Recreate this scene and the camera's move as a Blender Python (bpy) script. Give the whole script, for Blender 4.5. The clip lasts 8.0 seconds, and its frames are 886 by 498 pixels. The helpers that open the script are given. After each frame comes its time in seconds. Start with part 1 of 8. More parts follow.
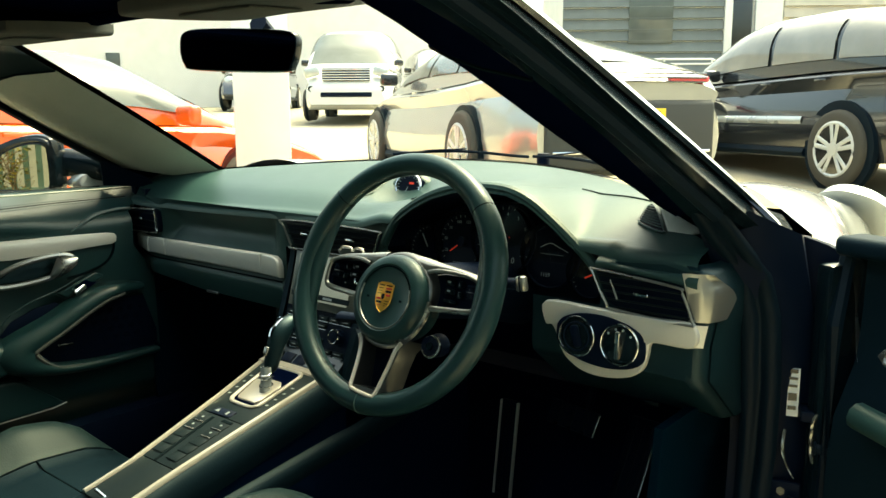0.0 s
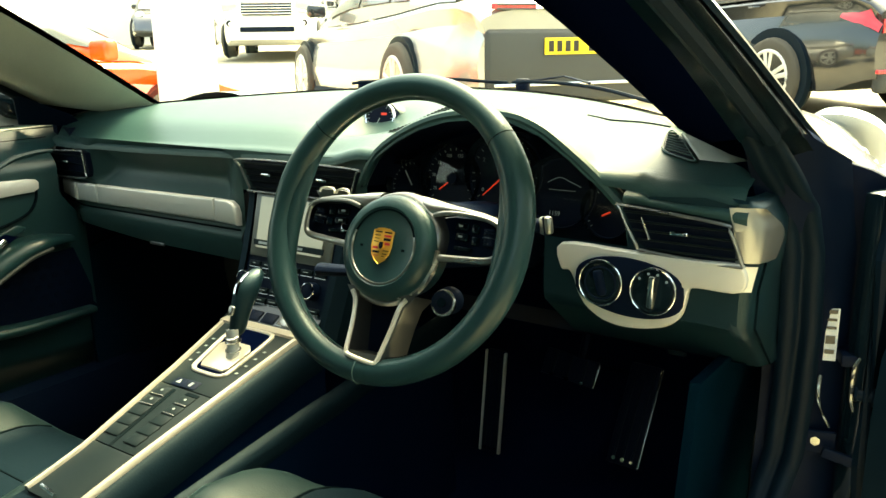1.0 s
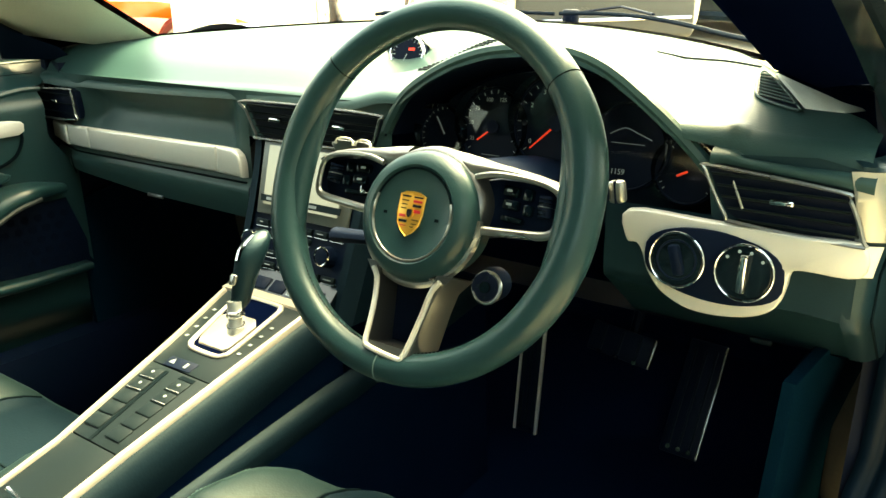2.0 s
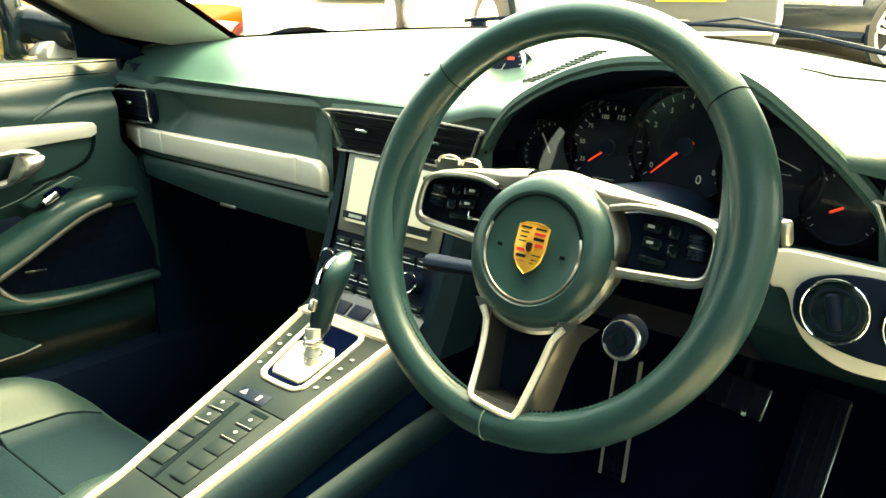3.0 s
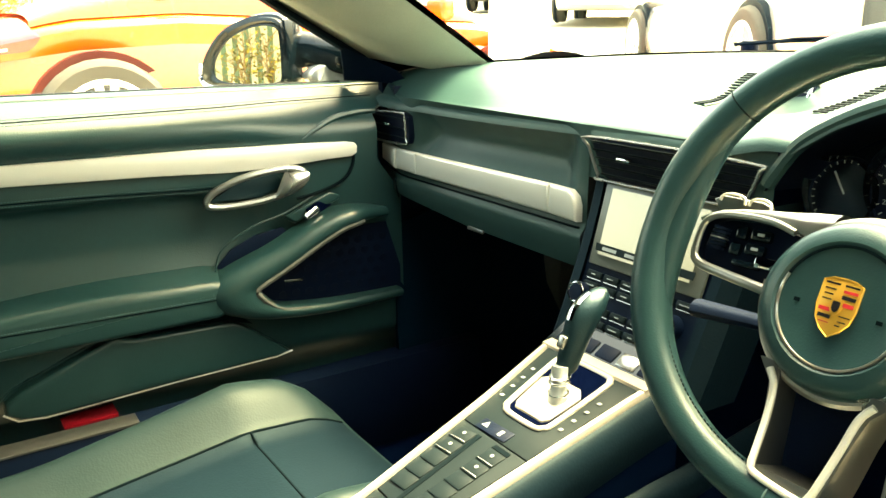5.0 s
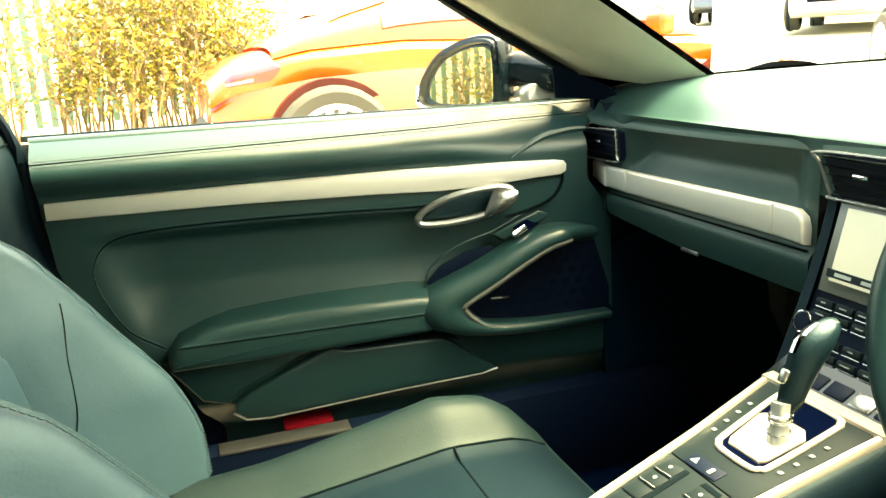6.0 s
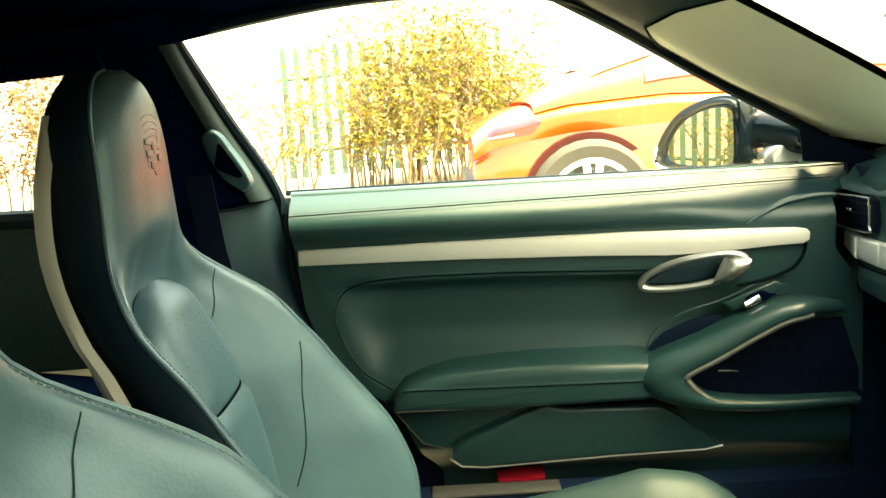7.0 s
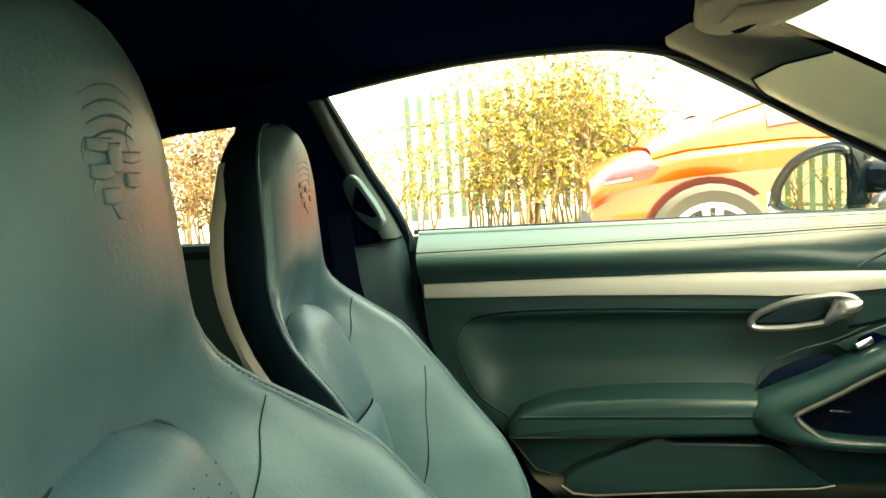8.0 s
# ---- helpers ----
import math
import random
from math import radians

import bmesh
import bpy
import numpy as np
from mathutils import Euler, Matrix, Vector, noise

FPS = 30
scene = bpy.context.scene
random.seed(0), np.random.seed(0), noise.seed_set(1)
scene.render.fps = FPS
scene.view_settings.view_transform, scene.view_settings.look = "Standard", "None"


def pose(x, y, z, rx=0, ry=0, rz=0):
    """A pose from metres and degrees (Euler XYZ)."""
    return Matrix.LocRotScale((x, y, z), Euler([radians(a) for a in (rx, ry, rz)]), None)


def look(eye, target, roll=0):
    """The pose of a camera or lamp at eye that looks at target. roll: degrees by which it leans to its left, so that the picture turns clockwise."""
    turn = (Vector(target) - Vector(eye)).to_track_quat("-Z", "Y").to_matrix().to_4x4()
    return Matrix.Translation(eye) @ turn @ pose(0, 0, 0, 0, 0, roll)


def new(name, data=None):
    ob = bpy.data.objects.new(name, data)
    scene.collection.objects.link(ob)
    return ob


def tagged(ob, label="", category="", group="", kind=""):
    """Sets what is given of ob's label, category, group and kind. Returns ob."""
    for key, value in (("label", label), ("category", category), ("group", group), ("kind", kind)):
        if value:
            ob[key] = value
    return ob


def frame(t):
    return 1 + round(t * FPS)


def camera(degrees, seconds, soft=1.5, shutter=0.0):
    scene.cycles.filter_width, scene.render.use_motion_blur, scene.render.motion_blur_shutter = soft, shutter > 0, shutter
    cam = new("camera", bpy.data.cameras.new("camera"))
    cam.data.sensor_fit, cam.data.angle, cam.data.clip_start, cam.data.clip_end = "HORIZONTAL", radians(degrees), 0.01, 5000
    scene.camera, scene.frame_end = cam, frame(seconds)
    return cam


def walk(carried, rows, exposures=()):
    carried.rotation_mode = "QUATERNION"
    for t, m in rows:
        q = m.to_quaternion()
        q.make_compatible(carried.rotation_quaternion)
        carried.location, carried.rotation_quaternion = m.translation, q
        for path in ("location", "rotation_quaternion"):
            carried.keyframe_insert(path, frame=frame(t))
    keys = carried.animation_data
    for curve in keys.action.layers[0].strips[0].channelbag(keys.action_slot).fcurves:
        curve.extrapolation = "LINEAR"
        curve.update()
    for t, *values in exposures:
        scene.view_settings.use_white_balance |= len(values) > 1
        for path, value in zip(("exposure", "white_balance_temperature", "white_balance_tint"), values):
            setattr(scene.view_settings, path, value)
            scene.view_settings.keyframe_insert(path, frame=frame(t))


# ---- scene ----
cam = camera(57.1, 8.0)
PATH = [
    (0, (1.179, -0.849, 1.066), (-0.074, 0.674, 0.732), -0.2),
    (0.5, (1.064, -0.813, 1.054), (-0.101, 0.764, 0.66), -0.5),
    (1, (0.987, -0.772, 1.037), (-0.106, 0.832, 0.553), -0.9),
    (1.2, (0.957, -0.743, 1.029), (-0.124, 0.855, 0.5), -1.1),
    (2.3, (0.823, -0.591, 1.015), (-0.313, 0.927, 0.379), 0.0),
    (2.5, (0.797, -0.58, 1.012), (-0.36, 0.925, 0.384), 0.3),
    (3, (0.744, -0.568, 1.007), (-0.476, 0.898, 0.406), 0.6),
    (3.5, (0.715, -0.571, 1.006), (-0.565, 0.859, 0.442), 1.2),
    (4, (0.694, -0.574, 1.006), (-0.674, 0.779, 0.461), 1.6),
    (4.2, (0.69, -0.575, 1.006), (-0.72, 0.736, 0.465), 1.6),
    (5.3, (0.679, -0.557, 1.006), (-0.998, 0.384, 0.456), -1.1),
    (5.5, (0.678, -0.553, 1.005), (-1.056, 0.283, 0.462), -1.7),
    (6, (0.672, -0.547, 1.002), (-1.164, 0.072, 0.509), -2.9),
    (6.5, (0.664, -0.53, 1.008), (-1.256, -0.161, 0.589), -3.6),
    (7, (0.702, -0.471, 1.021), (-1.268, -0.475, 0.679), -3.6),
    (7.5, (0.761, -0.438, 1.031), (-1.203, -0.704, 0.76), -3.9),
    (8, (0.824, -0.467, 1.025), (-1.144, -0.75, 0.807), -3.7),
]
walk(cam, [(t, look(eye, target, roll)) for t, eye, target, roll in PATH], exposures=[(0, 2.2, 8050, -17), (0.5, 2.53, 8350, -16), (1, 3.00, 8900, -17), (2.5, 3.98, 10200, -15), (3.5, 4.22, 10400, -14), (5.5, 4.12, 10300, -13), (7, 3.97, 10000, -14), (8, 3.84, 10000, -14)])


# ---- light ----
SUN_DIR = Vector((0.03, 0.45, 0.89)).normalized()   # towards the sun
world = bpy.data.worlds.new("world")
scene.world = world
world.use_nodes = True
_nt = world.node_tree
_sky = _nt.nodes.new("ShaderNodeTexSky")
_sky.sky_type, _sky.sun_disc = "NISHITA", False
_sky.sun_elevation = math.asin(SUN_DIR.z)
_sky.sun_rotation = math.atan2(SUN_DIR.x, SUN_DIR.y)
_sky.dust_density, _sky.air_density = 8.0, 1.0
_nt.nodes["Background"].inputs[1].default_value = 0.15
_nt.links.new(_sky.outputs[0], _nt.nodes["Background"].inputs[0])
sun = new("sun", bpy.data.lights.new("sun", "SUN"))
sun.data.energy, sun.data.angle, sun.data.color = 0.9, radians(24), (1.0, 0.93, 0.80)
sun.matrix_world = look((0, 0, 8), Vector((0, 0, 8)) - SUN_DIR)


# ---- materials ----
def material(name, color, rough=0.5, metal=0.0, vary=0.25, grain=0.0, bump=0.0, scale=40.0, coat=0.0, spec=0.5,
             emit=0.0, rand=0.0, color2=None, big=3.0):
    """A surface with variation at a large and a small scale, wear in the gloss, and fine relief."""
    m = bpy.data.materials.new(name)
    m.use_nodes = True
    nt, n = m.node_tree, m.node_tree.nodes
    b = n["Principled BSDF"]
    b.inputs["Metallic"].default_value = metal
    b.inputs["Coat Weight"].default_value = coat
    b.inputs["Coat Roughness"].default_value = 0.03
    b.inputs["Specular IOR Level"].default_value = spec
    tc = n.new("ShaderNodeTexCoord")
    lo = n.new("ShaderNodeTexNoise"); lo.inputs["Scale"].default_value = big; lo.inputs["Detail"].default_value = 4
    hi = n.new("ShaderNodeTexNoise"); hi.inputs["Scale"].default_value = scale; hi.inputs["Detail"].default_value = 3
    nt.links.new(tc.outputs["Object"], lo.inputs["Vector"])
    nt.links.new(tc.outputs["Object"], hi.inputs["Vector"])
    ad = n.new("ShaderNodeMath"); ad.operation = "ADD"
    sc = n.new("ShaderNodeMath"); sc.operation = "MULTIPLY"; sc.inputs[1].default_value = grain
    nt.links.new(hi.outputs[0], sc.inputs[0])
    nt.links.new(lo.outputs[0], ad.inputs[0]); nt.links.new(sc.outputs[0], ad.inputs[1])
    ramp = n.new("ShaderNodeMapRange")
    ramp.inputs["From Min"].default_value, ramp.inputs["From Max"].default_value = 0.3 + 0.3 * grain, 0.7 + 0.7 * grain
    nt.links.new(ad.outputs[0], ramp.inputs["Value"])
    mix = n.new("ShaderNodeMix"); mix.data_type = "RGBA"
    c = Vector(color)
    c2 = Vector(color2) if color2 else c * (1 + vary)
    c1 = c if color2 else c * (1 - vary)
    mix.inputs[6].default_value, mix.inputs[7].default_value = (*c1, 1), (*c2, 1)
    nt.links.new(ramp.outputs[0], mix.inputs[0])
    out = mix.outputs[2]
    if rand:
        oi = n.new("ShaderNodeObjectInfo")
        hs = n.new("ShaderNodeHueSaturation")
        mr = n.new("ShaderNodeMapRange"); mr.inputs["To Min"].default_value, mr.inputs["To Max"].default_value = 1 - rand, 1 + rand
        nt.links.new(oi.outputs["Random"], mr.inputs["Value"])
        nt.links.new(mr.outputs[0], hs.inputs["Value"]); nt.links.new(out, hs.inputs["Color"])
        out = hs.outputs[0]
    nt.links.new(out, b.inputs["Base Color"])
    rr = n.new("ShaderNodeMapRange")
    rr.inputs["From Min"].default_value, rr.inputs["From Max"].default_value = 0.3, 0.7
    rr.inputs["To Min"].default_value, rr.inputs["To Max"].default_value = max(0.02, rough * 0.85), min(1, rough * 1.15)
    nt.links.new(lo.outputs[0], rr.inputs["Value"]); nt.links.new(rr.outputs[0], b.inputs["Roughness"])
    if bump:
        bp = n.new("ShaderNodeBump"); bp.inputs["Strength"].default_value = bump; bp.inputs["Distance"].default_value = 0.002
        nt.links.new(hi.outputs[0], bp.inputs["Height"]); nt.links.new(bp.outputs[0], b.inputs["Normal"])
    if emit:
        nt.links.new(out, b.inputs["Emission Color"]); b.inputs["Emission Strength"].default_value = emit
    return m


def leather(name, color, rough=0.42, cell=420.0, bump=0.25, spec=0.36, sheen=(0.74, 1.0, 1.04)):
    """Grained leather: pebbled relief, a faint gloss, soft tone changes."""
    m = material(name, color, rough, vary=0.18, grain=0.3, scale=90.0, spec=spec)
    nt, n = m.node_tree, m.node_tree.nodes
    tc = n.new("ShaderNodeTexCoord")
    v = n.new("ShaderNodeTexVoronoi"); v.inputs["Scale"].default_value = cell
    bp = n.new("ShaderNodeBump"); bp.inputs["Strength"].default_value = bump; bp.inputs["Distance"].default_value = 0.0006
    nt.links.new(tc.outputs["Object"], v.inputs["Vector"]); nt.links.new(v.outputs["Distance"], bp.inputs["Height"])
    nt.links.new(bp.outputs[0], n["Principled BSDF"].inputs["Normal"])
    n["Principled BSDF"].inputs["Specular Tint"].default_value = (*sheen, 1)
    return m


def glass(name, tint=(1, 1, 1), gloss=0.025):
    m = bpy.data.materials.new(name)
    m.use_nodes = True
    nt, n = m.node_tree, m.node_tree.nodes
    n.remove(n["Principled BSDF"])
    tr, gl, mx = n.new("ShaderNodeBsdfTransparent"), n.new("ShaderNodeBsdfGlossy"), n.new("ShaderNodeMixShader")
    tr.inputs[0].default_value = (*tint, 1)
    gl.inputs["Roughness"].default_value = 0.01
    mx.inputs[0].default_value = gloss
    nt.links.new(tr.outputs[0], mx.inputs[1]); nt.links.new(gl.outputs[0], mx.inputs[2])
    nt.links.new(mx.outputs[0], n["Material Output"].inputs[0])
    return m


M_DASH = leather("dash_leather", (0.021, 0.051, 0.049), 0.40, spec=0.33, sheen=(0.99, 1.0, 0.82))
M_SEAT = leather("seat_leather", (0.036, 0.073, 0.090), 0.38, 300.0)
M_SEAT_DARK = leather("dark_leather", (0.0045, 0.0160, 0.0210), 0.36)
# the seat's leather darkened for the shade on the cushion
M_CUSHION = leather("shaded_cushion_leather", (0.010, 0.022, 0.024), 0.46, 300.0, spec=0.16, sheen=(0.92, 1.0, 0.94))
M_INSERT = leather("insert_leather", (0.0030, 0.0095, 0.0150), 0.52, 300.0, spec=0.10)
M_WHEEL = leather("wheel_leather", (0.013, 0.038, 0.042), 0.30, 620.0, 0.16, 0.34, (0.92, 1.0, 0.94))
M_DOOR = leather("door_leather", (0.0105, 0.0355, 0.0370), 0.35, spec=0.46, sheen=(1.0, 0.99, 0.88))
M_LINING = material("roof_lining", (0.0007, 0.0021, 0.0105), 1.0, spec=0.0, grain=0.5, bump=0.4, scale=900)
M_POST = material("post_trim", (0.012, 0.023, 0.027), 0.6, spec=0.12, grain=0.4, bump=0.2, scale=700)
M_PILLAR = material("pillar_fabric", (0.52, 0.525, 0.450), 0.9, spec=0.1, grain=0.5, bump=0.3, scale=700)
M_PLASTIC = material("black_plastic", (0.0018, 0.0058, 0.0165), 0.48, spec=0.08, grain=0.4, bump=0.2, scale=800)
M_GLOSSBLACK = material("gloss_black", (0.002, 0.006, 0.009), 0.14, vary=0.1, spec=0.4)
M_RUBBER = material("seal_rubber", (0.0025, 0.0085, 0.0150), 0.5, spec=0.10, grain=0.3, bump=0.15, scale=400)
M_ALU = material("brushed_trim", (0.66, 0.635, 0.56), 0.36, metal=0.3, vary=0.05, grain=0.3, bump=0.05, scale=600)
M_EDGE = material("warm_brushed_edge", (0.44, 0.41, 0.35), 0.34, metal=0.5, vary=0.06, grain=0.3, bump=0.05, scale=500)
M_SPOKE = material("grey_satin_metal", (0.15, 0.155, 0.15), 0.32, metal=0.85, vary=0.1, scale=200)
M_SATIN = material("satin_metal", (0.36, 0.36, 0.33), 0.27, metal=0.85, vary=0.08, scale=200)
M_CHROME = material("chrome", (0.80, 0.80, 0.80), 0.08, metal=1.0, vary=0.03)
M_CARPET = material("carpet", (0.0014, 0.0070, 0.0240), 1.0, spec=0.0, grain=1.2, bump=0.9, scale=900, vary=0.4)
M_FOOTWELL = material("footwell_carpet", (0.0014, 0.0100, 0.0190), 1.0, spec=0.0, grain=1.0, bump=0.7, scale=700, vary=0.35)
M_THREAD = material("thread", (0.08, 0.13, 0.13), 0.8, spec=0.1)
M_SEAM = material("seam_shadow", (0.001, 0.005, 0.007), 0.9, spec=0.05)
M_GOLD = material("gold_enamel", (0.75, 0.42, 0.08), 0.28, metal=0.6, vary=0.1)
M_REDEN = material("red_enamel", (0.45, 0.02, 0.03), 0.3)
M_BLACKEN = material("black_enamel", (0.01, 0.01, 0.012), 0.25)
M_NEEDLE = material("needle_red", (0.75, 0.05, 0.03), 0.4, emit=0.06)
M_DIAL = material("dial_black", (0.0012, 0.0040, 0.0125), 0.45, spec=0.15)
M_MARK = material("dial_mark", (0.22, 0.25, 0.25), 0.5, emit=0.015)
M_SCREEN = material("screen_glass", (0.30, 0.29, 0.23), 0.2, vary=0.10, coat=0.4, emit=0.06)
# bezel base greyed to carry the reflection on its gloss
M_BEZEL = material("screen_bezel", (0.10, 0.11, 0.095), 0.35, vary=0.10, grain=0.3, scale=200)
M_SILVER = material("silver_paint", (0.55, 0.56, 0.55), 0.28, metal=0.5, vary=0.04, coat=1.0)
M_SHELL = material("seat_shell", (0.42, 0.42, 0.36), 0.35, vary=0.05, coat=0.4)
M_GLASS = glass("window_glass")
M_MIRROR = material("mirror_silver", (0.20, 0.21, 0.18), 0.0, metal=1.0, vary=0.0)
M_REFLECTOR = material("red_reflector", (0.22, 0.006, 0.015), 0.15, coat=1.0)
M_STICKER = material("paper_label", (0.75, 0.74, 0.68), 0.6, vary=0.1)
M_VISOR = material("visor_fabric", (0.060, 0.066, 0.060), 0.85, grain=0.4, bump=0.2, scale=700)
M_CLEAR = material("clear_plastic", (0.55, 0.58, 0.57), 0.08, metal=0.35, coat=1.0, vary=0.1)


# ---- building tools ----
def from_lists(verts, faces):
    bm = bmesh.new()
    vs = [bm.verts.new(v) for v in verts]
    for f in faces:
        try:
            bm.faces.new([vs[i] for i in f])
        except ValueError:
            pass
    return bm


def finish(bm, name, mat, smooth=40):
    bmesh.ops.recalc_face_normals(bm, faces=bm.faces)
    me = bpy.data.meshes.new(name)
    bm.to_mesh(me)
    bm.free()
    if smooth:
        me.shade_smooth()
        me.set_sharp_from_angle(angle=radians(smooth))
    me.materials.append(mat)
    return me


def part(name, bm, mat, parent=None, label="", smooth=40):
    ob = new(name, finish(bm, name, mat, smooth))
    if parent:
        ob.parent = parent
        ob.matrix_parent_inverse = parent.matrix_world.inverted() if not parent.parent else Matrix()
    return tagged(ob, label)


def thing(name, at, label, category, group="", kind=""):
    ob = new(name)
    ob.empty_display_size = 0.05
    ob.matrix_world = Matrix.Translation(at)
    ob.matrix_basis = Matrix.Translation(at)
    return tagged(ob, label, category, group, kind)


def join(*bms):
    out = bmesh.new()
    for b in bms:
        me = bpy.data.meshes.new("t")
        b.to_mesh(me); b.free()
        out.from_mesh(me)
        bpy.data.meshes.remove(me)
    return out


def moved(bm, m):
    bmesh.ops.transform(bm, matrix=m, verts=bm.verts)
    return bm


def box(sx, sy, sz, r=0.0, seg=2, m=None):
    bm = bmesh.new()
    bmesh.ops.create_cube(bm, size=1.0, matrix=Matrix.Diagonal((sx, sy, sz, 1)))
    if r:
        bmesh.ops.bevel(bm, geom=list(bm.edges), offset=r, segments=seg, profile=0.5, affect="EDGES")
    return moved(bm, m) if m else bm


def curve(pts, n=8, closed=False):
    """A smooth line through the points."""
    P = [Vector(p) for p in pts]
    out, k = [], len(P)
    for i in range(k if closed else k - 1):
        a, b, c, d = (P[(i - 1) % k], P[i], P[(i + 1) % k], P[(i + 2) % k]) if closed else (P[max(i - 1, 0)], P[i], P[i + 1], P[min(i + 2, k - 1)])
        for j in range(n):
            t = j / n
            out.append(0.5 * ((2 * b) + (c - a) * t + (2 * a - 5 * b + 4 * c - d) * t * t + (3 * b - a - 3 * c + d) * t ** 3))
    if not closed:
        out.append(P[-1])
    return out


def tube(pts, r, seg=8, closed=False, flat=1.0, up=(0, 0, 1)):
    """A round or flattened rod along a line; r is a number or one per point."""
    P = [Vector(p) for p in pts]
    k = len(P)
    rs = r if isinstance(r, (list, tuple)) else [r] * k
    verts, faces = [], []
    for i in range(k):
        d = (P[(i + 1) % k] - P[i - 1]) if closed else (P[min(i + 1, k - 1)] - P[max(i - 1, 0)])
        d.normalize()
        s = d.cross(Vector(up))
        if s.length < 1e-4:
            s = d.cross(Vector((1, 0, 0)))
        s.normalize()
        u = s.cross(d)
        for j in range(seg):
            a = 2 * math.pi * j / seg
            verts.append(P[i] + s * (math.cos(a) * rs[i]) + u * (math.sin(a) * rs[i] * flat))
    for i in range(k if closed else k - 1):
        for j in range(seg):
            a, b = i * seg, ((i + 1) % k) * seg
            faces.append((a + j, a + (j + 1) % seg, b + (j + 1) % seg, b + j))
    if not closed:
        faces.append(tuple(range(seg)))
        faces.append(tuple((k - 1) * seg + j for j in range(seg)))
    return from_lists(verts, faces)


def loft(rings, closed=True, caps=True):
    k, n = len(rings), len(rings[0])
    verts = [v for r in rings for v in r]
    faces = []
    for i in range(k - 1):
        for j in range(n if closed else n - 1):
            faces.append((i * n + j, i * n + (j + 1) % n, (i + 1) * n + (j + 1) % n, (i + 1) * n + j))
    if caps and closed:
        faces.append(tuple(range(n)))
        faces.append(tuple((k - 1) * n + j for j in range(n)))
    return from_lists(verts, faces)


def slab(outline, depth, r=0.0, seg=2):
    """A flat piece: an outline in space, thickened along the vector depth, its front edge rounded."""
    d = Vector(depth)
    n = len(outline)
    verts = [Vector(p) for p in outline] + [Vector(p) + d for p in outline]
    faces = [tuple(range(n)), tuple(range(n, 2 * n))] + [(i, (i + 1) % n, n + (i + 1) % n, n + i) for i in range(n)]
    bm = from_lists(verts, faces)
    bmesh.ops.recalc_face_normals(bm, faces=bm.faces)
    if r:
        bm.verts.ensure_lookup_table()
        front = {bm.verts[n + i] for i in range(n)}
        es = [e for e in bm.edges if e.verts[0] in front and e.verts[1] in front]
        bmesh.ops.bevel(bm, geom=es, offset=r, segments=seg, profile=0.5, affect="EDGES")
    return bm


def disc(c, normal, r, depth, seg=32, r2=None, bevel=0.0):
    """A short round piece standing on c along the normal."""
    q = Vector(normal).to_track_quat("Z", "Y").to_matrix().to_4x4()
    bm = bmesh.new()
    bmesh.ops.create_cone(bm, cap_ends=True, segments=seg, radius1=r, radius2=r if r2 is None else r2, depth=depth,
                          matrix=Matrix.Translation(Vector(c)) @ q @ Matrix.Translation((0, 0, depth / 2)))
    if bevel:
        top = max((f for f in bm.faces if len(f.verts) > 4), key=lambda f: (f.calc_center_median() - Vector(c)).dot(Vector(normal)))
        bmesh.ops.bevel(bm, geom=list(top.edges), offset=bevel, segments=3, profile=0.5, affect="EDGES")
    return bm


def ring(c, normal, r, tubev, seg=40, tseg=8, flat=1.0):
    q = Vector(normal).to_track_quat("Z", "Y").to_matrix()
    pts = [Vector(c) + q @ Vector((math.cos(2 * math.pi * i / seg) * r, math.sin(2 * math.pi * i / seg) * r, 0)) for i in range(seg)]
    return tube(pts, tubev, tseg, True, flat, up=normal)


def stitches(name, pts, parent, gap=0.005, r=0.0006, mat=None):
    """A row of separate stitches along a line."""
    P = [Vector(p) for p in pts]
    bms, acc, a = [], 0.0, P[0]
    for b in P[1:]:
        d = b - a
        L = d.length
        t = gap - acc
        while t <= L:
            p = a + d * (t / L)
            q = p + d.normalized() * gap * 0.6
            bms.append(tube([p, q], r, 4))
            t += gap
        acc = (acc + L) % gap
        a = b
    if bms:
        return part(name, join(*bms), mat or M_THREAD, parent, smooth=0)


def lerp(table, x):
    xs = [t[0] for t in table]
    return float(np.interp(x, xs, [t[1] for t in table]))


def sstep(a, b, x):
    t = min(1, max(0, (x - a) / (b - a)))
    return t * t * (3 - 2 * t)


def grid(fn, us, vs, thick=None):
    """A sheet of quads over us and vs; thick: a vector that gives it a back."""
    nu, nv = len(us), len(vs)
    verts = [fn(u, v) for v in vs for u in us]
    faces = [(j * nu + i, j * nu + i + 1, (j + 1) * nu + i + 1, (j + 1) * nu + i) for j in range(nv - 1) for i in range(nu - 1)]
    if thick:
        off = len(verts)
        verts += [Vector(v) + Vector(thick) for v in verts]
        faces += [tuple(off + k for k in f) for f in faces]
        rim = [i for i in range(nu)] + [j * nu + nu - 1 for j in range(1, nv)] + [(nv - 1) * nu + i for i in range(nu - 2, -1, -1)] + [j * nu for j in range(nv - 2, 0, -1)]
        faces += [(rim[k], rim[(k + 1) % len(rim)], off + rim[(k + 1) % len(rim)], off + rim[k]) for k in range(len(rim))]
    return from_lists(verts, faces)


def span(a, b, n):
    return [a + (b - a) * i / (n - 1) for i in range(n)]


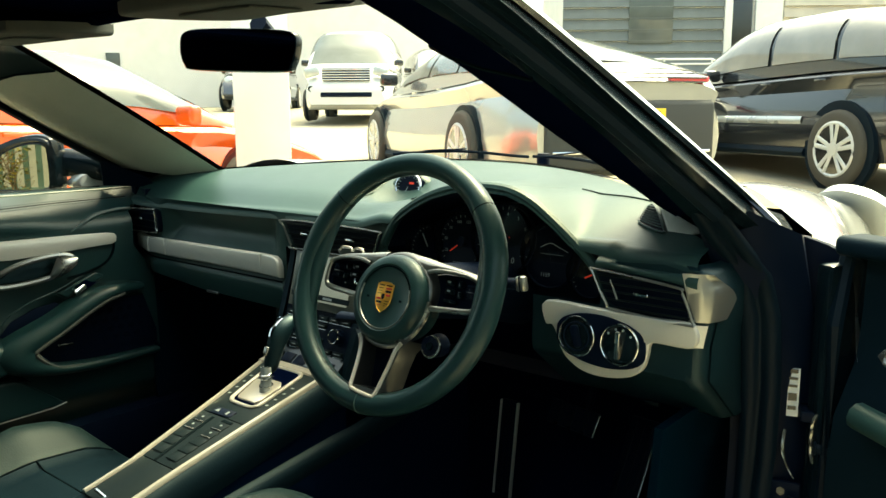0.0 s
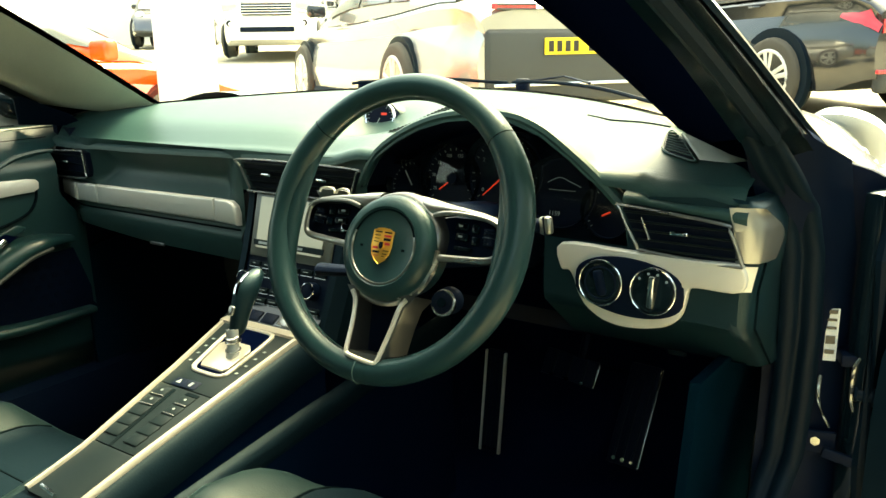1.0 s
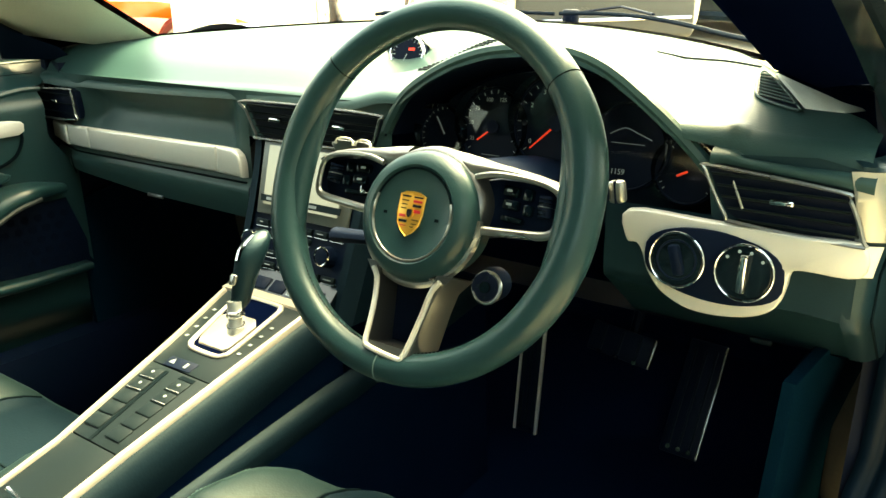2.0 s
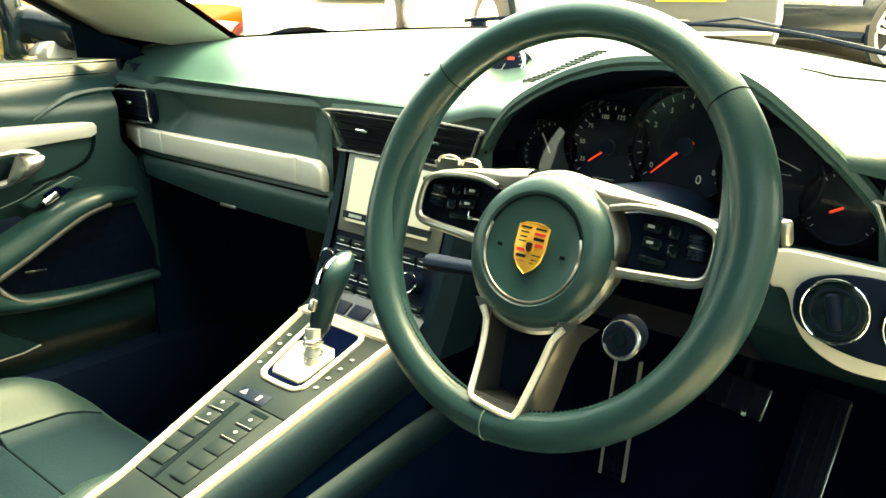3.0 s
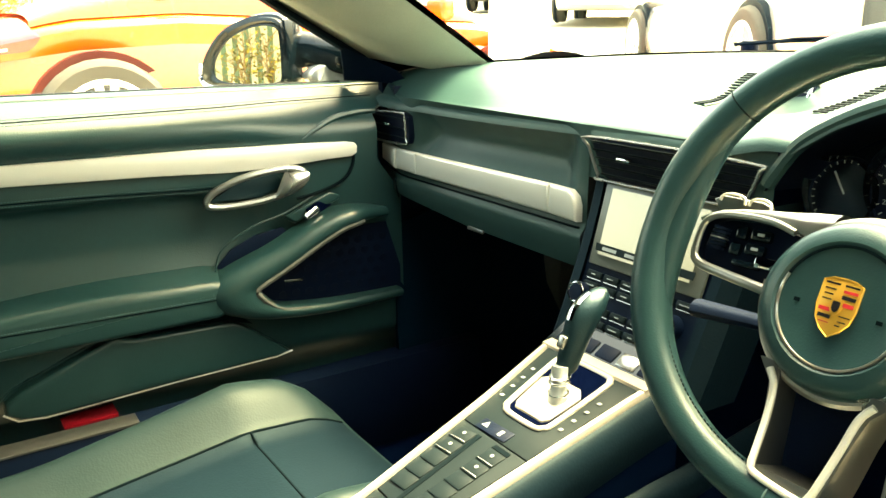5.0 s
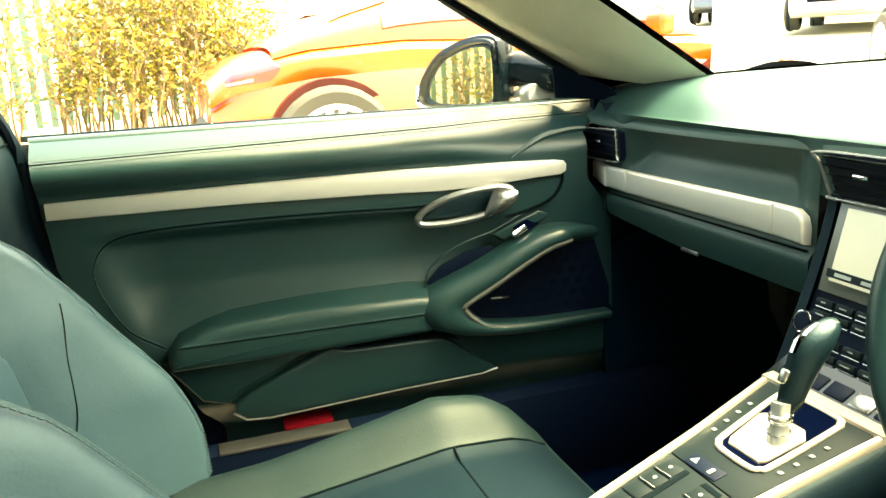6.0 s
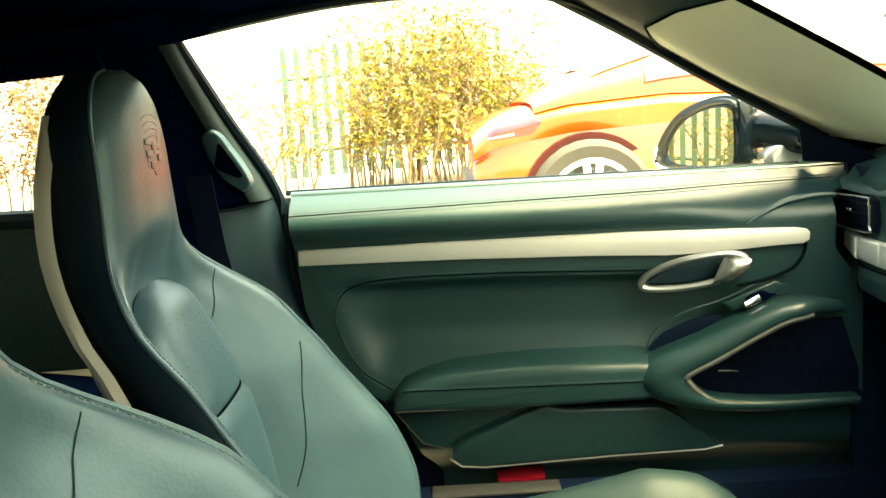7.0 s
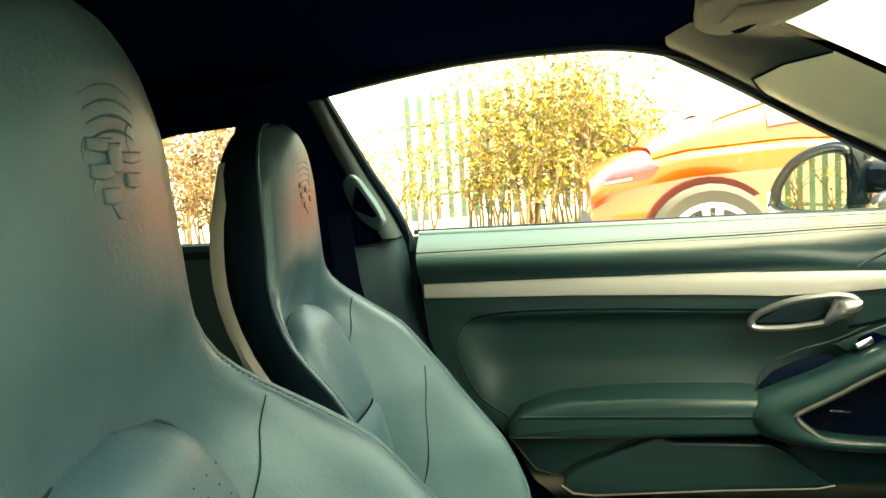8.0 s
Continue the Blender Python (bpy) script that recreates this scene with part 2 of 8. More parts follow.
def text(name, body, size, m, mat, parent, depth=0.0002):
    cu = bpy.data.curves.new(name, "FONT")
    cu.body, cu.size, cu.extrude = body, size, depth
    cu.align_x, cu.align_y = "CENTER", "CENTER"
    cu.materials.append(mat)
    ob = new(name, cu)
    ob.matrix_world = m
    ob.parent = parent
    ob.matrix_parent_inverse = parent.matrix_world.inverted() if not parent.parent else Matrix()
    return ob


# ---- the car's shell ----
# side window's edge, from the mirror's foot up over the top and down to the sill behind (passenger's side)
WIN = [(-0.787, 0.192, 0.886), (-0.757, 0.172, 0.949), (-0.737, 0.119, 0.995), (-0.704, -0.05, 1.077), (-0.673, -0.198, 1.155),
       (-0.661, -0.324, 1.190), (-0.663, -0.441, 1.197), (-0.677, -0.645, 1.190), (-0.706, -0.892, 1.157), (-0.842, -0.775, 0.868)]


def flip(p, side):
    return Vector((abs(p[0]) * side, p[1], p[2]))


def screen_edge(x):
    """The dash's front edge at the windscreen's foot."""
    return 0.73 - 0.82 * x * x, 0.947 - 0.075 * x * x


shell = thing("car_body", (0, 0, 0), "black roof lining, pillars, sills and floor of a sports car", "car body", kind="structure")

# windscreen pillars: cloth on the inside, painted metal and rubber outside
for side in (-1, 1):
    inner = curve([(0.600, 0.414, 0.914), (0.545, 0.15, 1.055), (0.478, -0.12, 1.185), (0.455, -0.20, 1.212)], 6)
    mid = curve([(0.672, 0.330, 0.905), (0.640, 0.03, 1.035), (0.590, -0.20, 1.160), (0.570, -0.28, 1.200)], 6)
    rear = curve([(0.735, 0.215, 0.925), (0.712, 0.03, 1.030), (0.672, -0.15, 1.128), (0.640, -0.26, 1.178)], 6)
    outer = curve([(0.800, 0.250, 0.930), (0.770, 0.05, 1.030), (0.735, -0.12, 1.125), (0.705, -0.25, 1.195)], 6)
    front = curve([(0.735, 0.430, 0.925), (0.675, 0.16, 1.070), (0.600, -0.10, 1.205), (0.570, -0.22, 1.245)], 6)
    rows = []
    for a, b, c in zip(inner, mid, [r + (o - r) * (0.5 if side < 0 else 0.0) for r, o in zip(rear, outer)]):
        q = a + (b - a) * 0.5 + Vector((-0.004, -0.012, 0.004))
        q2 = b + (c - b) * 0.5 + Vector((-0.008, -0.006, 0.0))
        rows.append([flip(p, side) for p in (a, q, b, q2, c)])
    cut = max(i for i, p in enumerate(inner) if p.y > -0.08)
    # driver's trim takes the black lining in place of its shade
    part("pillar_trim", loft(rows[:cut + 1], closed=False), M_PILLAR if side < 0 else M_LINING, shell, "grey cloth windscreen pillar trim" if side < 0 else "driver's windscreen pillar trim, blackened for its shade")
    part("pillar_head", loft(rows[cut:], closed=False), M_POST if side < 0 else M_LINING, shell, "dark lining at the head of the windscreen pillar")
    part("seam", tube([p + Vector((0, -0.001, -0.001)) for p in rows[cut]], 0.0022, 5), M_SEAM, shell)
    rows = [[flip(p, side) for p in (c, c + (o - c) * 0.5 + Vector((0.0, -0.006, 0)), o, (o + f) * 0.5 + Vector((0.006, 0.01, 0.012)), f, a + Vector((0, 0.012, 0.006)))]
            for a, c, o, f in zip(inner, rear, outer, front)]
    foot = [(0.770, 0.330, 0.862), (0.800, 0.375, 0.850), (0.815, 0.400, 0.858), (0.805, 0.455, 0.885), (0.775, 0.500, 0.900), (0.640, 0.480, 0.890)]
    rows.insert(0, [flip(Vector(p), side) for p in foot])
    part("pillar_outside", loft(rows, closed=False), M_GLOSSBLACK, shell, "black painted windscreen pillar")
    part("door_seal", tube([flip(p + (o - p) * 0.55 + Vector((0, -0.008, 0)), side) for p, o in zip(rear, outer)], 0.011, 8), M_RUBBER, shell, "black rubber door seal")
    part("screen_moulding", tube([flip(Vector(p), side) for p in ((0.819, 0.405, 0.868), (0.805, 0.365, 0.905))] + [flip(o + (f - o) * 0.35 + Vector((0.008, 0.006, 0.012)), side) for o, f in zip(outer, front)], 0.006, 6), M_CHROME if side > 0 else M_SATIN, shell, "bright moulding along the windscreen")

# the black mirror sail in the corner of the side window
for side in (-1,):
    sail = [flip(p, side) for p in ((-0.789, 0.195, 0.884), (-0.758, 0.172, 0.952), (-0.700, 0.262, 0.905), (-0.712, 0.300, 0.876))]
    part("mirror_sail", slab(sail, (0.006 * side, 0, 0), 0.002), M_PLASTIC, shell, "black triangular mirror sail")

# roof lining with its drop to the side windows
def roof_z(x, y):
    e = lerp([(-1.7, 1.12), (-1.3, 1.20), (-0.9, 1.225), (-0.45, 1.245), (-0.15, 1.225), (-0.05, 1.21)], y)
    return e - 0.035 * (abs(x) / 0.66) ** 4


def roof_half(y):
    return lerp([(-1.7, 0.56), (-1.2, 0.64), (-0.85, 0.70), (-0.45, 0.668), (-0.20, 0.665), (-0.10, 0.60), (0.0, 0.54)], y)


roof = part("roof_lining", grid(lambda u, y: Vector((u * roof_half(y), y, roof_z(u * 0.66, y))), span(-1, 1, 29), span(-1.75, -0.13, 31)), M_LINING, shell, "black cloth roof lining")
part("roof_skin", grid(lambda u, y: Vector((u * (roof_half(y) + 0.05), y, roof_z(u * 0.66, y) + 0.035)), span(-1, 1, 21), span(-1.8, -0.10, 21)), M_GLOSSBLACK, shell, "black painted roof")
# header over the windscreen
part("header", tube([(x, -0.135 - 0.20 * x * x, 1.222 - 0.10 * x * x) for x in span(-0.49, 0.49, 15)], 0.018, 10, flat=0.7), M_LINING, shell, "black lining over the windscreen")

# frames of the side windows: the seal along the roof and the rear post
for side in (-1, 1):
    top = curve([flip(p, side) + Vector((0.006 * side, 0, 0.010)) for p in WIN[3:9]], 6)
    rail = []
    for i, p in enumerate(top):
        k = sstep(3, 14, i)
        rail.append([p, p + Vector((-0.020 * side - 0.015 * side * k, 0, 0.016 + 0.010 * k)), p + Vector((-0.028 * side - 0.072 * side * k, 0, 0.024 + 0.016 * k)), p + Vector((-0.034 * side - 0.186 * side * k, 0, 0.030 + 0.020 * k))])
    part("cant_rail", loft(rail, closed=False), M_LINING, shell, "black lining over the side window")
    part("window_seal", tube(top, 0.010, 8), M_RUBBER, shell, "black rubber seal along the roof")
    part("post_top", tube([flip(p, side) for p in ((-0.700, -0.84, 1.186), (-0.682, -0.90, 1.180), (-0.655, -0.97, 1.168), (-0.625, -1.05, 1.150))], [0.020, 0.030, 0.030, 0.026], 10), M_LINING, shell)
    # rear door post with grey cloth
    a = [flip(p, side) for p in ((-0.700, -0.900, 1.160), (-0.755, -0.852, 1.040), (-0.800, -0.815, 0.950), (-0.838, -0.785, 0.872))]
    b = [flip(p, side) for p in ((-0.650, -0.965, 1.170), (-0.685, -0.935, 1.050), (-0.715, -0.905, 0.955), (-0.735, -0.880, 0.875))]
    c = [flip(p, side) for p in ((-0.630, -1.060, 1.150), (-0.645, -1.040, 1.050), (-0.655, -1.02, 0.955), (-0.665, -1.00, 0.875))]
    edge = [p.lerp(q, 0.42) + Vector((-0.016 * side, 0.004, 0)) for p, q in zip(a, b)]
    part("door_post_trim", loft([[p, p.lerp(e, 0.35) + Vector((-0.008 * side, 0.005, 0)), p.lerp(e, 0.7) + Vector((-0.010 * side, 0.005, 0)), e, e + Vector((0.010 * side, -0.006, 0))] for p, e in zip(a, edge)], closed=False), M_POST, shell, "grey-green trim strip on the rear door post", smooth=60)
    part("post_lining", loft([[e + Vector((0.008 * side, -0.004, 0)), q, r] for e, q, r in zip(edge, b, c)], closed=False), M_LINING, shell, "black lining behind the rear door post")
    lowp = [[flip(p, side) for p in r] for r in (((-0.838, -0.785, 0.873), (-0.806, -0.800, 0.870), (-0.775, -0.842, 0.862), (-0.738, -0.878, 0.862)), ((-0.815, -0.770, 0.79), (-0.782, -0.788, 0.79), (-0.755, -0.835, 0.79), (-0.728, -0.875, 0.79)),
                                                  ((-0.795, -0.755, 0.70), (-0.760, -0.785, 0.70), (-0.738, -0.840, 0.70), (-0.720, -0.875, 0.70)), ((-0.765, -0.70, 0.55), (-0.728, -0.740, 0.55), (-0.715, -0.82, 0.55), (-0.705, -0.87, 0.55)),
                                                  ((-0.745, -0.60, 0.42), (-0.70, -0.66, 0.42), (-0.69, -0.74, 0.42), (-0.69, -0.84, 0.42)))]
    part("lower_post_trim", loft([curve(r, 5) for r in lowp], closed=False), M_INSERT, shell, "dark leather trim below the belt guide", smooth=75)
    part("post_joint", tube(curve([p + Vector((-0.002 * side, 0.001, 0.001)) for p in lowp[0]], 4), 0.0020, 5), M_SEAM, shell)
    part("post_lining", loft([[r[3], Vector((side * (0.700 + 0.02 * sstep(0.7, 0.86, r[3].z)), -0.93, r[3].z + 0.02)), Vector((side * 0.662, -1.01, r[3].z + 0.03))] for r in lowp], closed=False), M_LINING, shell)
    part("post_lining", slab([flip(p, side) for p in ((-0.842, -0.797, 0.80), (-0.735, -0.900, 0.80), (-0.735, -0.900, 0.900), (-0.838, -0.800, 0.888))], (0.004 * side, 0, 0)), M_LINING, shell)
    part("post_seal", tube(curve([flip(p, side) for p in ((-0.706, -0.900, 1.158), (-0.76, -0.845, 1.03), (-0.842, -0.778, 0.868), (-0.80, -0.752, 0.70), (-0.768, -0.69, 0.56), (-0.752, -0.60, 0.44))], 6), 0.011, 8), M_RUBBER, shell, "black rubber door seal")
    # belt guide: a pale rounded bezel on the trim strip round a dark slanting slot
    gy = curve([(0, -0.882, 0.992), (0, -0.870, 1.007), (0, -0.851, 1.003), (0, -0.834, 0.972), (0, -0.813, 0.925), (0, -0.813, 0.904), (0, -0.828, 0.895), (0, -0.856, 0.918), (0, -0.874, 0.955)], 5, True)
    gx0 = lambda p: 0.748 - 0.30 * (p.z - 0.95)
    gc = sum(gy, Vector()) / len(gy)
    lofted = [[Vector((side * (gx0(p) - d), gc.y + (p.y - gc.y) * k, gc.z + (p.z - gc.z) * k)) for p in gy] for k, d in ((1.03, -0.022), (1.0, 0.004), (0.95, 0.009), (0.84, 0.011))]
    guide = part("belt_guide", loft(lofted), M_SEAT, shell, "pale seat belt guide on the post", smooth=60)
    slot = [(-0.853, 0.984), (-0.847, 0.979), (-0.822, 0.930), (-0.820, 0.923), (-0.828, 0.920), (-0.860, 0.936), (-0.866, 0.944)]
    part("guide_slot", slab([Vector((side * (0.748 - 0.30 * (z - 0.95) - 0.0115), y, z)) for y, z in slot], (-0.002 * side, 0, 0)), M_LINING, guide)
    belt = [[flip(p, side) + d for d in (Vector((0, -0.023, 0)), Vector((0, 0.023, 0)), Vector((0.002, 0.023, 0)), Vector((0.002, -0.023, 0)))] for p in ((-0.715, -0.890, 0.930), (-0.705, -0.875, 0.80), (-0.69, -0.83, 0.60), (-0.68, -0.80, 0.42))]
    part("seat_belt", loft(belt), M_PLASTIC, shell, "black seat belt webbing")

# behind the seats: quarter windows, parcel shelf, rear wall
for side in (-1, 1):
    q = [flip(p, side) for p in ((-0.655, -1.04, 0.875), (-0.64, -1.03, 0.62), (-0.60, -1.75, 0.62), (-0.60, -1.75, 0.885))]
    part("rear_side_trim", slab(q, (0.02 * side, 0, 0)), M_DASH, shell, "dark leather rear side trim")
    part("rear_sill", tube([flip(p, side) for p in ((-0.655, -1.04, 0.878), (-0.63, -1.4, 0.885), (-0.58, -1.75, 0.90))], 0.016, 8), M_POST, shell, "grey trim below the quarter window")
    part("quarter_top", tube([flip(p, side) for p in ((-0.60, -0.985, 1.128), (-0.60, -1.15, 1.118), (-0.57, -1.45, 1.06), (-0.52, -1.75, 0.98))], 0.018, 8), M_LINING, shell, "black trim over the quarter window")
    qt = ((-0.60, -0.985, 1.128), (-0.60, -1.15, 1.118), (-0.57, -1.45, 1.06), (-0.52, -1.75, 0.98))
    part("quarter_lining", loft([[flip(p, side), flip((p[0] * 0.985, p[1], p[2] + 0.05), side), Vector((side * (roof_half(p[1]) - 0.02), p[1], roof_z(0.62, p[1]) + 0.004))] for p in ((-0.655, -0.90, 1.150),) + qt], closed=False), M_LINING, shell, "black lining over the quarter window")
part("rear_shelf", slab([(-0.64, -1.05, 0.60), (0.64, -1.05, 0.60), (0.58, -1.75, 0.72), (-0.58, -1.75, 0.72)], (0, 0, -0.03), 0.004), M_CARPET, shell, "black carpeted rear shelf")
part("rear_wall", slab([(-0.66, -1.05, 0.60), (0.66, -1.05, 0.60), (0.66, -1.02, 0.18), (-0.66, -1.02, 0.18)], (0, -0.02, 0)), M_CARPET, shell, "black carpeted rear wall")
part("rear_panel", slab([(-0.60, -1.75, 0.60), (0.60, -1.75, 0.60), (0.60, -1.78, 0.93), (-0.60, -1.78, 0.93)], (0, -0.02, 0)), M_DASH, shell, "dark rear panel")

# floor, tunnel sides, bulkhead, sills
part("car_floor", grid(lambda x, y: Vector((x, y, 0.13 + 0.05 * sstep(0.45, 0.9, y) + (0.10 * sstep(0.70, 0.95, y)) + 0.003 * noise.noise((x * 30, y * 30, 0)))), span(-0.745, 0.745, 33), span(-1.0, 1.0, 41), (0, 0, -0.02)), M_CARPET, shell, "black carpet floor")
part("bulkhead", grid(lambda x, z: Vector((x, 0.98 - 0.05 * abs(x), z)), span(-0.70, 0.70, 5), span(0.1, 0.855, 6), (0, 0.02, 0)), M_CARPET, shell, "black carpeted bulkhead")
for side in (-1, 1):
    k = [[flip(p, side) for p in r] for r in (((0.66, -0.95, 0.14), (0.64, -0.95, 0.26), (0.66, -0.95, 0.335), (0.700, -0.95, 0.338), (0.720, -0.95, 0.295), (0.735, -0.95, 0.20)),
                                              ((0.66, 0.42, 0.14), (0.62, 0.42, 0.26), (0.64, 0.42, 0.335), (0.690, 0.42, 0.338), (0.710, 0.42, 0.295), (0.735, 0.42, 0.20)))]
    part("sill", loft(k), M_PLASTIC, shell, "black plastic door sill")
    part("sill_plate", slab([flip(p, side) for p in ((0.650, -0.52, 0.336), (0.649, -0.29, 0.336), (0.685, -0.29, 0.339), (0.688, -0.52, 0.339))], (0, 0, 0.004), 0.0015), M_SPOKE, shell, "brushed metal sill plate")
    # footwell side wall
    part("footwell_side", slab([flip(p, side) for p in ((0.66, 0.24, 0.14), (0.69, 0.24, 0.60), (0.735, 0.52, 0.64), (0.72, 0.98, 0.60), (0.66, 0.98, 0.14))], (0.015 * side, 0, 0), 0.004), M_FOOTWELL, shell, "dark green-black carpet on the footwell side")

part("door_jamb", slab([(-0.70, 0.255, 0.14), (-0.70, 0.255, 0.875), (-0.86, 0.30, 0.875), (-0.86, 0.30, 0.14)], (0, 0.02, 0)), M_PLASTIC, shell, "black door jamb behind the dashboard")
part("front_side", slab([(-0.755, 0.26, 0.14), (-0.755, 0.26, 0.90), (-0.70, 0.98, 0.88), (-0.70, 0.98, 0.14)], (-0.015, 0, 0)), M_PLASTIC, shell)
# front door frame on the driver's side: pillar foot with seal, hinge post, label
part("hinge_post", loft([[Vector(p) for p in r] for r in (((0.74, 0.405, 0.28), (0.80, 0.430, 0.28), (0.845, 0.47, 0.28), (0.80, 0.60, 0.28)),
                                                         ((0.745, 0.405, 0.55), (0.80, 0.425, 0.55), (0.845, 0.47, 0.55), (0.80, 0.60, 0.55)),
                                                         ((0.750, 0.370, 0.75), (0.805, 0.400, 0.75), (0.845, 0.46, 0.75), (0.80, 0.60, 0.75)),
                                                         ((0.735, 0.240, 0.92), (0.800, 0.270, 0.93), (0.835, 0.40, 0.885), (0.80, 0.55, 0.86)))], closed=True), M_PLASTIC, shell, "black front door post")
def seal_ring(xi, yi, xo, yo, z):
    """Two rounded ribs from the inner to the outer edge."""
    out = []
    a, c = Vector((xi, yi, z)), Vector((xo, yo, z))
    n = Vector((yo - yi, xi - xo, 0)).normalized() * -1
    n = n if n.y < 0 else -n
    for t in span(0, 1, 17):
        out.append(a.lerp(c, t) + n * (0.013 * abs(math.sin(math.pi * (0.12 + 1.88 * t))) ** 0.6))
    return out


SEAL = [(0.728, 0.205, 0.772, 0.225, 0.945), (0.742, 0.262, 0.792, 0.285, 0.89), (0.758, 0.340, 0.808, 0.360, 0.830), (0.764, 0.365, 0.815, 0.395, 0.760), (0.765, 0.386, 0.820, 0.402, 0.65), (0.762, 0.402, 0.818, 0.405, 0.54), (0.758, 0.412, 0.812, 0.405, 0.45), (0.745, 0.39, 0.795, 0.375, 0.37), (0.725, 0.33, 0.775, 0.31, 0.345), (0.715, 0.20, 0.765, 0.18, 0.342), (0.71, -0.3, 0.76, -0.3, 0.340)]
part("front_seal", loft([seal_ring(*r) for r in SEAL], closed=False), M_RUBBER, shell, "thick double-ribbed black rubber door seal", smooth=60)
part("bare_strap", tube(curve([(0.818, 0.440, 0.567), (0.819, 0.432, 0.54), (0.826, 0.43, 0.515), (0.836, 0.44, 0.490)], 6), 0.0030, 6, flat=0.6), M_SATIN, shell, "thin bright strip on the door post")
part("strap_plate", box(0.045, 0.008, 0.035, 0.003, m=pose(0.826, 0.436, 0.466, 0, 0, 12)), M_PLASTIC, shell, "dark check strap plate")
part("strap_bolt", disc((0.821, 0.434, 0.467), (0.1, -1, 0.2), 0.007, 0.006, 6), M_CHROME, shell, "bright bolt")
part("paper_label", slab([(0.818, 0.443, 0.590), (0.834, 0.448, 0.590), (0.834, 0.448, 0.668), (0.818, 0.443, 0.668)], (0.001, -0.003, 0)), M_STICKER, shell, "small white paper label on the door post")
for z, h in ((0.664, 0.006), (0.652, 0.004), (0.640, 0.004), (0.622, 0.012), (0.604, 0.006)):
    part("label_bar", slab([(0.820, 0.4402, z - h / 2), (0.832, 0.4442, z - h / 2), (0.832, 0.4442, z + h / 2), (0.820, 0.4402, z + h / 2)], (0.0004, -0.0014, 0)), M_BLACKEN, shell)
part("door_hinge", join(box(0.045, 0.05, 0.018, 0.004, m=pose(0.858, 0.452, 0.600, 0, 0, 20)), disc((0.868, 0.440, 0.53), (0, 0, 1), 0.008, 0.08)), M_PLASTIC, shell, "dark metal door hinge")
part("hinge_pin", tube(curve([(0.868, 0.428, 0.607), (0.862, 0.426, 0.590), (0.862, 0.428, 0.545), (0.868, 0.43, 0.525)], 5), 0.003, 6), M_SATIN, shell, "thin bright hinge pin")
boot = [Vector((0.868 + 0.011 * k, 0.432, 0.553 - 0.001 * k)) for k in range(7)]
part("wire_boot", tube(boot, 0.010, 10), M_RUBBER, shell, "ribbed rubber cable boot at the hinge")
for p in boot:
    part("boot_rib", ring(p, (1, 0, 0), 0.0105, 0.0025, 16, 6), M_RUBBER, shell)
part("check_strap", box(0.13, 0.010, 0.016, 0.003, m=pose(0.895, 0.43, 0.445, 0, 14, 12)), M_PLASTIC, shell, "dark door check strap")
part("wing_return", slab([(0.795, 0.470, 0.26), (0.795, 0.470, 0.872), (0.820, 0.472, 0.872), (0.852, 0.476, 0.862), (0.893, 0.482, 0.842), (0.915, 0.487, 0.78), (0.918, 0.487, 0.50), (0.90, 0.485, 0.26)], (0, 0.015, 0)), M_PLASTIC, shell, "black inside of the front wing")
part("outer_sill", loft([[(0.80, y, 0.352), (0.845, y, 0.345), (0.87, y, 0.31), (0.86, y, 0.20), (0.80, y, 0.20)] for y in (-0.95, -0.4, 0.1, 0.47)]), M_SILVER, shell, "silver painted outer sill")

# windscreen
def windscreen(u, v):
    y0, z0 = screen_edge(u * 0.66)
    a = Vector((u * 0.70, y0 + 0.03, z0 + 0.004))
    b = Vector((u * 0.52, -0.14 - 0.20 * (u * 0.55) ** 2, 1.222 - 0.03 * u * u))
    return a + (b - a) * v + Vector((0, 0.0, 0.028)) * math.sin(math.pi * v)


ws = part("windscreen", grid(windscreen, span(-1, 1, 25), span(0, 1, 15)), M_GLASS, shell, "clear curved windscreen")
ws.visible_shadow = False
# black cowl and scuttle in front of the screen's foot
part("cowl", grid(lambda x, v: Vector((x, screen_edge(x)[0] + 0.005 + 0.26 * v, screen_edge(x)[1] + 0.004 - 0.045 * v)), span(-0.70, 0.70, 29), span(0, 1, 5)), M_PLASTIC, shell, "black plastic scuttle below the windscreen")

# bonnet and front wings
def bonnet(u, v):
    x = u * (0.915 - 0.12 * v * v)
    y = (0.80 - 0.36 * (abs(u) ** 2.2)) + (1.05 + 0.26 * (abs(u) ** 2.2)) * v
    crown = 0.075 * math.exp(-((abs(x) - 0.66) / 0.15) ** 2)
    drop = 0.24 * sstep(0.975 - 0.17 * min(1, v * 3), 1.0, abs(u)) * (0.6 + 0.4 * v)
    z = 0.885 - 0.20 * v ** 1.7 + crown * (1 - 0.25 * v) - drop - 0.05 * u * u
    return Vector((x, y, z))


part("bonnet", grid(bonnet, [math.copysign(1 - (1 - abs(s)) ** 1.6, s) for s in span(-1, 1, 57)], span(0, 1, 25)), M_SILVER, shell, "silver painted bonnet and front wings")
for side in (-1, 1):
    part("shut_line", tube([bonnet(side * u, v) + Vector((0, 0, 0.001)) for u, v in zip([0.62, 0.66, 0.68, 0.68, 0.66], span(0.02, 0.75, 5))], 0.004, 5), M_SEAM, shell, "dark bonnet shut line")
    part("headlamp", disc(bonnet(side * 0.80, 0.62) + Vector((0, 0, -0.02)), (0.1 * side, 0.55, 0.6), 0.105, 0.035, 32, 0.09, 0.008), M_CLEAR, shell, "round clear headlamp")


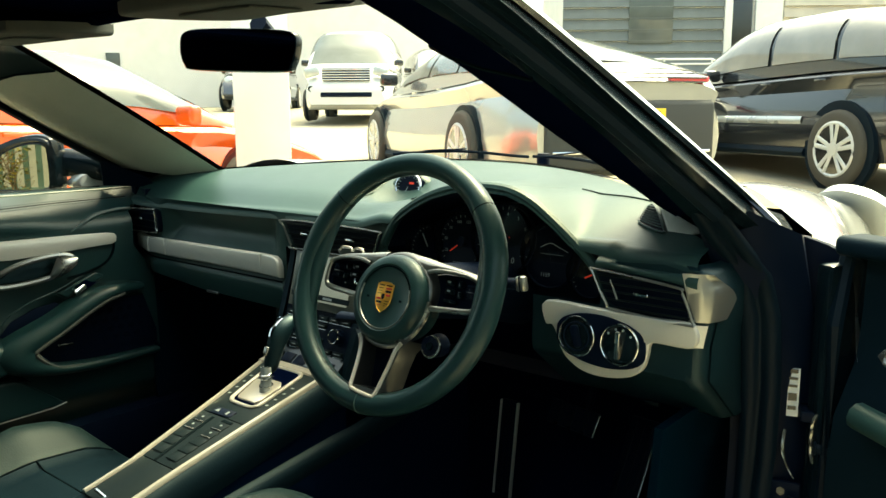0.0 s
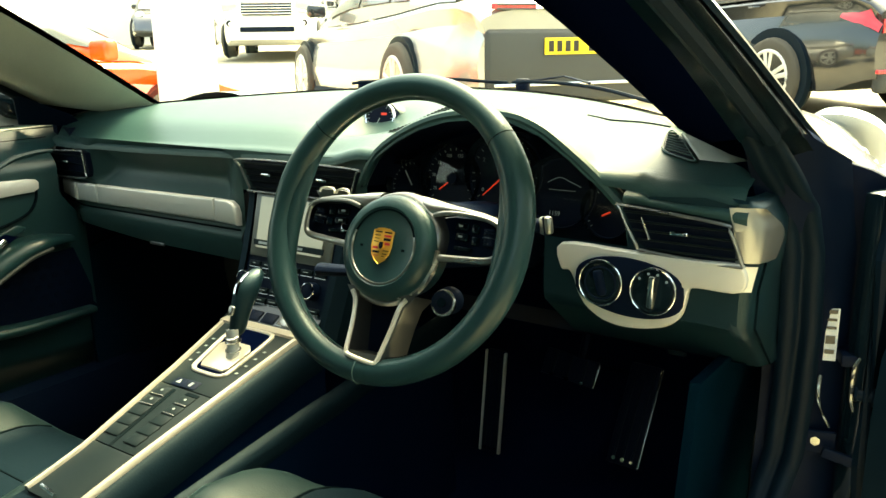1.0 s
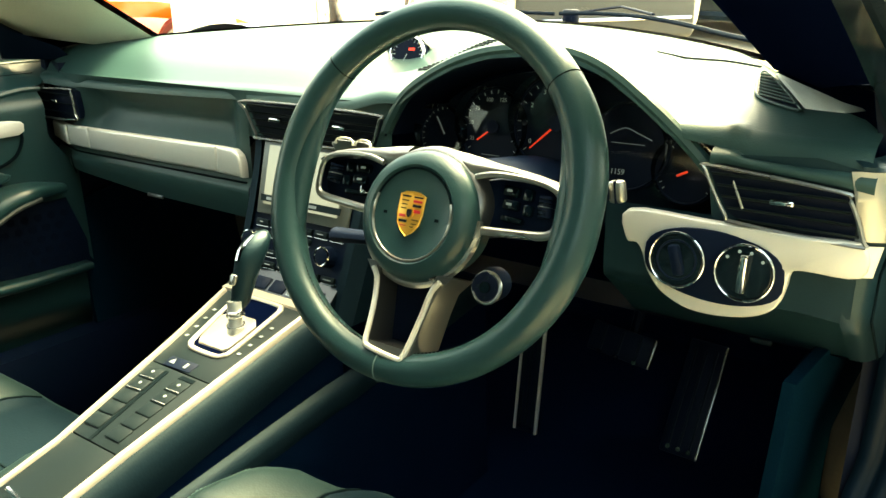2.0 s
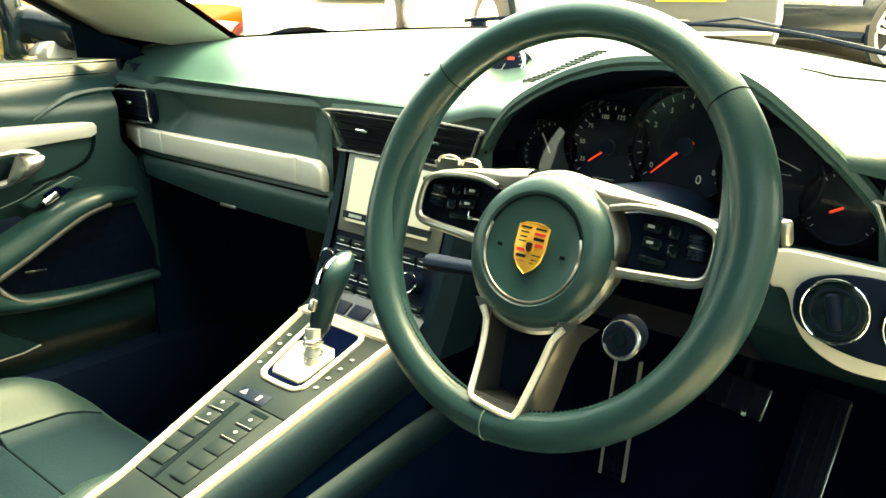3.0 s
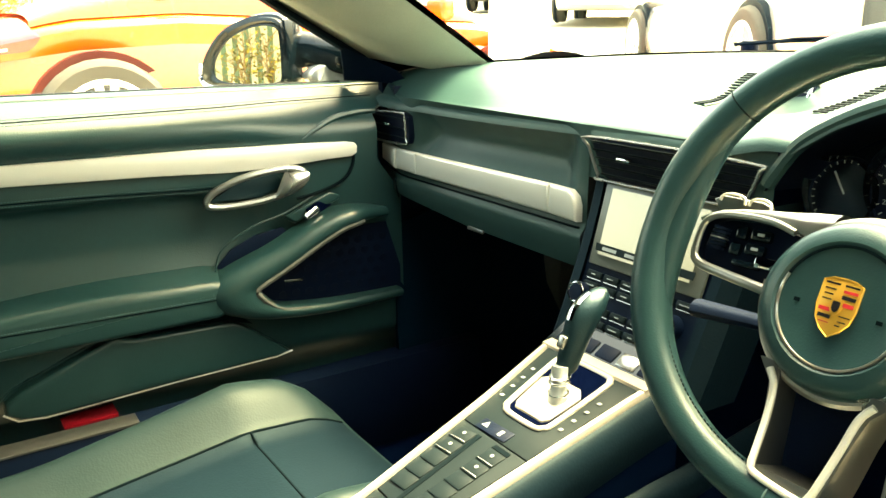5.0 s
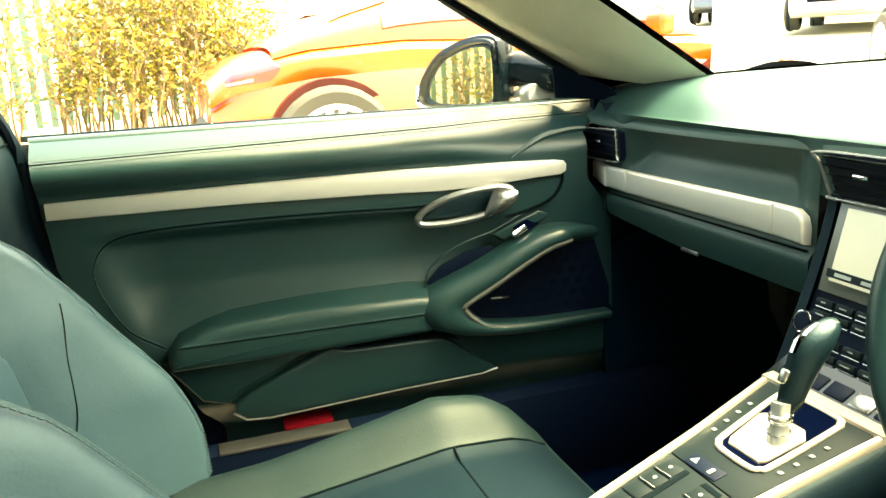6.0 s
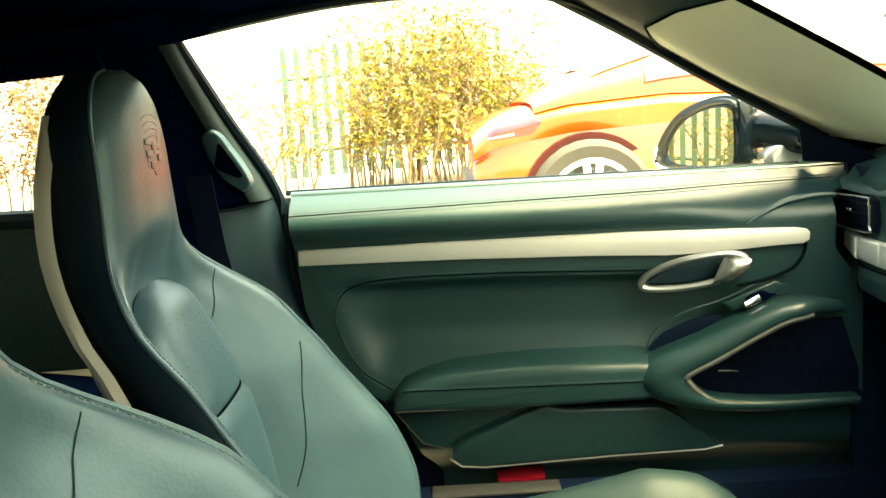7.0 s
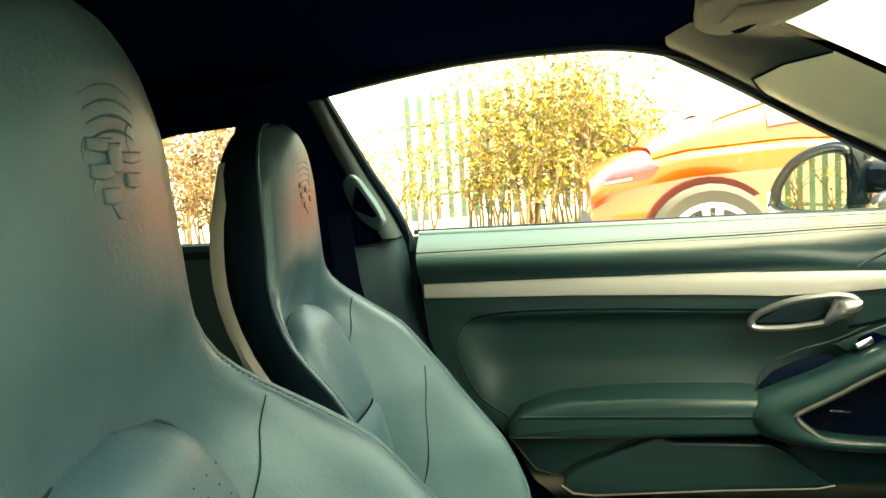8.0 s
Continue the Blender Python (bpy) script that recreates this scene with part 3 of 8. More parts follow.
def wiper(name, x0, x1, lift):
    t = thing(name, (x0, screen_edge(x0)[0] + 0.10, screen_edge(x0)[1] + 0.01), "black windscreen wiper resting along the screen's foot", "wiper", "windscreen wipers")
    n = 14
    path = [(x0 + (x1 - x0) * i / n, screen_edge(x0 + (x1 - x0) * i / n)[0] + 0.055 - 0.02 * i / n, screen_edge(x0 + (x1 - x0) * i / n)[1] + 0.014 + lift * math.sin(math.pi * min(1, i / n * 1.2))) for i in range(n + 1)]
    part("blade", tube(path, 0.0026, 6, flat=1.5), M_RUBBER, t)
    part("arm", tube([(x0, screen_edge(x0)[0] + 0.10, screen_edge(x0)[1] + 0.012), (x0 + (x1 - x0) * 0.25, screen_edge(x0)[0] + 0.085, screen_edge(x0)[1] + 0.026), Vector(path[n // 2]) + Vector((0, 0.005, 0.006))], 0.0032, 6, flat=0.7), M_PLASTIC, t)
    part("pivot", disc((x0, screen_edge(x0)[0] + 0.10, screen_edge(x0)[1] - 0.01), (0, 0, 1), 0.016, 0.03, 16, bevel=0.004), M_PLASTIC, t)


wiper("windscreen_wiper", -0.28, 0.12, 0.006)
wiper("windscreen_wiper", 0.12, 0.55, 0.006)


# ---- passenger's door ----
def door_x(y):
    return -0.705 + 0.09 * y


def door_surface(y, z):
    x = door_x(y)
    lean = 0.066 + 0.035 * (y + 0.76) / 0.9
    if z > 0.785:
        k = (z - 0.785) / 0.087
        f = 1 - sstep(-0.10, 0.07, y)
        x += -lean * k ** (1.6 + 0.9 * f) + (0.010 + 0.012 * f) * math.sin(math.pi * min(1, k))
    # moulded hollow above the armrest
    my = sstep(-0.70, -0.57, y) * (1 - sstep(-0.02, 0.06, y))
    floor_z = 0.505 + 0.10 * sstep(-0.60, -0.69, y)
    mz = sstep(floor_z - 0.012, floor_z + 0.12, z) * (1 - sstep(0.692, 0.716, z))
    x -= 0.034 * my * mz
    # lower edge tucks under
    x -= 0.05 * sstep(0.40, 0.32, z)
    return Vector((x, y, z))


def rear_edge(z):
    return lerp([(0.32, -0.50), (0.364, -0.535), (0.445, -0.570), (0.48, -0.597), (0.55, -0.697), (0.667, -0.736), (0.875, -0.755)], z)


door = thing("passenger_door", (-0.78, 0.20, 0.34), "closed passenger door in dark leather with brushed metal trim", "car door")
def front_edge(z):
    """The panel steps back where the dashboard's vent meets it."""
    return lerp([(0.255, 0.262), (0.67, 0.255), (0.74, 0.206), (0.83, 0.208), (0.845, 0.245), (0.872, 0.300)], z)


part("door_panel", grid(lambda u, z: door_surface(rear_edge(z) + (front_edge(z) - rear_edge(z)) * u, z), span(0, 1, 70), span(0.255, 0.872, 64)), M_DOOR, door, "dark leather door panel", smooth=60)
# rounded top rail to the glass
part("top_rail", grid(lambda y, a: door_surface(y, 0.872) + Vector((-0.018 + 0.018 * math.cos(a), 0, 0.007 * math.sin(a))), span(-0.757, 0.300, 42), span(0, math.pi, 9)), M_DOOR, door)
part("glass_seal", tube([door_surface(y, 0.872) + Vector((-0.034, 0, 0.004)) for y in span(-0.77, 0.20, 24)], 0.006, 6), M_RUBBER, door, "black window seal")
part("outer_skin", grid(lambda y, z: Vector((-0.875 - 0.02 * math.sin((z - 0.2) * 4) + 0.02 * sstep(0.70, 0.87, z), y, z)), span(-0.80, 0.35, 20), span(0.22, 0.868, 16)), M_SILVER, door, "silver painted outer skin")
glass_pts = [door_surface(-0.775, 0.872) + Vector((-0.036, 0, -0.01)), door_surface(0.19, 0.872) + Vector((-0.036, 0, -0.01))] + [Vector(p) + Vector((-0.006, 0, 0)) for p in WIN[1:9]]
pane = part("window_glass", slab(glass_pts, (-0.004, 0, 0)), M_GLASS, door, "clear side window")
pane.visible_shadow = False
part("inner_shell", slab([(-0.835, -0.80, 0.22), (-0.765, 0.34, 0.22), (-0.765, 0.34, 0.84), (-0.835, -0.80, 0.84)], (-0.008, 0, 0)), M_PLASTIC, door, "black inner door shell")
part("stitch_line", tube([door_surface(y, 0.842 + 0.012 * (y + 0.75) / 0.85) + Vector((0.0008, 0, 0)) for y in span(-0.752, 0.23, 50)], 0.0009, 5), M_SEAM, door)
stitches("stitching", [door_surface(y, 0.846 + 0.012 * (y + 0.75) / 0.85) + Vector((0.001, 0, 0)) for y in span(-0.752, 0.23, 50)], door)
stitches("stitching", [door_surface(y, 0.838 + 0.012 * (y + 0.75) / 0.85) + Vector((0.001, 0, 0)) for y in span(-0.752, 0.23, 50)], door)


def on_door(y, z, lift=0.0):
    return Vector((door_x(y) + lift, y, z))


top = [(-0.739, 0.779), (-0.45, 0.783), (-0.15, 0.785), (0.05, 0.782), (0.140, 0.779), (0.156, 0.776), (0.161, 0.770)]
bot = [(0.160, 0.757), (0.150, 0.751), (0.10, 0.749), (0.0, 0.742), (-0.08, 0.740), (-0.20, 0.745), (-0.45, 0.750), (-0.739, 0.751)]
part("trim_strip", slab([on_door(*p, 0.001) for p in top + bot], (0.009, 0, 0), 0.003), M_ALU, door, "brushed metal door trim strip")
# swage above the hollow
sw = [Vector((0, *p)) for p in ((0.02, 0.716), (-0.123, 0.714), (-0.35, 0.720), (-0.56, 0.719), (-0.648, 0.704), (-0.680, 0.662), (-0.672, 0.608), (-0.639, 0.545), (-0.585, 0.506))]
swl = [door_surface(p.y, p.z) + Vector((0.0012, 0, 0)) for p in curve(sw, 8)]
part("seam", tube(swl, 0.0012, 5), M_SEAM, door)
stitches("stitching", [p + Vector((0.0006, 0, -0.004)) for p in swl], door)
stitches("stitching", [p + Vector((0.0006, 0, 0.004)) for p in swl], door)

# armrest
arm = [(-0.581, 0.490), (-0.583, 0.508), (-0.560, 0.535), (-0.515, 0.551), (-0.47, 0.561), (-0.39, 0.567), (-0.309, 0.571), (-0.140, 0.572), (-0.098, 0.566), (-0.098, 0.512), (-0.13, 0.502), (-0.35, 0.494)]
a1 = part("armrest", slab([on_door(y, z, -0.028) for y, z in arm], (0.075, 0, -0.018), 0.014, 4), M_DOOR, door, "padded leather armrest")
stitches("stitching", [on_door(y, 0.522 + 0.012 * (y + 0.57), 0.0475) for y in span(-0.562, -0.13, 30)], a1)
part("seam", tube([on_door(y, 0.518 + 0.012 * (y + 0.57), 0.0475) for y in span(-0.566, -0.125, 20)], 0.0011, 5), M_SEAM, a1)
# upper and lower lower-door panels
wedge = [(-0.60, 0.482), (-0.315, 0.484), (-0.300, 0.477), (-0.316, 0.474), (-0.468, 0.410), (-0.49, 0.388), (-0.535, 0.40), (-0.572, 0.448)]
part("lower_panel", slab([on_door(y, z, -0.012) for y, z in wedge], (0.022, 0, 0), 0.006, 3), M_DOOR, door)
flap = [(-0.300, 0.477), (-0.288, 0.470), (-0.27, 0.466), (-0.100, 0.466), (-0.080, 0.456), (0.006, 0.388), (-0.02, 0.381), (-0.19, 0.372), (-0.422, 0.355), (-0.462, 0.358), (-0.482, 0.372), (-0.480, 0.390), (-0.456, 0.408)]
part("pocket_flap", slab([on_door(y, z, -0.014) for y, z in flap], (0.034, 0, 0), 0.007, 3), M_DOOR, door, "storage flap of the door pocket")
part("flap_edge", tube([on_door(y, z, 0.012) for y, z in ((0.012, 0.3855), (-0.02, 0.3785), (-0.19, 0.3695), (-0.422, 0.3525), (-0.464, 0.3555), (-0.485, 0.371))], 0.0018, 6), M_ALU, door, "thin bright edge under the flap")
# dark sheet on the panel for the shade between armrest and flap
part("pocket_gap_shade", slab([on_door(y, z, 0.001) for y, z in ((-0.300, 0.4835), (-0.10, 0.488), (-0.058, 0.450), (-0.075, 0.456), (-0.26, 0.460), (-0.286, 0.465))], (0.0025, 0, 0)), M_SEAM, door)
part("red_reflector", slab([on_door(y, z, -0.050) for y, z in ((-0.398, 0.3165), (-0.309, 0.3215), (-0.309, 0.3300), (-0.398, 0.3250))], (0.058, 0, 0.0), 0.002), M_REFLECTOR, door, "red door edge reflector")

# pull handle: a broad bar that bends round the loudspeaker and runs out along its foot
ho = curve([(0, *p) for p in ((0.215, 0.646), (0.160, 0.657), (0.102, 0.655), (0.04, 0.630), (-0.021, 0.599), (-0.103, 0.565), (-0.134, 0.541), (-0.137, 0.512), (-0.106, 0.485), (-0.024, 0.466), (0.10, 0.456), (0.24, 0.462))], 6)
hi = curve([(0, *p) for p in ((0.215, 0.630), (0.150, 0.629), (0.110, 0.622), (0.06, 0.597), (0.0, 0.562), (-0.040, 0.540), (-0.055, 0.530), (-0.050, 0.520), (-0.036, 0.505), (-0.006, 0.487), (0.10, 0.477), (0.24, 0.478))], 6)
rows = []
for i, (p, q) in enumerate(zip(ho, hi)):
    k = sstep(0, 10, i) * (1 - 0.75 * sstep(50, 66, i))
    rows.append([on_door(p.y + (q.y - p.y) * t, p.z + (q.z - p.z) * t, 0.004 + (x - 0.004) * (0.35 + 0.65 * k)) for t, x in ((-0.04, 0.0), (-0.03, 0.034), (0.06, 0.050), (0.30, 0.058), (0.60, 0.060), (0.86, 0.057), (0.98, 0.051), (1.02, 0.040), (1.0, 0.0))])
part("pull_handle", loft(rows, closed=False), M_DOOR, door, "leather covered door pull", smooth=60)
# paler material along the lip paints in the light on its leather
part("bar_lip", tube([on_door(q.y + (p.y - q.y) * 0.10, q.z + (p.z - q.z) * 0.10, 0.004 + 0.050 * (0.35 + 0.65 * sstep(0, 10, i) * (1 - 0.75 * sstep(50, 66, i)))) for i, (p, q) in enumerate(zip(ho, hi))][6:58], [0.0058 - 0.0035 * sstep(36, 50, i) for i in range(52)], 8), M_VISOR, door, "pale strip for the light on the door pull's inner lip")
spk = [(-0.045, 0.508), (0.040, 0.580), (0.10, 0.612), (0.22, 0.615), (0.25, 0.52), (0.25, 0.452), (0.01, 0.458)]
grille = part("speaker_grille", slab([on_door(y, z, -0.004) for y, z in spk], (0.008, 0, 0), 0.002), M_PLASTIC, door, "black loudspeaker grille with round holes")
holes = []
for i in range(9):
    for j in range(7):
        y, z = -0.01 + i * 0.026 + (j % 2) * 0.013, 0.474 + j * 0.0225
        if z < 0.50 + (y + 0.03) * 0.86 and z < 0.602 and y < 0.235:
            holes.append(disc(on_door(y, z, 0.0035), (1, -0.09, 0), 0.0085, 0.0012, 6))
part("grille_holes", join(*holes), M_DIAL, grille)
part("speaker_badge", slab([on_door(y, z, 0.004) for y, z in ((0.006, 0.5225), (0.042, 0.5205), (0.042, 0.5245), (0.006, 0.5270))], (0.003, 0, 0), 0.0008), M_SATIN, grille, "small bright badge")
# hollow behind the pull
part("grab_hollow", slab([on_door(y, z, -0.002) for y, z in ((-0.118, 0.566), (-0.088, 0.598), (-0.040, 0.620), (0.010, 0.628), (0.022, 0.616), (-0.01, 0.585), (-0.08, 0.560))], (0.003, 0, 0), 0.001), M_PLASTIC, door, "dark grab hollow")
part("hollow_rim", tube(curve([on_door(y, z, 0.003) for y, z in ((-0.120, 0.560), (-0.105, 0.600), (-0.05, 0.635), (0.02, 0.657), (0.09, 0.690), (0.125, 0.697))], 8), 0.0022, 6), M_DOOR, door)
plate = part("switch_plate", slab([on_door(y, z, -0.002) for y, z in ((0.012, 0.647), (0.103, 0.684), (0.122, 0.676), (0.120, 0.668), (0.035, 0.632))], (0.012, 0, 0.004), 0.004, 3), M_DOOR, door, "angled window switch plate")
part("window_switch", box(0.016, 0.034, 0.013, 0.003, m=pose(-0.684, 0.060, 0.6515, 22, -20, 5)), M_CHROME, plate, "chromed window switch")
part("switch_well", box(0.008, 0.05, 0.02, 0.002, m=pose(-0.688, 0.078, 0.661, 22, -20, 5)), M_LINING, plate)
# inside release: a chromed loop with a broad paddle
loop = curve([on_door(*p) for p in ((-0.128, 0.691, 0.012), (-0.112, 0.711, 0.016), (-0.060, 0.732, 0.020), (0.010, 0.742, 0.024), (0.044, 0.735, 0.026), (0.046, 0.716, 0.026), (0.015, 0.697, 0.022), (-0.05, 0.684, 0.016), (-0.110, 0.682, 0.012))], 6, True)
part("release_loop", tube(loop, 0.0065, 8, True), M_SATIN, door, "satin metal release surround")
part("release_paddle", loft([[on_door(y, z, x) for y, z, x in r] for r in (((-0.010, 0.690, 0.024), (-0.004, 0.700, 0.036), (0.016, 0.728, 0.040), (0.010, 0.736, 0.026)),
                                                                      ((0.020, 0.697, 0.026), (0.024, 0.705, 0.042), (0.034, 0.728, 0.044), (0.030, 0.737, 0.028)),
                                                                      ((0.048, 0.714, 0.024), (0.050, 0.718, 0.038), (0.052, 0.732, 0.038), (0.048, 0.738, 0.026)))]), M_SATIN, door, "satin metal release lever", smooth=75)
part("release_bowl", slab([on_door(y, z, 0.0) for y, z in ((-0.12, 0.690), (-0.06, 0.725), (0.0, 0.735), (0.02, 0.71), (-0.03, 0.69))], (0.004, 0, 0), 0.001), M_SEAT_DARK, door)
part("upper_swage", tube(curve([on_door(*p) for p in ((0.055, 0.788, 0.006), (0.085, 0.806, 0.0), (0.125, 0.822, -0.012), (0.175, 0.830, -0.020), (0.215, 0.830, -0.024))], 8), [0.001 + 0.0055 * math.sin(math.pi * min(1, 0.04 + 0.7 * i / 32)) for i in range(33)], 8), M_DOOR, door)
part("corner_shadow_gap", tube(curve([on_door(*p) for p in ((0.150, 0.775, 0.004), (0.155, 0.742, 0.004), (0.135, 0.710, 0.006), (0.09, 0.690, 0.004), (0.04, 0.680, 0.004))], 6), 0.003, 6), M_SEAM, door)

# passenger's door mirror, turned towards the driver
mir = thing("door_mirror", (-0.92, 0.12, 0.88), "black door mirror with a rounded glass", "door mirror")
MT, MN, MC = Vector((0.88, 0.47, 0)).normalized(), Vector((0.47, -0.88, -0.025)).normalized(), Vector((-0.962, 0.055, 0.0))
mo = curve([MC + MT * (t * 0.108) + Vector((0, 0, z)) for t, z in ((1.0, 0.980), (0.92, 1.000), (0.6, 1.006), (0.1, 0.998), (-0.45, 0.974), (-0.85, 0.932), (-1.0, 0.897), (-0.93, 0.873), (-0.5, 0.863), (0.4, 0.863), (0.93, 0.872), (1.02, 0.90))], 5, True)
MK = MC + MT * 0.01 + Vector((0, 0, 0.935))
rings = [[MK + (p - MK) * s - MN * d for p in mo] for s, d in ((0.97, -0.006), (1.06, -0.004), (1.10, 0.010), (1.06, 0.040), (0.85, 0.075), (0.45, 0.095), (0.1, 0.10))]
part("mirror_shell", loft(rings), M_GLOSSBLACK, mir, "gloss black mirror housing")
part("mirror_rim", loft([[MK + MT * (0.012 * k) + (p - MK) * f + MN * d for p in mo] for k, f, d in ((0, 1.02, 0.002), (0.2, 0.97, 0.010), (0.6, 0.88, 0.011), (1.0, 0.80, 0.006))], caps=False), M_GLOSSBLACK, mir, "thick black rim of the housing")
part("mirror_glass", slab([MK + MT * 0.012 + Vector((0, 0, -0.004)) + (p - MK) * 0.80 + MN * 0.007 for p in mo], MN * 0.002), M_MIRROR, mir, "silvered mirror glass")
def oval(c, ry, rz, k=20):
    return [Vector(c) + Vector((0, math.cos(a) * ry, math.copysign(abs(math.sin(a)) ** 0.8, math.sin(a)) * rz)) for a in span(0, 2 * math.pi * (k - 1) / k, k)]


part("mirror_arm", loft([oval((-0.812, 0.255, 0.915), 0.050, 0.030), oval((-0.828, 0.225, 0.925), 0.048, 0.034), oval((-0.85, 0.19, 0.935), 0.044, 0.036), oval((-0.885, 0.155, 0.940), 0.036, 0.036), oval((-0.915, 0.125, 0.940), 0.030, 0.034)]), M_GLOSSBLACK, mir, "gloss black mirror arm", smooth=60)
part("mirror_foot", loft([oval((-0.832, 0.235, 0.890), 0.080, 0.030), oval((-0.842, 0.225, 0.892), 0.076, 0.032), oval((-0.856, 0.200, 0.892), 0.060, 0.026), oval((-0.870, 0.175, 0.890), 0.036, 0.015), oval((-0.880, 0.155, 0.888), 0.012, 0.005)]), M_SILVER, mir, "silver painted mirror foot", smooth=60)
part("mirror_trim", tube([MK + (p - MK) * 1.075 + MN * 0.002 for p in mo[28:48]], 0.006, 6), M_CHROME, mir, "bright lower edge")


M_PANEL = material("panel_grey", (0.0062, 0.0120, 0.0138), 0.50, vary=0.12, grain=0.3, scale=300, spec=0.08)

# ---- dashboard ----
dash = thing("dashboard", (0, 0.40, 0.55), "dark leather dashboard with brushed metal strips and round instruments", "dashboard")
LIP = [(0.140, 0.830), (0.150, 0.848), (0.175, 0.882), (0.215, 0.909), (0.260, 0.930), (0.310, 0.944), (0.365, 0.949), (0.420, 0.946), (0.465, 0.930), (0.512, 0.898), (0.552, 0.866), (0.580, 0.840), (0.596, 0.822)]


def lip_z(x):
    return lerp(LIP, x)


def dash_top_z(x, y):
    """The upper surface: nearly level, with the instrument hood standing out of it."""
    e, ez = screen_edge(x)
    base_rear = 0.868 + 0.012 * math.exp(-(x / 0.35) ** 2) - 0.006 * sstep(0.54, 0.70, x)
    t = min(1, max(0, (y - 0.25) / max(0.05, e - 0.25)))
    z = base_rear + (ez - 0.028 * sstep(0.52, 0.70, x) - base_rear) * (1 - (1 - t) ** (1.8 - 0.7 * sstep(0.42, 0.62, x)))
    z -= 0.018 * (1 - sstep(0.235, 0.335, y)) * (1 - sstep(0.06, 0.14, x))
    z -= 0.040 * math.exp(-((x - 0.03) / 0.075) ** 2) * math.exp(-((y - 0.395) / 0.062) ** 2)
    if 0.13 < x < 0.62:
        h = max(0.0, lip_z(min(max(x, 0.14), 0.596)) - 0.872)
        edge = sstep(0.13, 0.17, x) * (1 - sstep(0.57, 0.62, x))
        hood = 0.872 + h * edge
        k = 1 - sstep(0.02, 0.95, t)
        z = max(z, z + (hood - z) * k)
    return z


# upper surface with a rolled rear edge
def dash_top(x, v):
    e, ez = screen_edge(x)
    r = 0.020 - 0.004 * sstep(0.11, 0.16, x) + 0.008 * sstep(0.53, 0.63, x)
    y0 = 0.2345 + r + 0.0035 * (1 - sstep(-0.15, 0.10, x)) * sstep(-0.66, -0.58, x)
    if v < 0:
        z0 = dash_top_z(x, y0)
        a = -v * math.pi / 2
        return Vector((x, y0 - r * math.sin(a), z0 - r * (1 - math.cos(a))))
    y = y0 + (e - y0) * v
    return Vector((x, y, dash_top_z(x, y)))


VS = [-1, -0.8, -0.6, -0.4, -0.2, 0, 0.02, 0.05, 0.09, 0.14, 0.2, 0.28, 0.36, 0.45, 0.55, 0.65, 0.75, 0.85, 0.94, 1]
xs_top = span(-0.745, 0.13, 50) + span(0.14, 0.60, 47) + span(0.61, 0.745, 14)
part("dash_top", grid(dash_top, xs_top, VS), M_DASH, dash, "dark leather dashboard top", smooth=60)
# rounded corner of the top towards the passenger's door
def dash_corner(u, y):
    t = max(0.0, u)
    return Vector((-0.740 - 0.065 * math.sin(t * math.pi / 2), y + 0.012 * t, dash_top_z(-0.740, max(y, 0.25)) - 0.050 * (1 - math.cos(t * math.pi / 2)) - 0.022 * (1 - sstep(0.236, 0.275, y))))


part("dash_corner", grid(dash_corner, span(0, 1, 10), span(0.236, 0.430, 14)), M_DASH, dash, "rounded leather end of the dashboard beside the door", smooth=75)
# hood's underside, the dark tunnel round the instruments
LP = [Vector((x, 0.236, z - 0.014)) for x, z in LIP] + [Vector((0.601, 0.236, 0.786)), Vector((0.604, 0.236, 0.764))]
LP = curve(LP, 4)
deep = [Vector((0.37 + (p.x - 0.37) * 0.93, 0.325, 0.80 + (p.z - 0.80) * 0.86)) for p in LP]
part("hood_underside", loft([LP, [(a + b) / 2 for a, b in zip(LP, deep)], deep], closed=False), M_DIAL, dash, "matt black inside of the instrument hood")
part("hood_lip", tube([p + Vector((0, 0.006, 0.006)) for p in LP], 0.0085, 8), M_DASH, dash, "leather edge of the instrument hood")


# face on the passenger's side: brow, shelf hollow, strip, glovebox
def face(x, z):
    y = 0.238
    qx, qz = abs(x + 0.385) - 0.185, abs(z - 0.803) - 0.020
    sd = math.hypot(max(qx, 0), max(qz, 0)) + min(0, max(qx, qz)) - 0.036
    y += 0.030 * sstep(0.010, -0.056, sd)
    if z < 0.72:
        y += -0.012 * sstep(0.72, 0.70, z) + 0.016 * sstep(0.70, 0.62, z)
    return Vector((x, y + 0.03 * sstep(-0.62, -0.76, x), z))


def glove_low(x):
    return lerp([(-0.76, 0.687), (-0.64, 0.674), (-0.43, 0.656), (-0.15, 0.652)], x)


part("dash_face", grid(lambda x, v: face(x, glove_low(x) + (0.860 - glove_low(x)) * v), span(-0.745, -0.140, 80), span(0, 1, 44)), M_DASH, dash, "dark leather dashboard face with a long hollow", smooth=60)
part("glovebox_under", grid(lambda x, v: Vector((x, 0.24 + 0.35 * v, glove_low(x) + 0.002 - 0.05 * v)), span(-0.745, -0.14, 12), span(0, 1, 5)), M_PLASTIC, dash, "black underside of the glovebox")
part("glovebox_gap", tube([(x, face(x, 0.712).y - 0.001, 0.7125) for x in span(-0.74, -0.15, 20)], 0.0018, 5), M_SEAM, dash)
part("glovebox_joint", tube([(-0.66, face(-0.66, z).y - 0.0005, z) for z in span(0.705, 0.665, 6)], 0.0012, 5), M_SEAM, dash)
part("glovebox_latch", box(0.044, 0.005, 0.006, 0.0015, m=pose(-0.390, 0.226, 0.6585, -12, 0, 0)), M_SPOKE, dash, "satin glovebox latch")


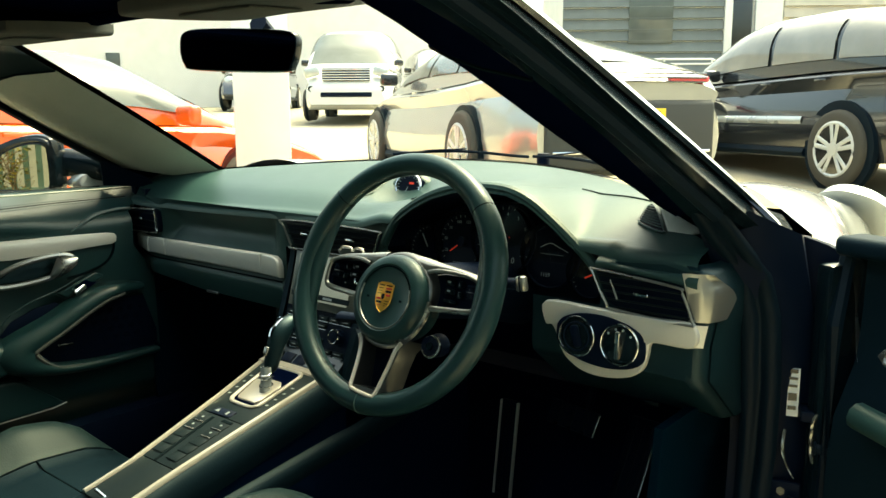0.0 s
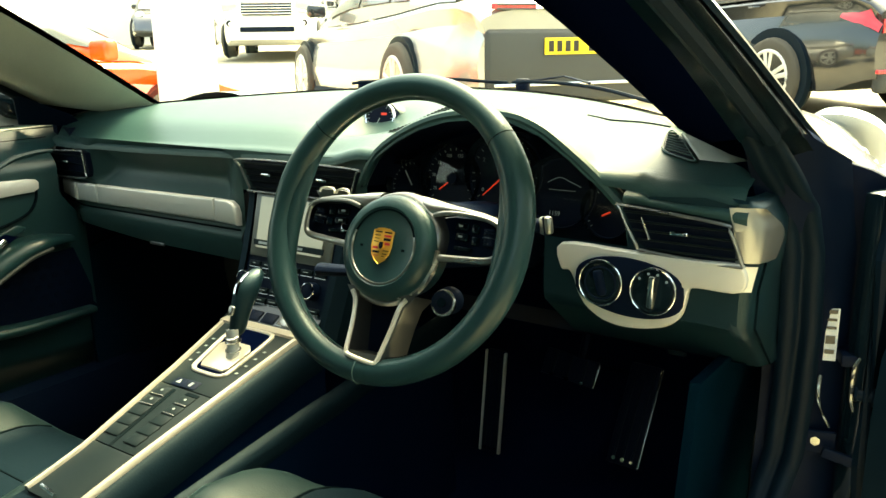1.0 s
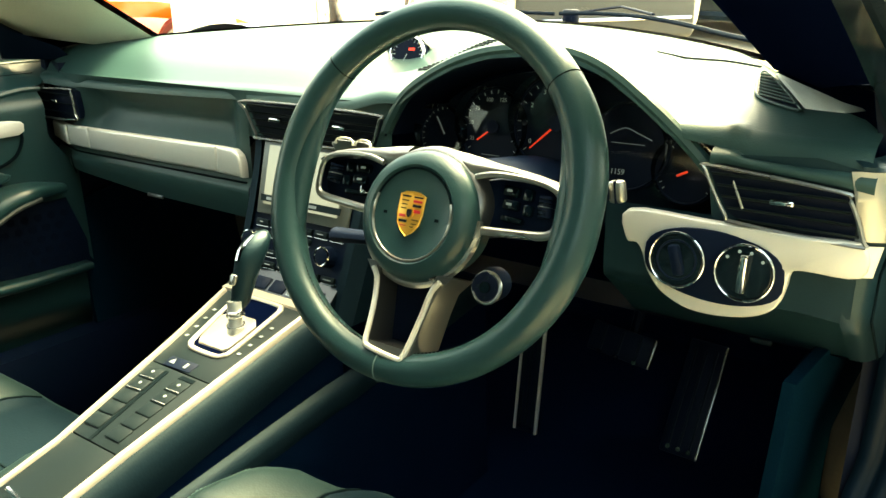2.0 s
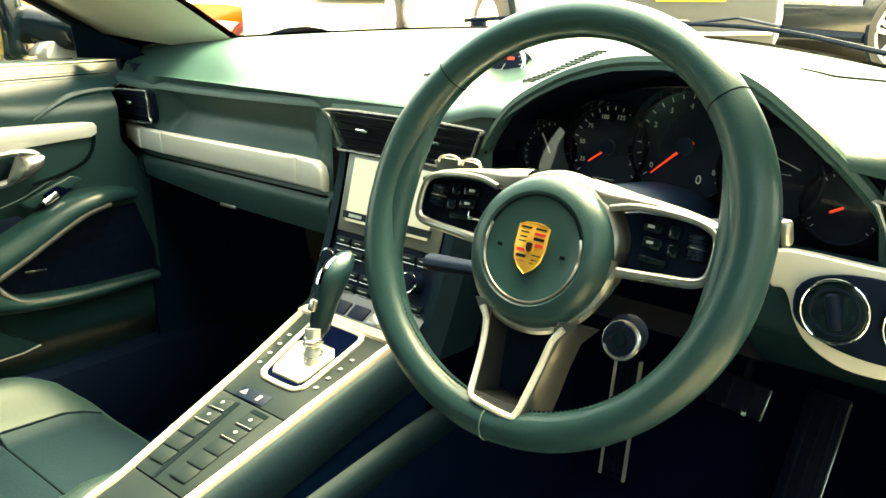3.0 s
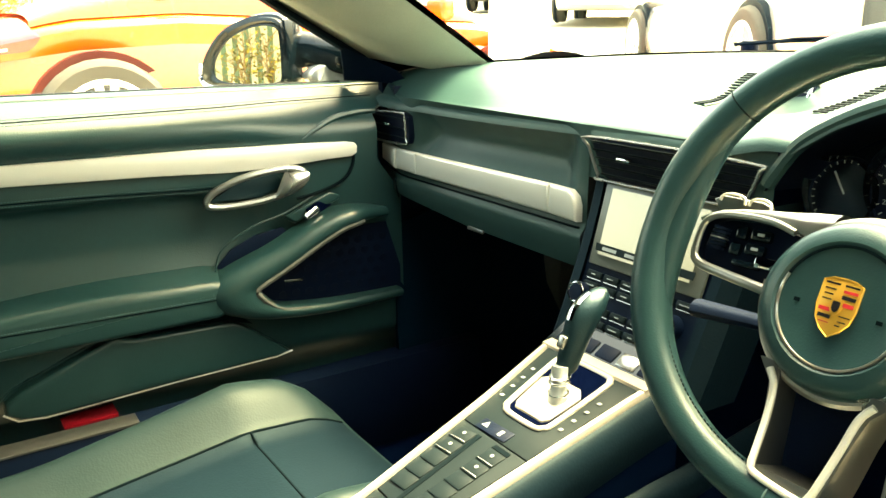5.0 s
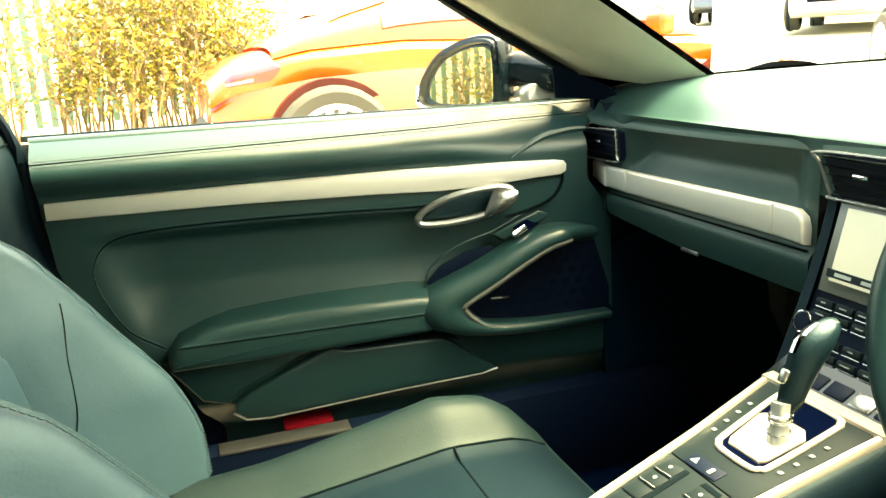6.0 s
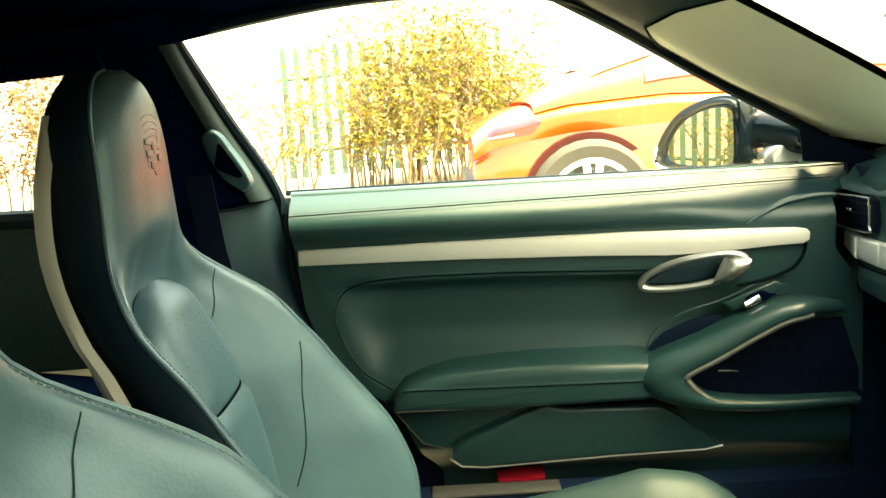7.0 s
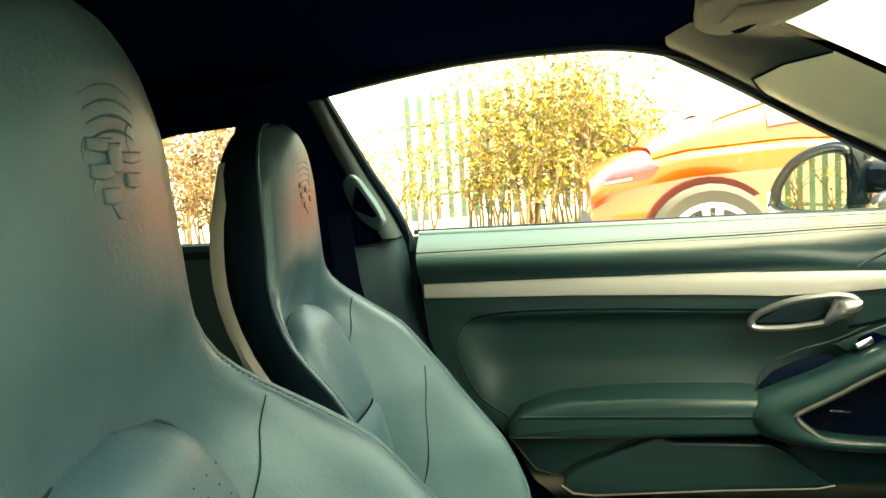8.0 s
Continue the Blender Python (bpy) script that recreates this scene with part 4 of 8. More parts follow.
def strip_piece(name, xa, xb, za, zb, zc, zd, label, y=0.236):
    pts = [(xa, y + 0.03 * sstep(-0.62, -0.76, xa), za), (xb, y, zb), (xb, y, zd), (xa, y + 0.03 * sstep(-0.62, -0.76, xa), zc)]
    n = 8
    out = [Vector(pts[0]).lerp(Vector(pts[1]), i / n) for i in range(n)] + [Vector(pts[1])] + [Vector(pts[2]).lerp(Vector(pts[3]), i / n) for i in range(n)] + [Vector(pts[3])]
    return part(name, slab(out, (0, -0.016, 0.002), 0.005, 3), M_ALU, dash, label)


strip_piece("trim_strip", -0.742, -0.647, 0.760, 0.762, 0.727, 0.724, "brushed metal dash strip")
strip_piece("trim_strip", -0.6455, -0.5725, 0.762, 0.763, 0.724, 0.723, "")
strip_piece("trim_strip", -0.571, -0.2055, 0.763, 0.767, 0.723, 0.723, "")
ro = [Vector((-0.204, 0.236, 0.767)), Vector((-0.165, 0.236, 0.766)), Vector((-0.152, 0.236, 0.758)), Vector((-0.147, 0.236, 0.745)), Vector((-0.147, 0.236, 0.721)), Vector((-0.206, 0.236, 0.723))]
part("trim_strip", slab(ro, (0, -0.016, 0.002), 0.005, 3), M_ALU, dash)


def vent(outline, slats, tabs, label, lean=0.0, parent=None):
    """An air outlet: bright thin frame, dark box, lamellae and thumb tabs."""
    P = [Vector(p) for p in outline]
    c = sum(P, Vector()) / len(P)
    v = part("air_vent", slab([p + Vector((0, 0.004, 0)) for p in P], (0, 0.012, 0)), M_DIAL, dash, label)
    part("vent_frame", tube(curve([p + (p - c).normalized() * 0.001 + Vector((0, -0.004, 0)) for p in P], 4, True) if len(P) > 6 else [q for i in range(len(P)) for q in (P[i].lerp(P[i - 1], 0.06), P[i], P[i].lerp(P[(i + 1) % len(P)], 0.06))], 0.0021, 6, True), M_SATIN, v, "thin bright vent frame")
    zs = [p.z for p in P]
    lo, hi = min(zs), max(zs)
    n = len(P)
    for k in range(slats):
        z = lo + (hi - lo) * (k + 0.7) / (slats + 0.4)
        xs = []
        for i in range(n):
            a, b = P[i], P[(i + 1) % n]
            if (a.z - z) * (b.z - z) < 0:
                xs.append(a.lerp(b, (z - a.z) / (b.z - a.z)))
        if len(xs) >= 2:
            xs.sort(key=lambda q: q.x)
            part("slat", tube([xs[0] + Vector((0.003, 0.0, 0)), xs[-1] + Vector((-0.003, 0.0, 0))], 0.0040, 6, flat=0.3, up=(0, 0.5, 1)), M_PANEL, v)
    for x, y, z in tabs:
        part("vent_tab", box(0.024, 0.008, 0.006, 0.002, m=pose(x, y, z)), M_CHROME, v, "chromed vent tab")
    return v


vent([(-0.138, 0.233, 0.845), (0.002, 0.233, 0.847), (0.134, 0.233, 0.845), (0.136, 0.233, 0.838), (0.122, 0.233, 0.803), (0.112, 0.233, 0.793), (-0.100, 0.233, 0.790), (-0.112, 0.233, 0.796), (-0.132, 0.233, 0.832)], 5,
     [(-0.066, 0.228, 0.822), (0.064, 0.228, 0.822)], "wide black air vent with fine lamellae")
vent([(-0.756, 0.232, 0.818), (-0.745, 0.230, 0.826), (-0.620, 0.224, 0.833), (-0.608, 0.224, 0.828), (-0.603, 0.224, 0.790), (-0.607, 0.224, 0.777), (-0.735, 0.230, 0.774), (-0.752, 0.232, 0.783)], 3, [(-0.672, 0.221, 0.808)], "small black air vent beside the door")
vent([(0.594, 0.219, 0.828), (0.60, 0.219, 0.833), (0.722, 0.219, 0.822), (0.733, 0.219, 0.814), (0.748, 0.220, 0.778), (0.742, 0.220, 0.771), (0.632, 0.219, 0.777), (0.618, 0.219, 0.784)], 5, [(0.672, 0.216, 0.804)], "black air vent beside the driver's door")
part("vent_wheel", tube([(0.622, 0.216, 0.820), (0.634, 0.216, 0.792)], 0.0014, 6), M_SATIN, dash, "thin vent thumb wheel")

# face round the vents: centre and driver's side
def mid_face(x, v):
    lo = 0.788
    z = lo + (0.860 - lo) * v
    return Vector((x, 0.240, z))


part("centre_face", grid(mid_face, span(-0.145, 0.150, 20), span(0, 1, 6)), M_DASH, dash)
# driver's side face beyond the instruments
def right_face(u, v):
    x = 0.600 + 0.147 * u
    z0, z1 = 0.60, lerp([(0.585, 0.835), (0.62, 0.845), (0.70, 0.850), (0.77, 0.835)], x)
    z = z0 + (z1 - z0) * v
    y = 0.229 + 1.30 * max(0, 0.684 - z) + 0.004 * sstep(0.0, 0.05, max(0, 0.70 - z))
    return Vector((x, y, z))


# both face pieces take a darker leather than the dash, for shade there
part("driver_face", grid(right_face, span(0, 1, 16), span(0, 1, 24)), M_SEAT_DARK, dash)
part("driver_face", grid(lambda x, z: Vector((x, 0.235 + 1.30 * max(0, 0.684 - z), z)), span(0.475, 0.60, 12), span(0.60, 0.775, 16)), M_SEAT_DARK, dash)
def brow(x, v):
    a = dash_top(x, -1)
    b = Vector((x, 0.2225, lerp([(0.56, 0.812), (0.594, 0.833), (0.605, 0.836), (0.722, 0.826), (0.76, 0.820)], x)))
    return a.lerp(b, v) + Vector((0, -0.006 * math.sin(math.pi * v), 0.002 * math.sin(math.pi * v)))


part("vent_brow", grid(brow, span(0.594, 0.752, 20), span(0, 1, 6)), M_DASH, dash, "", smooth=60)

# end cap towards the door, with its lit corner
def end_ring(z, o=0.0):
    f = 0.229 + 1.30 * max(0, 0.684 - z)
    b = 0.010 * sstep(0.72, 0.80, z) - 0.012 * sstep(0.81, 0.85, z)
    return [Vector((0.738, f - o, z)), Vector((0.750 + b * 0.5, f + 0.001 - o, z)), Vector((0.7565 + b + o * 0.7, f + 0.006 - o * 0.7, z)), Vector((0.762 + b + o, f + 0.018, z)),
            Vector((0.767 + b + o, max(f + 0.03, 0.275), z)), Vector((0.768 + b * 0.8 + o, max(f + 0.05, 0.34), z)), Vector((0.762, max(f + 0.07, 0.43), z)), Vector((0.745, 0.52, z))]


cap_z = [0.600, 0.63, 0.66, 0.684, 0.70, 0.735, 0.765, 0.785, 0.80, 0.815, 0.828, 0.838, 0.846]
# end cap darker than the dash leather, its shade put in the colour
part("end_cap", loft([end_ring(z) for z in cap_z] + [[p + Vector((-0.012, 0.010, 0.006)) for p in end_ring(0.846)]], closed=False), M_SEAT_DARK, dash, "end cap of the dashboard, leather darkened for shade", smooth=60)


def corner(z):
    """The lit corner's wedge runs to a point along the side."""
    reach = 0.300 - 1.15 * abs(z - 0.800) - 0.6 * max(0, z - 0.815)
    pts = [p.copy() for p in end_ring(z, 0.0035)[:5]]
    pts[4].y = reach
    pts[3].y = min(pts[3].y, reach - 0.002)
    return [Vector((0.733 + 0.25 * (0.83 - z), 0.2205, z))] + pts


# satin wedge stands in for light falling on the leather corner
part("end_cap_glint", loft([corner(z) for z in span(0.774, 0.842, 12)], closed=False), M_SATIN, dash, "metal wedge for the light on the leather corner", smooth=60)
part("panel_end", loft([[p for p in end_ring(z, 0.0045)[:3]] for z in span(0.737, 0.770, 4)], closed=False), M_ALU, dash)
part("end_seam", tube([end_ring(z, 0.002)[3] + Vector((0, 0.004, 0)) for z in (0.6, 0.684, 0.735, 0.772)], 0.0015, 5), M_SEAM, dash)
# metal panel with the lamp switch and the ignition
pan = [(0.507, 0.231, 0.771), (0.60, 0.226, 0.773), (0.70, 0.222, 0.773), (0.750, 0.227, 0.771), (0.752, 0.228, 0.738), (0.700, 0.223, 0.737), (0.689, 0.223, 0.732), (0.686, 0.223, 0.715), (0.678, 0.224, 0.692), (0.655, 0.225, 0.676), (0.615, 0.226, 0.668), (0.580, 0.227, 0.670), (0.551, 0.228, 0.684), (0.535, 0.229, 0.704), (0.527, 0.230, 0.724), (0.520, 0.230, 0.734), (0.507, 0.231, 0.736)]
part("switch_panel", slab(curve(pan, 4, True), (0, -0.010, 0), 0.003, 3), M_ALU, dash, "brushed metal switch panel")
part("switch_recess", slab([(x, 0.2155, z) for x, z in [(0.609 + 0.070 * math.cos(a) * (1 + 0.08 * math.cos(a) ** 2), 0.7245 - 0.003 * math.cos(a) + 0.0400 * math.copysign(abs(math.sin(a)) ** 0.7, math.sin(a))) for a in span(0, 2 * math.pi * 35 / 36, 36)]], (0, -0.003, 0), 0.001), M_PLASTIC, dash, "black oval switch recess")
for cx, kind in ((0.573, "ignition"), (0.645, "lamp")):
    c = Vector((cx, 0.212, 0.7270 if kind == "ignition" else 0.7260))
    n = Vector((0, -1, 0.10)).normalized()
    k = part("rotary_switch", disc(c, n, 0.0300, 0.006, 36, 0.0285, 0.0015), M_GLOSSBLACK, dash, "round black rotary switch with a bright ring")
    part("switch_ring", ring(c + n * 0.006, n, 0.0300, 0.0014, 40), M_CHROME, k)
    if kind == "lamp":
        part("switch_blade", box(0.009, 0.012, 0.044, 0.003, m=Matrix.Translation(c + n * 0.010) @ pose(0, 0, 0, 6, 4, 0)), M_CHROME, k, "chromed grip of the lamp switch")
        for a in (40, 75, 105, 140):
            part("switch_mark", disc(c + n * 0.006 + Vector((math.cos(radians(a)) * 0.0235, 0, math.sin(radians(a)) * 0.0235)), n, 0.0018, 0.0008, 8), M_MARK, k)
    else:
        part("key_slot", box(0.014, 0.010, 0.036, 0.005, m=Matrix.Translation(c + n * 0.007) @ pose(0, 0, 0, 0, -15, 0)), M_PLASTIC, k, "black ignition grip")
        part("switch_ring", ring(c + n * 0.006, n, 0.0215, 0.0012, 32), M_PLASTIC, k)
# lower driver's knee panel
part("knee_panel", grid(lambda x, v: Vector((x, 0.335 + 0.13 * v, 0.602 - 0.02 * v)), span(0.15, 0.75, 10), span(0, 1, 4)), M_PLASTIC, dash, "black underside of the dashboard")
part("column_shroud", loft([[Vector((0.372 + 0.055 * math.cos(a) * s, y, zc + 0.045 * math.sin(a) * s)) for a in span(0, 2 * math.pi * 19 / 20, 20)] for y, zc, s in ((0.055, 0.795, 0.85), (0.12, 0.785, 1.0), (0.24, 0.765, 1.1), (0.33, 0.74, 1.15))]), M_PLASTIC, dash, "black steering column shroud")

# demister slit and side demister on the top
def on_top(x, y, h=0.0):
    return Vector((x, y, dash_top_z(x, y) + h))


part("demister_slot", tube([on_top(x, y, 0.0005) for x, y in zip(span(0.442, 0.578, 14), span(0.444, 0.442, 14))], 0.0026, 6, flat=0.5), M_SEAM, dash, "dark demister slit")
tri = [(0.590, 0.420), (0.585, 0.408), (0.595, 0.365), (0.602, 0.345), (0.618, 0.332), (0.655, 0.318), (0.648, 0.334), (0.612, 0.392)]
dv = part("side_demister", loft([[on_top(x, y, 0.0005) for x, y in tri], [on_top(x, y, 0.0030) for x, y in tri]]), M_DIAL, dash, "black side window demister grille")
part("demister_rim", tube(curve([on_top(x, y, 0.0025) for x, y in tri], 3, True), 0.0018, 6, True), M_DASH, dv)
for k in range(8):
    t = (k + 0.7) / 8.4
    a, b = Vector((0.586, 0.412, 0)).lerp(Vector((0.606, 0.338, 0)), t), Vector((0.594, 0.416, 0)).lerp(Vector((0.652, 0.324, 0)), t)
    part("slat", tube([on_top(a.x, a.y, 0.0042), on_top(b.x, b.y, 0.0042)], 0.0014, 5), M_DASH, dv)
part("corner_cover", loft([[on_top(x, y, 0.0008) for x, y in ((0.600, 0.425), (0.620, 0.392), (0.658, 0.330), (0.700, 0.322), (0.715, 0.352), (0.690, 0.372))], [on_top(x, y, 0.0030) for x, y in ((0.603, 0.423), (0.622, 0.393), (0.660, 0.333), (0.698, 0.325), (0.711, 0.352), (0.688, 0.369))]]), M_PILLAR, dash, "grey corner cover beside the demister")
# slots beside the clock
for pa, pb, wd in (((0.135, 0.330), (0.150, 0.500), 0.017), ((-0.036, 0.330), (-0.062, 0.480), 0.017)):
    sl = part("speaker_slot", tube([on_top(pa[0] + (pb[0] - pa[0]) * t, pa[1] + (pb[1] - pa[1]) * t, -0.0012) for t in span(0, 1, 12)], wd * 0.62, 8, flat=0.2), M_DASH, dash, "row of small slots in the dash top")
    for k in range(17):
        t = (k + 0.5) / 17
        c = on_top(pa[0] + (pb[0] - pa[0]) * t, pa[1] + (pb[1] - pa[1]) * t, 0.0012)
        part("slot", box(wd, 0.0050, 0.0016, m=Matrix.Translation(c) @ pose(0, 0, 0, 10, 0, 0)), M_SEAM, sl, smooth=0)

# stopwatch on the dash's middle
SW, SN = Vector((0.018, 0.447, 0.906)), Vector((0.22, -0.95, 0.30)).normalized()
SX = Vector((0, 0, 1)).cross(SN).normalized()
SY = SN.cross(SX)


def sw(a, r, n=0.0):
    return SW + SX * (math.sin(a) * r) + SY * (math.cos(a) * r) + SN * n


rnd_a = span(0, 2 * math.pi * 35 / 36, 36)
ck = part("stopwatch", loft([[sw(a, r, n) for a in rnd_a] for r, n in ((0.026, 0.001), (0.0335, -0.001), (0.0345, -0.012), (0.033, -0.04), (0.024, -0.075), (0.004, -0.09))]), M_PLASTIC, dash, "round stopwatch in a black pod")
part("stopwatch_face", disc(SW, SN, 0.027, 0.0015, 36), M_DIAL, ck)
part("stopwatch_ring", ring(SW + SN * 0.002, SN, 0.0290, 0.0030, 40), M_CHROME, ck, "bright ring")
for k in range(24):
    a = k * math.pi / 12
    part("mark", tube([sw(a, 0.0215 if k % 2 == 0 else 0.0235, 0.0022), sw(a, 0.0255, 0.0022)], 0.0007, 4), M_MARK, ck, smooth=0)
part("display", slab([SW + SX * x + SY * y + SN * 0.0018 for x, y in ((0.002, 0.006), (0.013, 0.006), (0.013, 0.0105), (0.002, 0.0105))], SN * 0.0006), M_NEEDLE, ck, "small red display", smooth=0)
part("stopwatch_hand", tube([sw(0, 0.0, 0.003), sw(3.6, 0.019, 0.003)], 0.0008, 4), M_MARK, ck)
part("dash_pod", loft([[SW + SX * (math.cos(a) * r * 1.25) + SY * (math.sin(a) * r - 0.006) + SN * n for a in span(-0.15, math.pi + 0.15, 17)] for r, n in ((0.034, -0.006), (0.041, -0.012), (0.044, -0.04), (0.040, -0.085), (0.022, -0.15))], closed=False), M_DASH, dash, "padded pod behind the stopwatch", smooth=60)

# instruments
INY = 0.305
CP = [Vector((p.x, INY + 0.012, min(p.z, 0.80 + (p.z - 0.80) * 0.93))) for p in deep]
part("cluster_panel", slab([Vector((0.585, INY + 0.012, 0.72)), Vector((0.155, INY + 0.012, 0.72))] + CP, (0, 0.01, 0)), M_DIAL, dash, "black instrument panel")
for cx, cz, r, name in ((0.196, 0.814, 0.040, "a"), (0.278, 0.831, 0.052, "b"), (0.373, 0.844, 0.062, "c"), (0.469, 0.824, 0.052, "d"), (0.545, 0.803, 0.038, "e")):
    c = Vector((cx, INY, cz))
    n = Vector((0, -1, 0.22)).normalized()
    g = part("instrument", disc(c, n, r, 0.004, 40), M_DIAL, dash, "round black instrument with pale figures")
    part("instrument_ring", ring(c + n * 0.005, n, r, 0.0020, 44), M_PLASTIC, g)
    part("instrument_tunnel", loft([[c + n * d + Vector((math.cos(a) * rr, 0, math.sin(a) * rr)) for a in span(0, 2 * math.pi * 35 / 36, 36)] for d, rr in ((0.002, r), (0.022, r * 1.02))], caps=False), M_GLOSSBLACK, g)
    up = Vector((0, 0.22, 1)).normalized()

    def on(a, rr, c=c, n=n, up=up, lift=0.0048):
        return c + n * lift + Vector((1, 0, 0)) * (math.sin(radians(a)) * rr) + up * (math.cos(radians(a)) * rr)

    if name in "abce":
        for a in range(-130, 131, 13):
            part("mark", tube([on(a, r * 0.86), on(a, r * 0.94)], 0.0006, 4), M_MARK, g, smooth=0)
    base = Matrix(((1, 0, 0, 0), (0, up.y, n.y, 0), (0, up.z, n.z, 0), (0, 0, 0, 1)))

    def put(body, a, rr, size):
        text("figure", body, size, Matrix.Translation(on(a, rr)) @ base, M_MARK, g)

    if name == "c":
        for i in range(9):
            put(str(i), -125 + 31 * i, r * 0.72, 0.0085)
        part("needle", tube([on(60, 0.010), on(0, 0.0), on(-134, r * 0.80)], [0.0018, 0.0017, 0.0009], 5), M_NEEDLE, g, "red needle")
        text("figure", "0", 0.014, Matrix.Translation(on(148, r * 0.66)) @ base, M_MARK, g)
        part("needle_cap", disc(c + n * 0.005, n, 0.010, 0.005, 20), M_PLASTIC, g)
    if name == "b":
        for i, s in enumerate(("25", "50", "75", "100", "125", "150", "175", "200")):
            put(s, -118 + 33 * i, r * 0.72, 0.0075)
        part("needle", tube([on(0, 0.0), on(-128, r * 0.60)], 0.0011, 5), M_NEEDLE, g, "red needle")
        part("needle_cap", disc(c + n * 0.005, n, 0.009, 0.005, 20), M_PLASTIC, g)
        part("display", box(0.026, 0.0006, 0.006, m=Matrix.Translation(on(180, r * 0.72)) @ base), M_MARK, g, smooth=0)
    if name == "d":
        part("outline_bar", tube(curve([on(-60, r * 0.55), on(-15, r * 0.45), on(35, r * 0.40), on(70, r * 0.60)], 5), 0.0007, 4), M_MARK, g)
        part("name_bar", box(0.042, 0.0006, 0.005, m=Matrix.Translation(on(0, r * 0.08)) @ base), M_MARK, g, smooth=0)
        text("figure", "1159", 0.0095, Matrix.Translation(on(196, r * 0.62)) @ base, M_MARK, g)
    if name == "e":
        part("needle", tube([on(0, 0.0), on(-118, r * 0.36)], 0.0014, 5), M_NEEDLE, g, "red needle")
        part("needle", tube([on(62, r * 0.62), on(70, r * 0.92)], 0.0011, 5), M_NEEDLE, g)
    if name == "a":
        part("needle", tube([on(0, 0.0), on(-35, r * 0.70)], 0.0012, 5), M_MARK, g, "pale needle")
cg = part("cluster_glass", slab([Vector((0.58, INY - 0.030, 0.745)), Vector((0.16, INY - 0.030, 0.745))] + [Vector((p.x, INY - 0.006, p.z)) for p in CP], (0, 0.001, 0)), M_GLASS, dash, "clear instrument cover")
cg.visible_shadow = False

# column stalks
st = part("column_stalk", tube([(0.46, 0.10, 0.812), (0.515, 0.094, 0.821), (0.547, 0.088, 0.825)], [0.007, 0.008, 0.009], 10), M_PLASTIC, dash, "black column stalk with a bright tip")
part("stalk_tip", box(0.016, 0.012, 0.022, 0.004, 3, m=pose(0.552, 0.087, 0.826, 0, -8, 0)), M_SATIN, st)
part("stalk_ring", box(0.003, 0.0125, 0.0225, 0.001, 2, m=pose(0.552, 0.087, 0.826, 0, -8, 0)), M_PLASTIC, st)
st = part("column_stalk", tube([(0.33, 0.10, 0.745), (0.25, 0.10, 0.722), (0.17, 0.098, 0.715)], [0.008, 0.010, 0.013], 10, flat=0.75), M_PLASTIC, dash, "black cruise control stalk")

# ---- centre stack: screen and keys ----
def stack(x, s):
    """s runs from the vents (0) down to the console (1)."""
    return Vector((x, 0.238 - 0.072 * max(0, s) ** 1.25, 0.790 - 0.205 * s))


part("stack_face", grid(lambda u, s: stack(u * (0.104 - 0.006 * s), s), span(-1, 1, 12), span(0, 1, 20)), M_PLASTIC, dash, "black centre stack")
for side in (-1, 1):
    k = [[stack(side * (0.104 - 0.006 * s), s) + d for d in (Vector((0, -0.006, 0)), Vector((0.014 * side, -0.006, 0)), Vector((0.032 * side, 0.012, 0)), Vector((0.036 * side, 0.08, 0)))] for s in span(-0.02, 1.15, 16)]
    part("stack_flank", loft(k, closed=False), M_INSERT, dash, "leather side of the centre stack")
nS = (stack(0, 0.35) - stack(0, 0.30)).cross(Vector((1, 0, 0))).normalized()
if nS.y > 0:
    nS = -nS
part("touch_screen", slab([stack(x, s) + nS * 0.001 for x, s in ((-0.098, 0.00), (0.098, 0.00), (0.094, 0.54), (-0.094, 0.54))], nS * 0.004, 0.002), M_BEZEL, dash, "touch screen, frame greyed for the reflection on it")
scr = bpy.data.objects["touch_screen"]
part("display", slab([stack(x, s) + nS * 0.0105 for x, s in ((-0.080, 0.05), (0.080, 0.05), (0.077, 0.47), (-0.077, 0.47))], nS * 0.0006), M_SCREEN, scr, "bright display")
part("menu_bar", slab([stack(x, s) + nS * 0.0114 for x, s in ((-0.084, 0.405), (0.083, 0.405), (0.082, 0.452), (-0.082, 0.452))], nS * 0.0004), M_PANEL, scr, "grey menu bar", smooth=0)
for x0, x1 in ((-0.070, -0.045), (-0.030, -0.005), (0.010, 0.035)):
    part("menu_mark", slab([stack(x, s) + nS * 0.0122 for x, s in ((x0, 0.42), (x1, 0.42), (x1, 0.44), (x0, 0.44))], nS * 0.0003), M_MARK, scr, smooth=0)
part("map_mark", slab([stack(x, s) + nS * 0.0114 for x, s in ((-0.062, 0.33), (-0.052, 0.33), (-0.052, 0.36), (-0.062, 0.36))], nS * 0.0003), M_GOLD, scr, "small yellow mark", smooth=0)
for row, s in enumerate((0.60, 0.67, 0.80, 0.88)):
    for k in range(6):
        x = -0.078 + k * 0.031
        if row in (1, 2) and k in (4, 5):
            continue
        sk = part("stack_key", box(0.026, 0.006, 0.009, 0.0015, m=Matrix.Translation(stack(x, s) + nS * 0.002) @ pose(0, 0, 0, -25, 0, 0)), M_PANEL, dash)
        part("key_mark", box(0.007 + 0.004 * ((row * 5 + k) % 3), 0.0006, 0.0014, m=Matrix.Translation(stack(x, s) + nS * 0.0056) @ pose(0, 0, 0, -25, 0, 0)), M_MARK, sk, smooth=0)
        part("key_line", box(0.026, 0.0010, 0.0010, m=Matrix.Translation(stack(x, s + 0.030) + nS * 0.0016) @ pose(0, 0, 0, -25, 0, 0)), M_SATIN, sk, smooth=0)
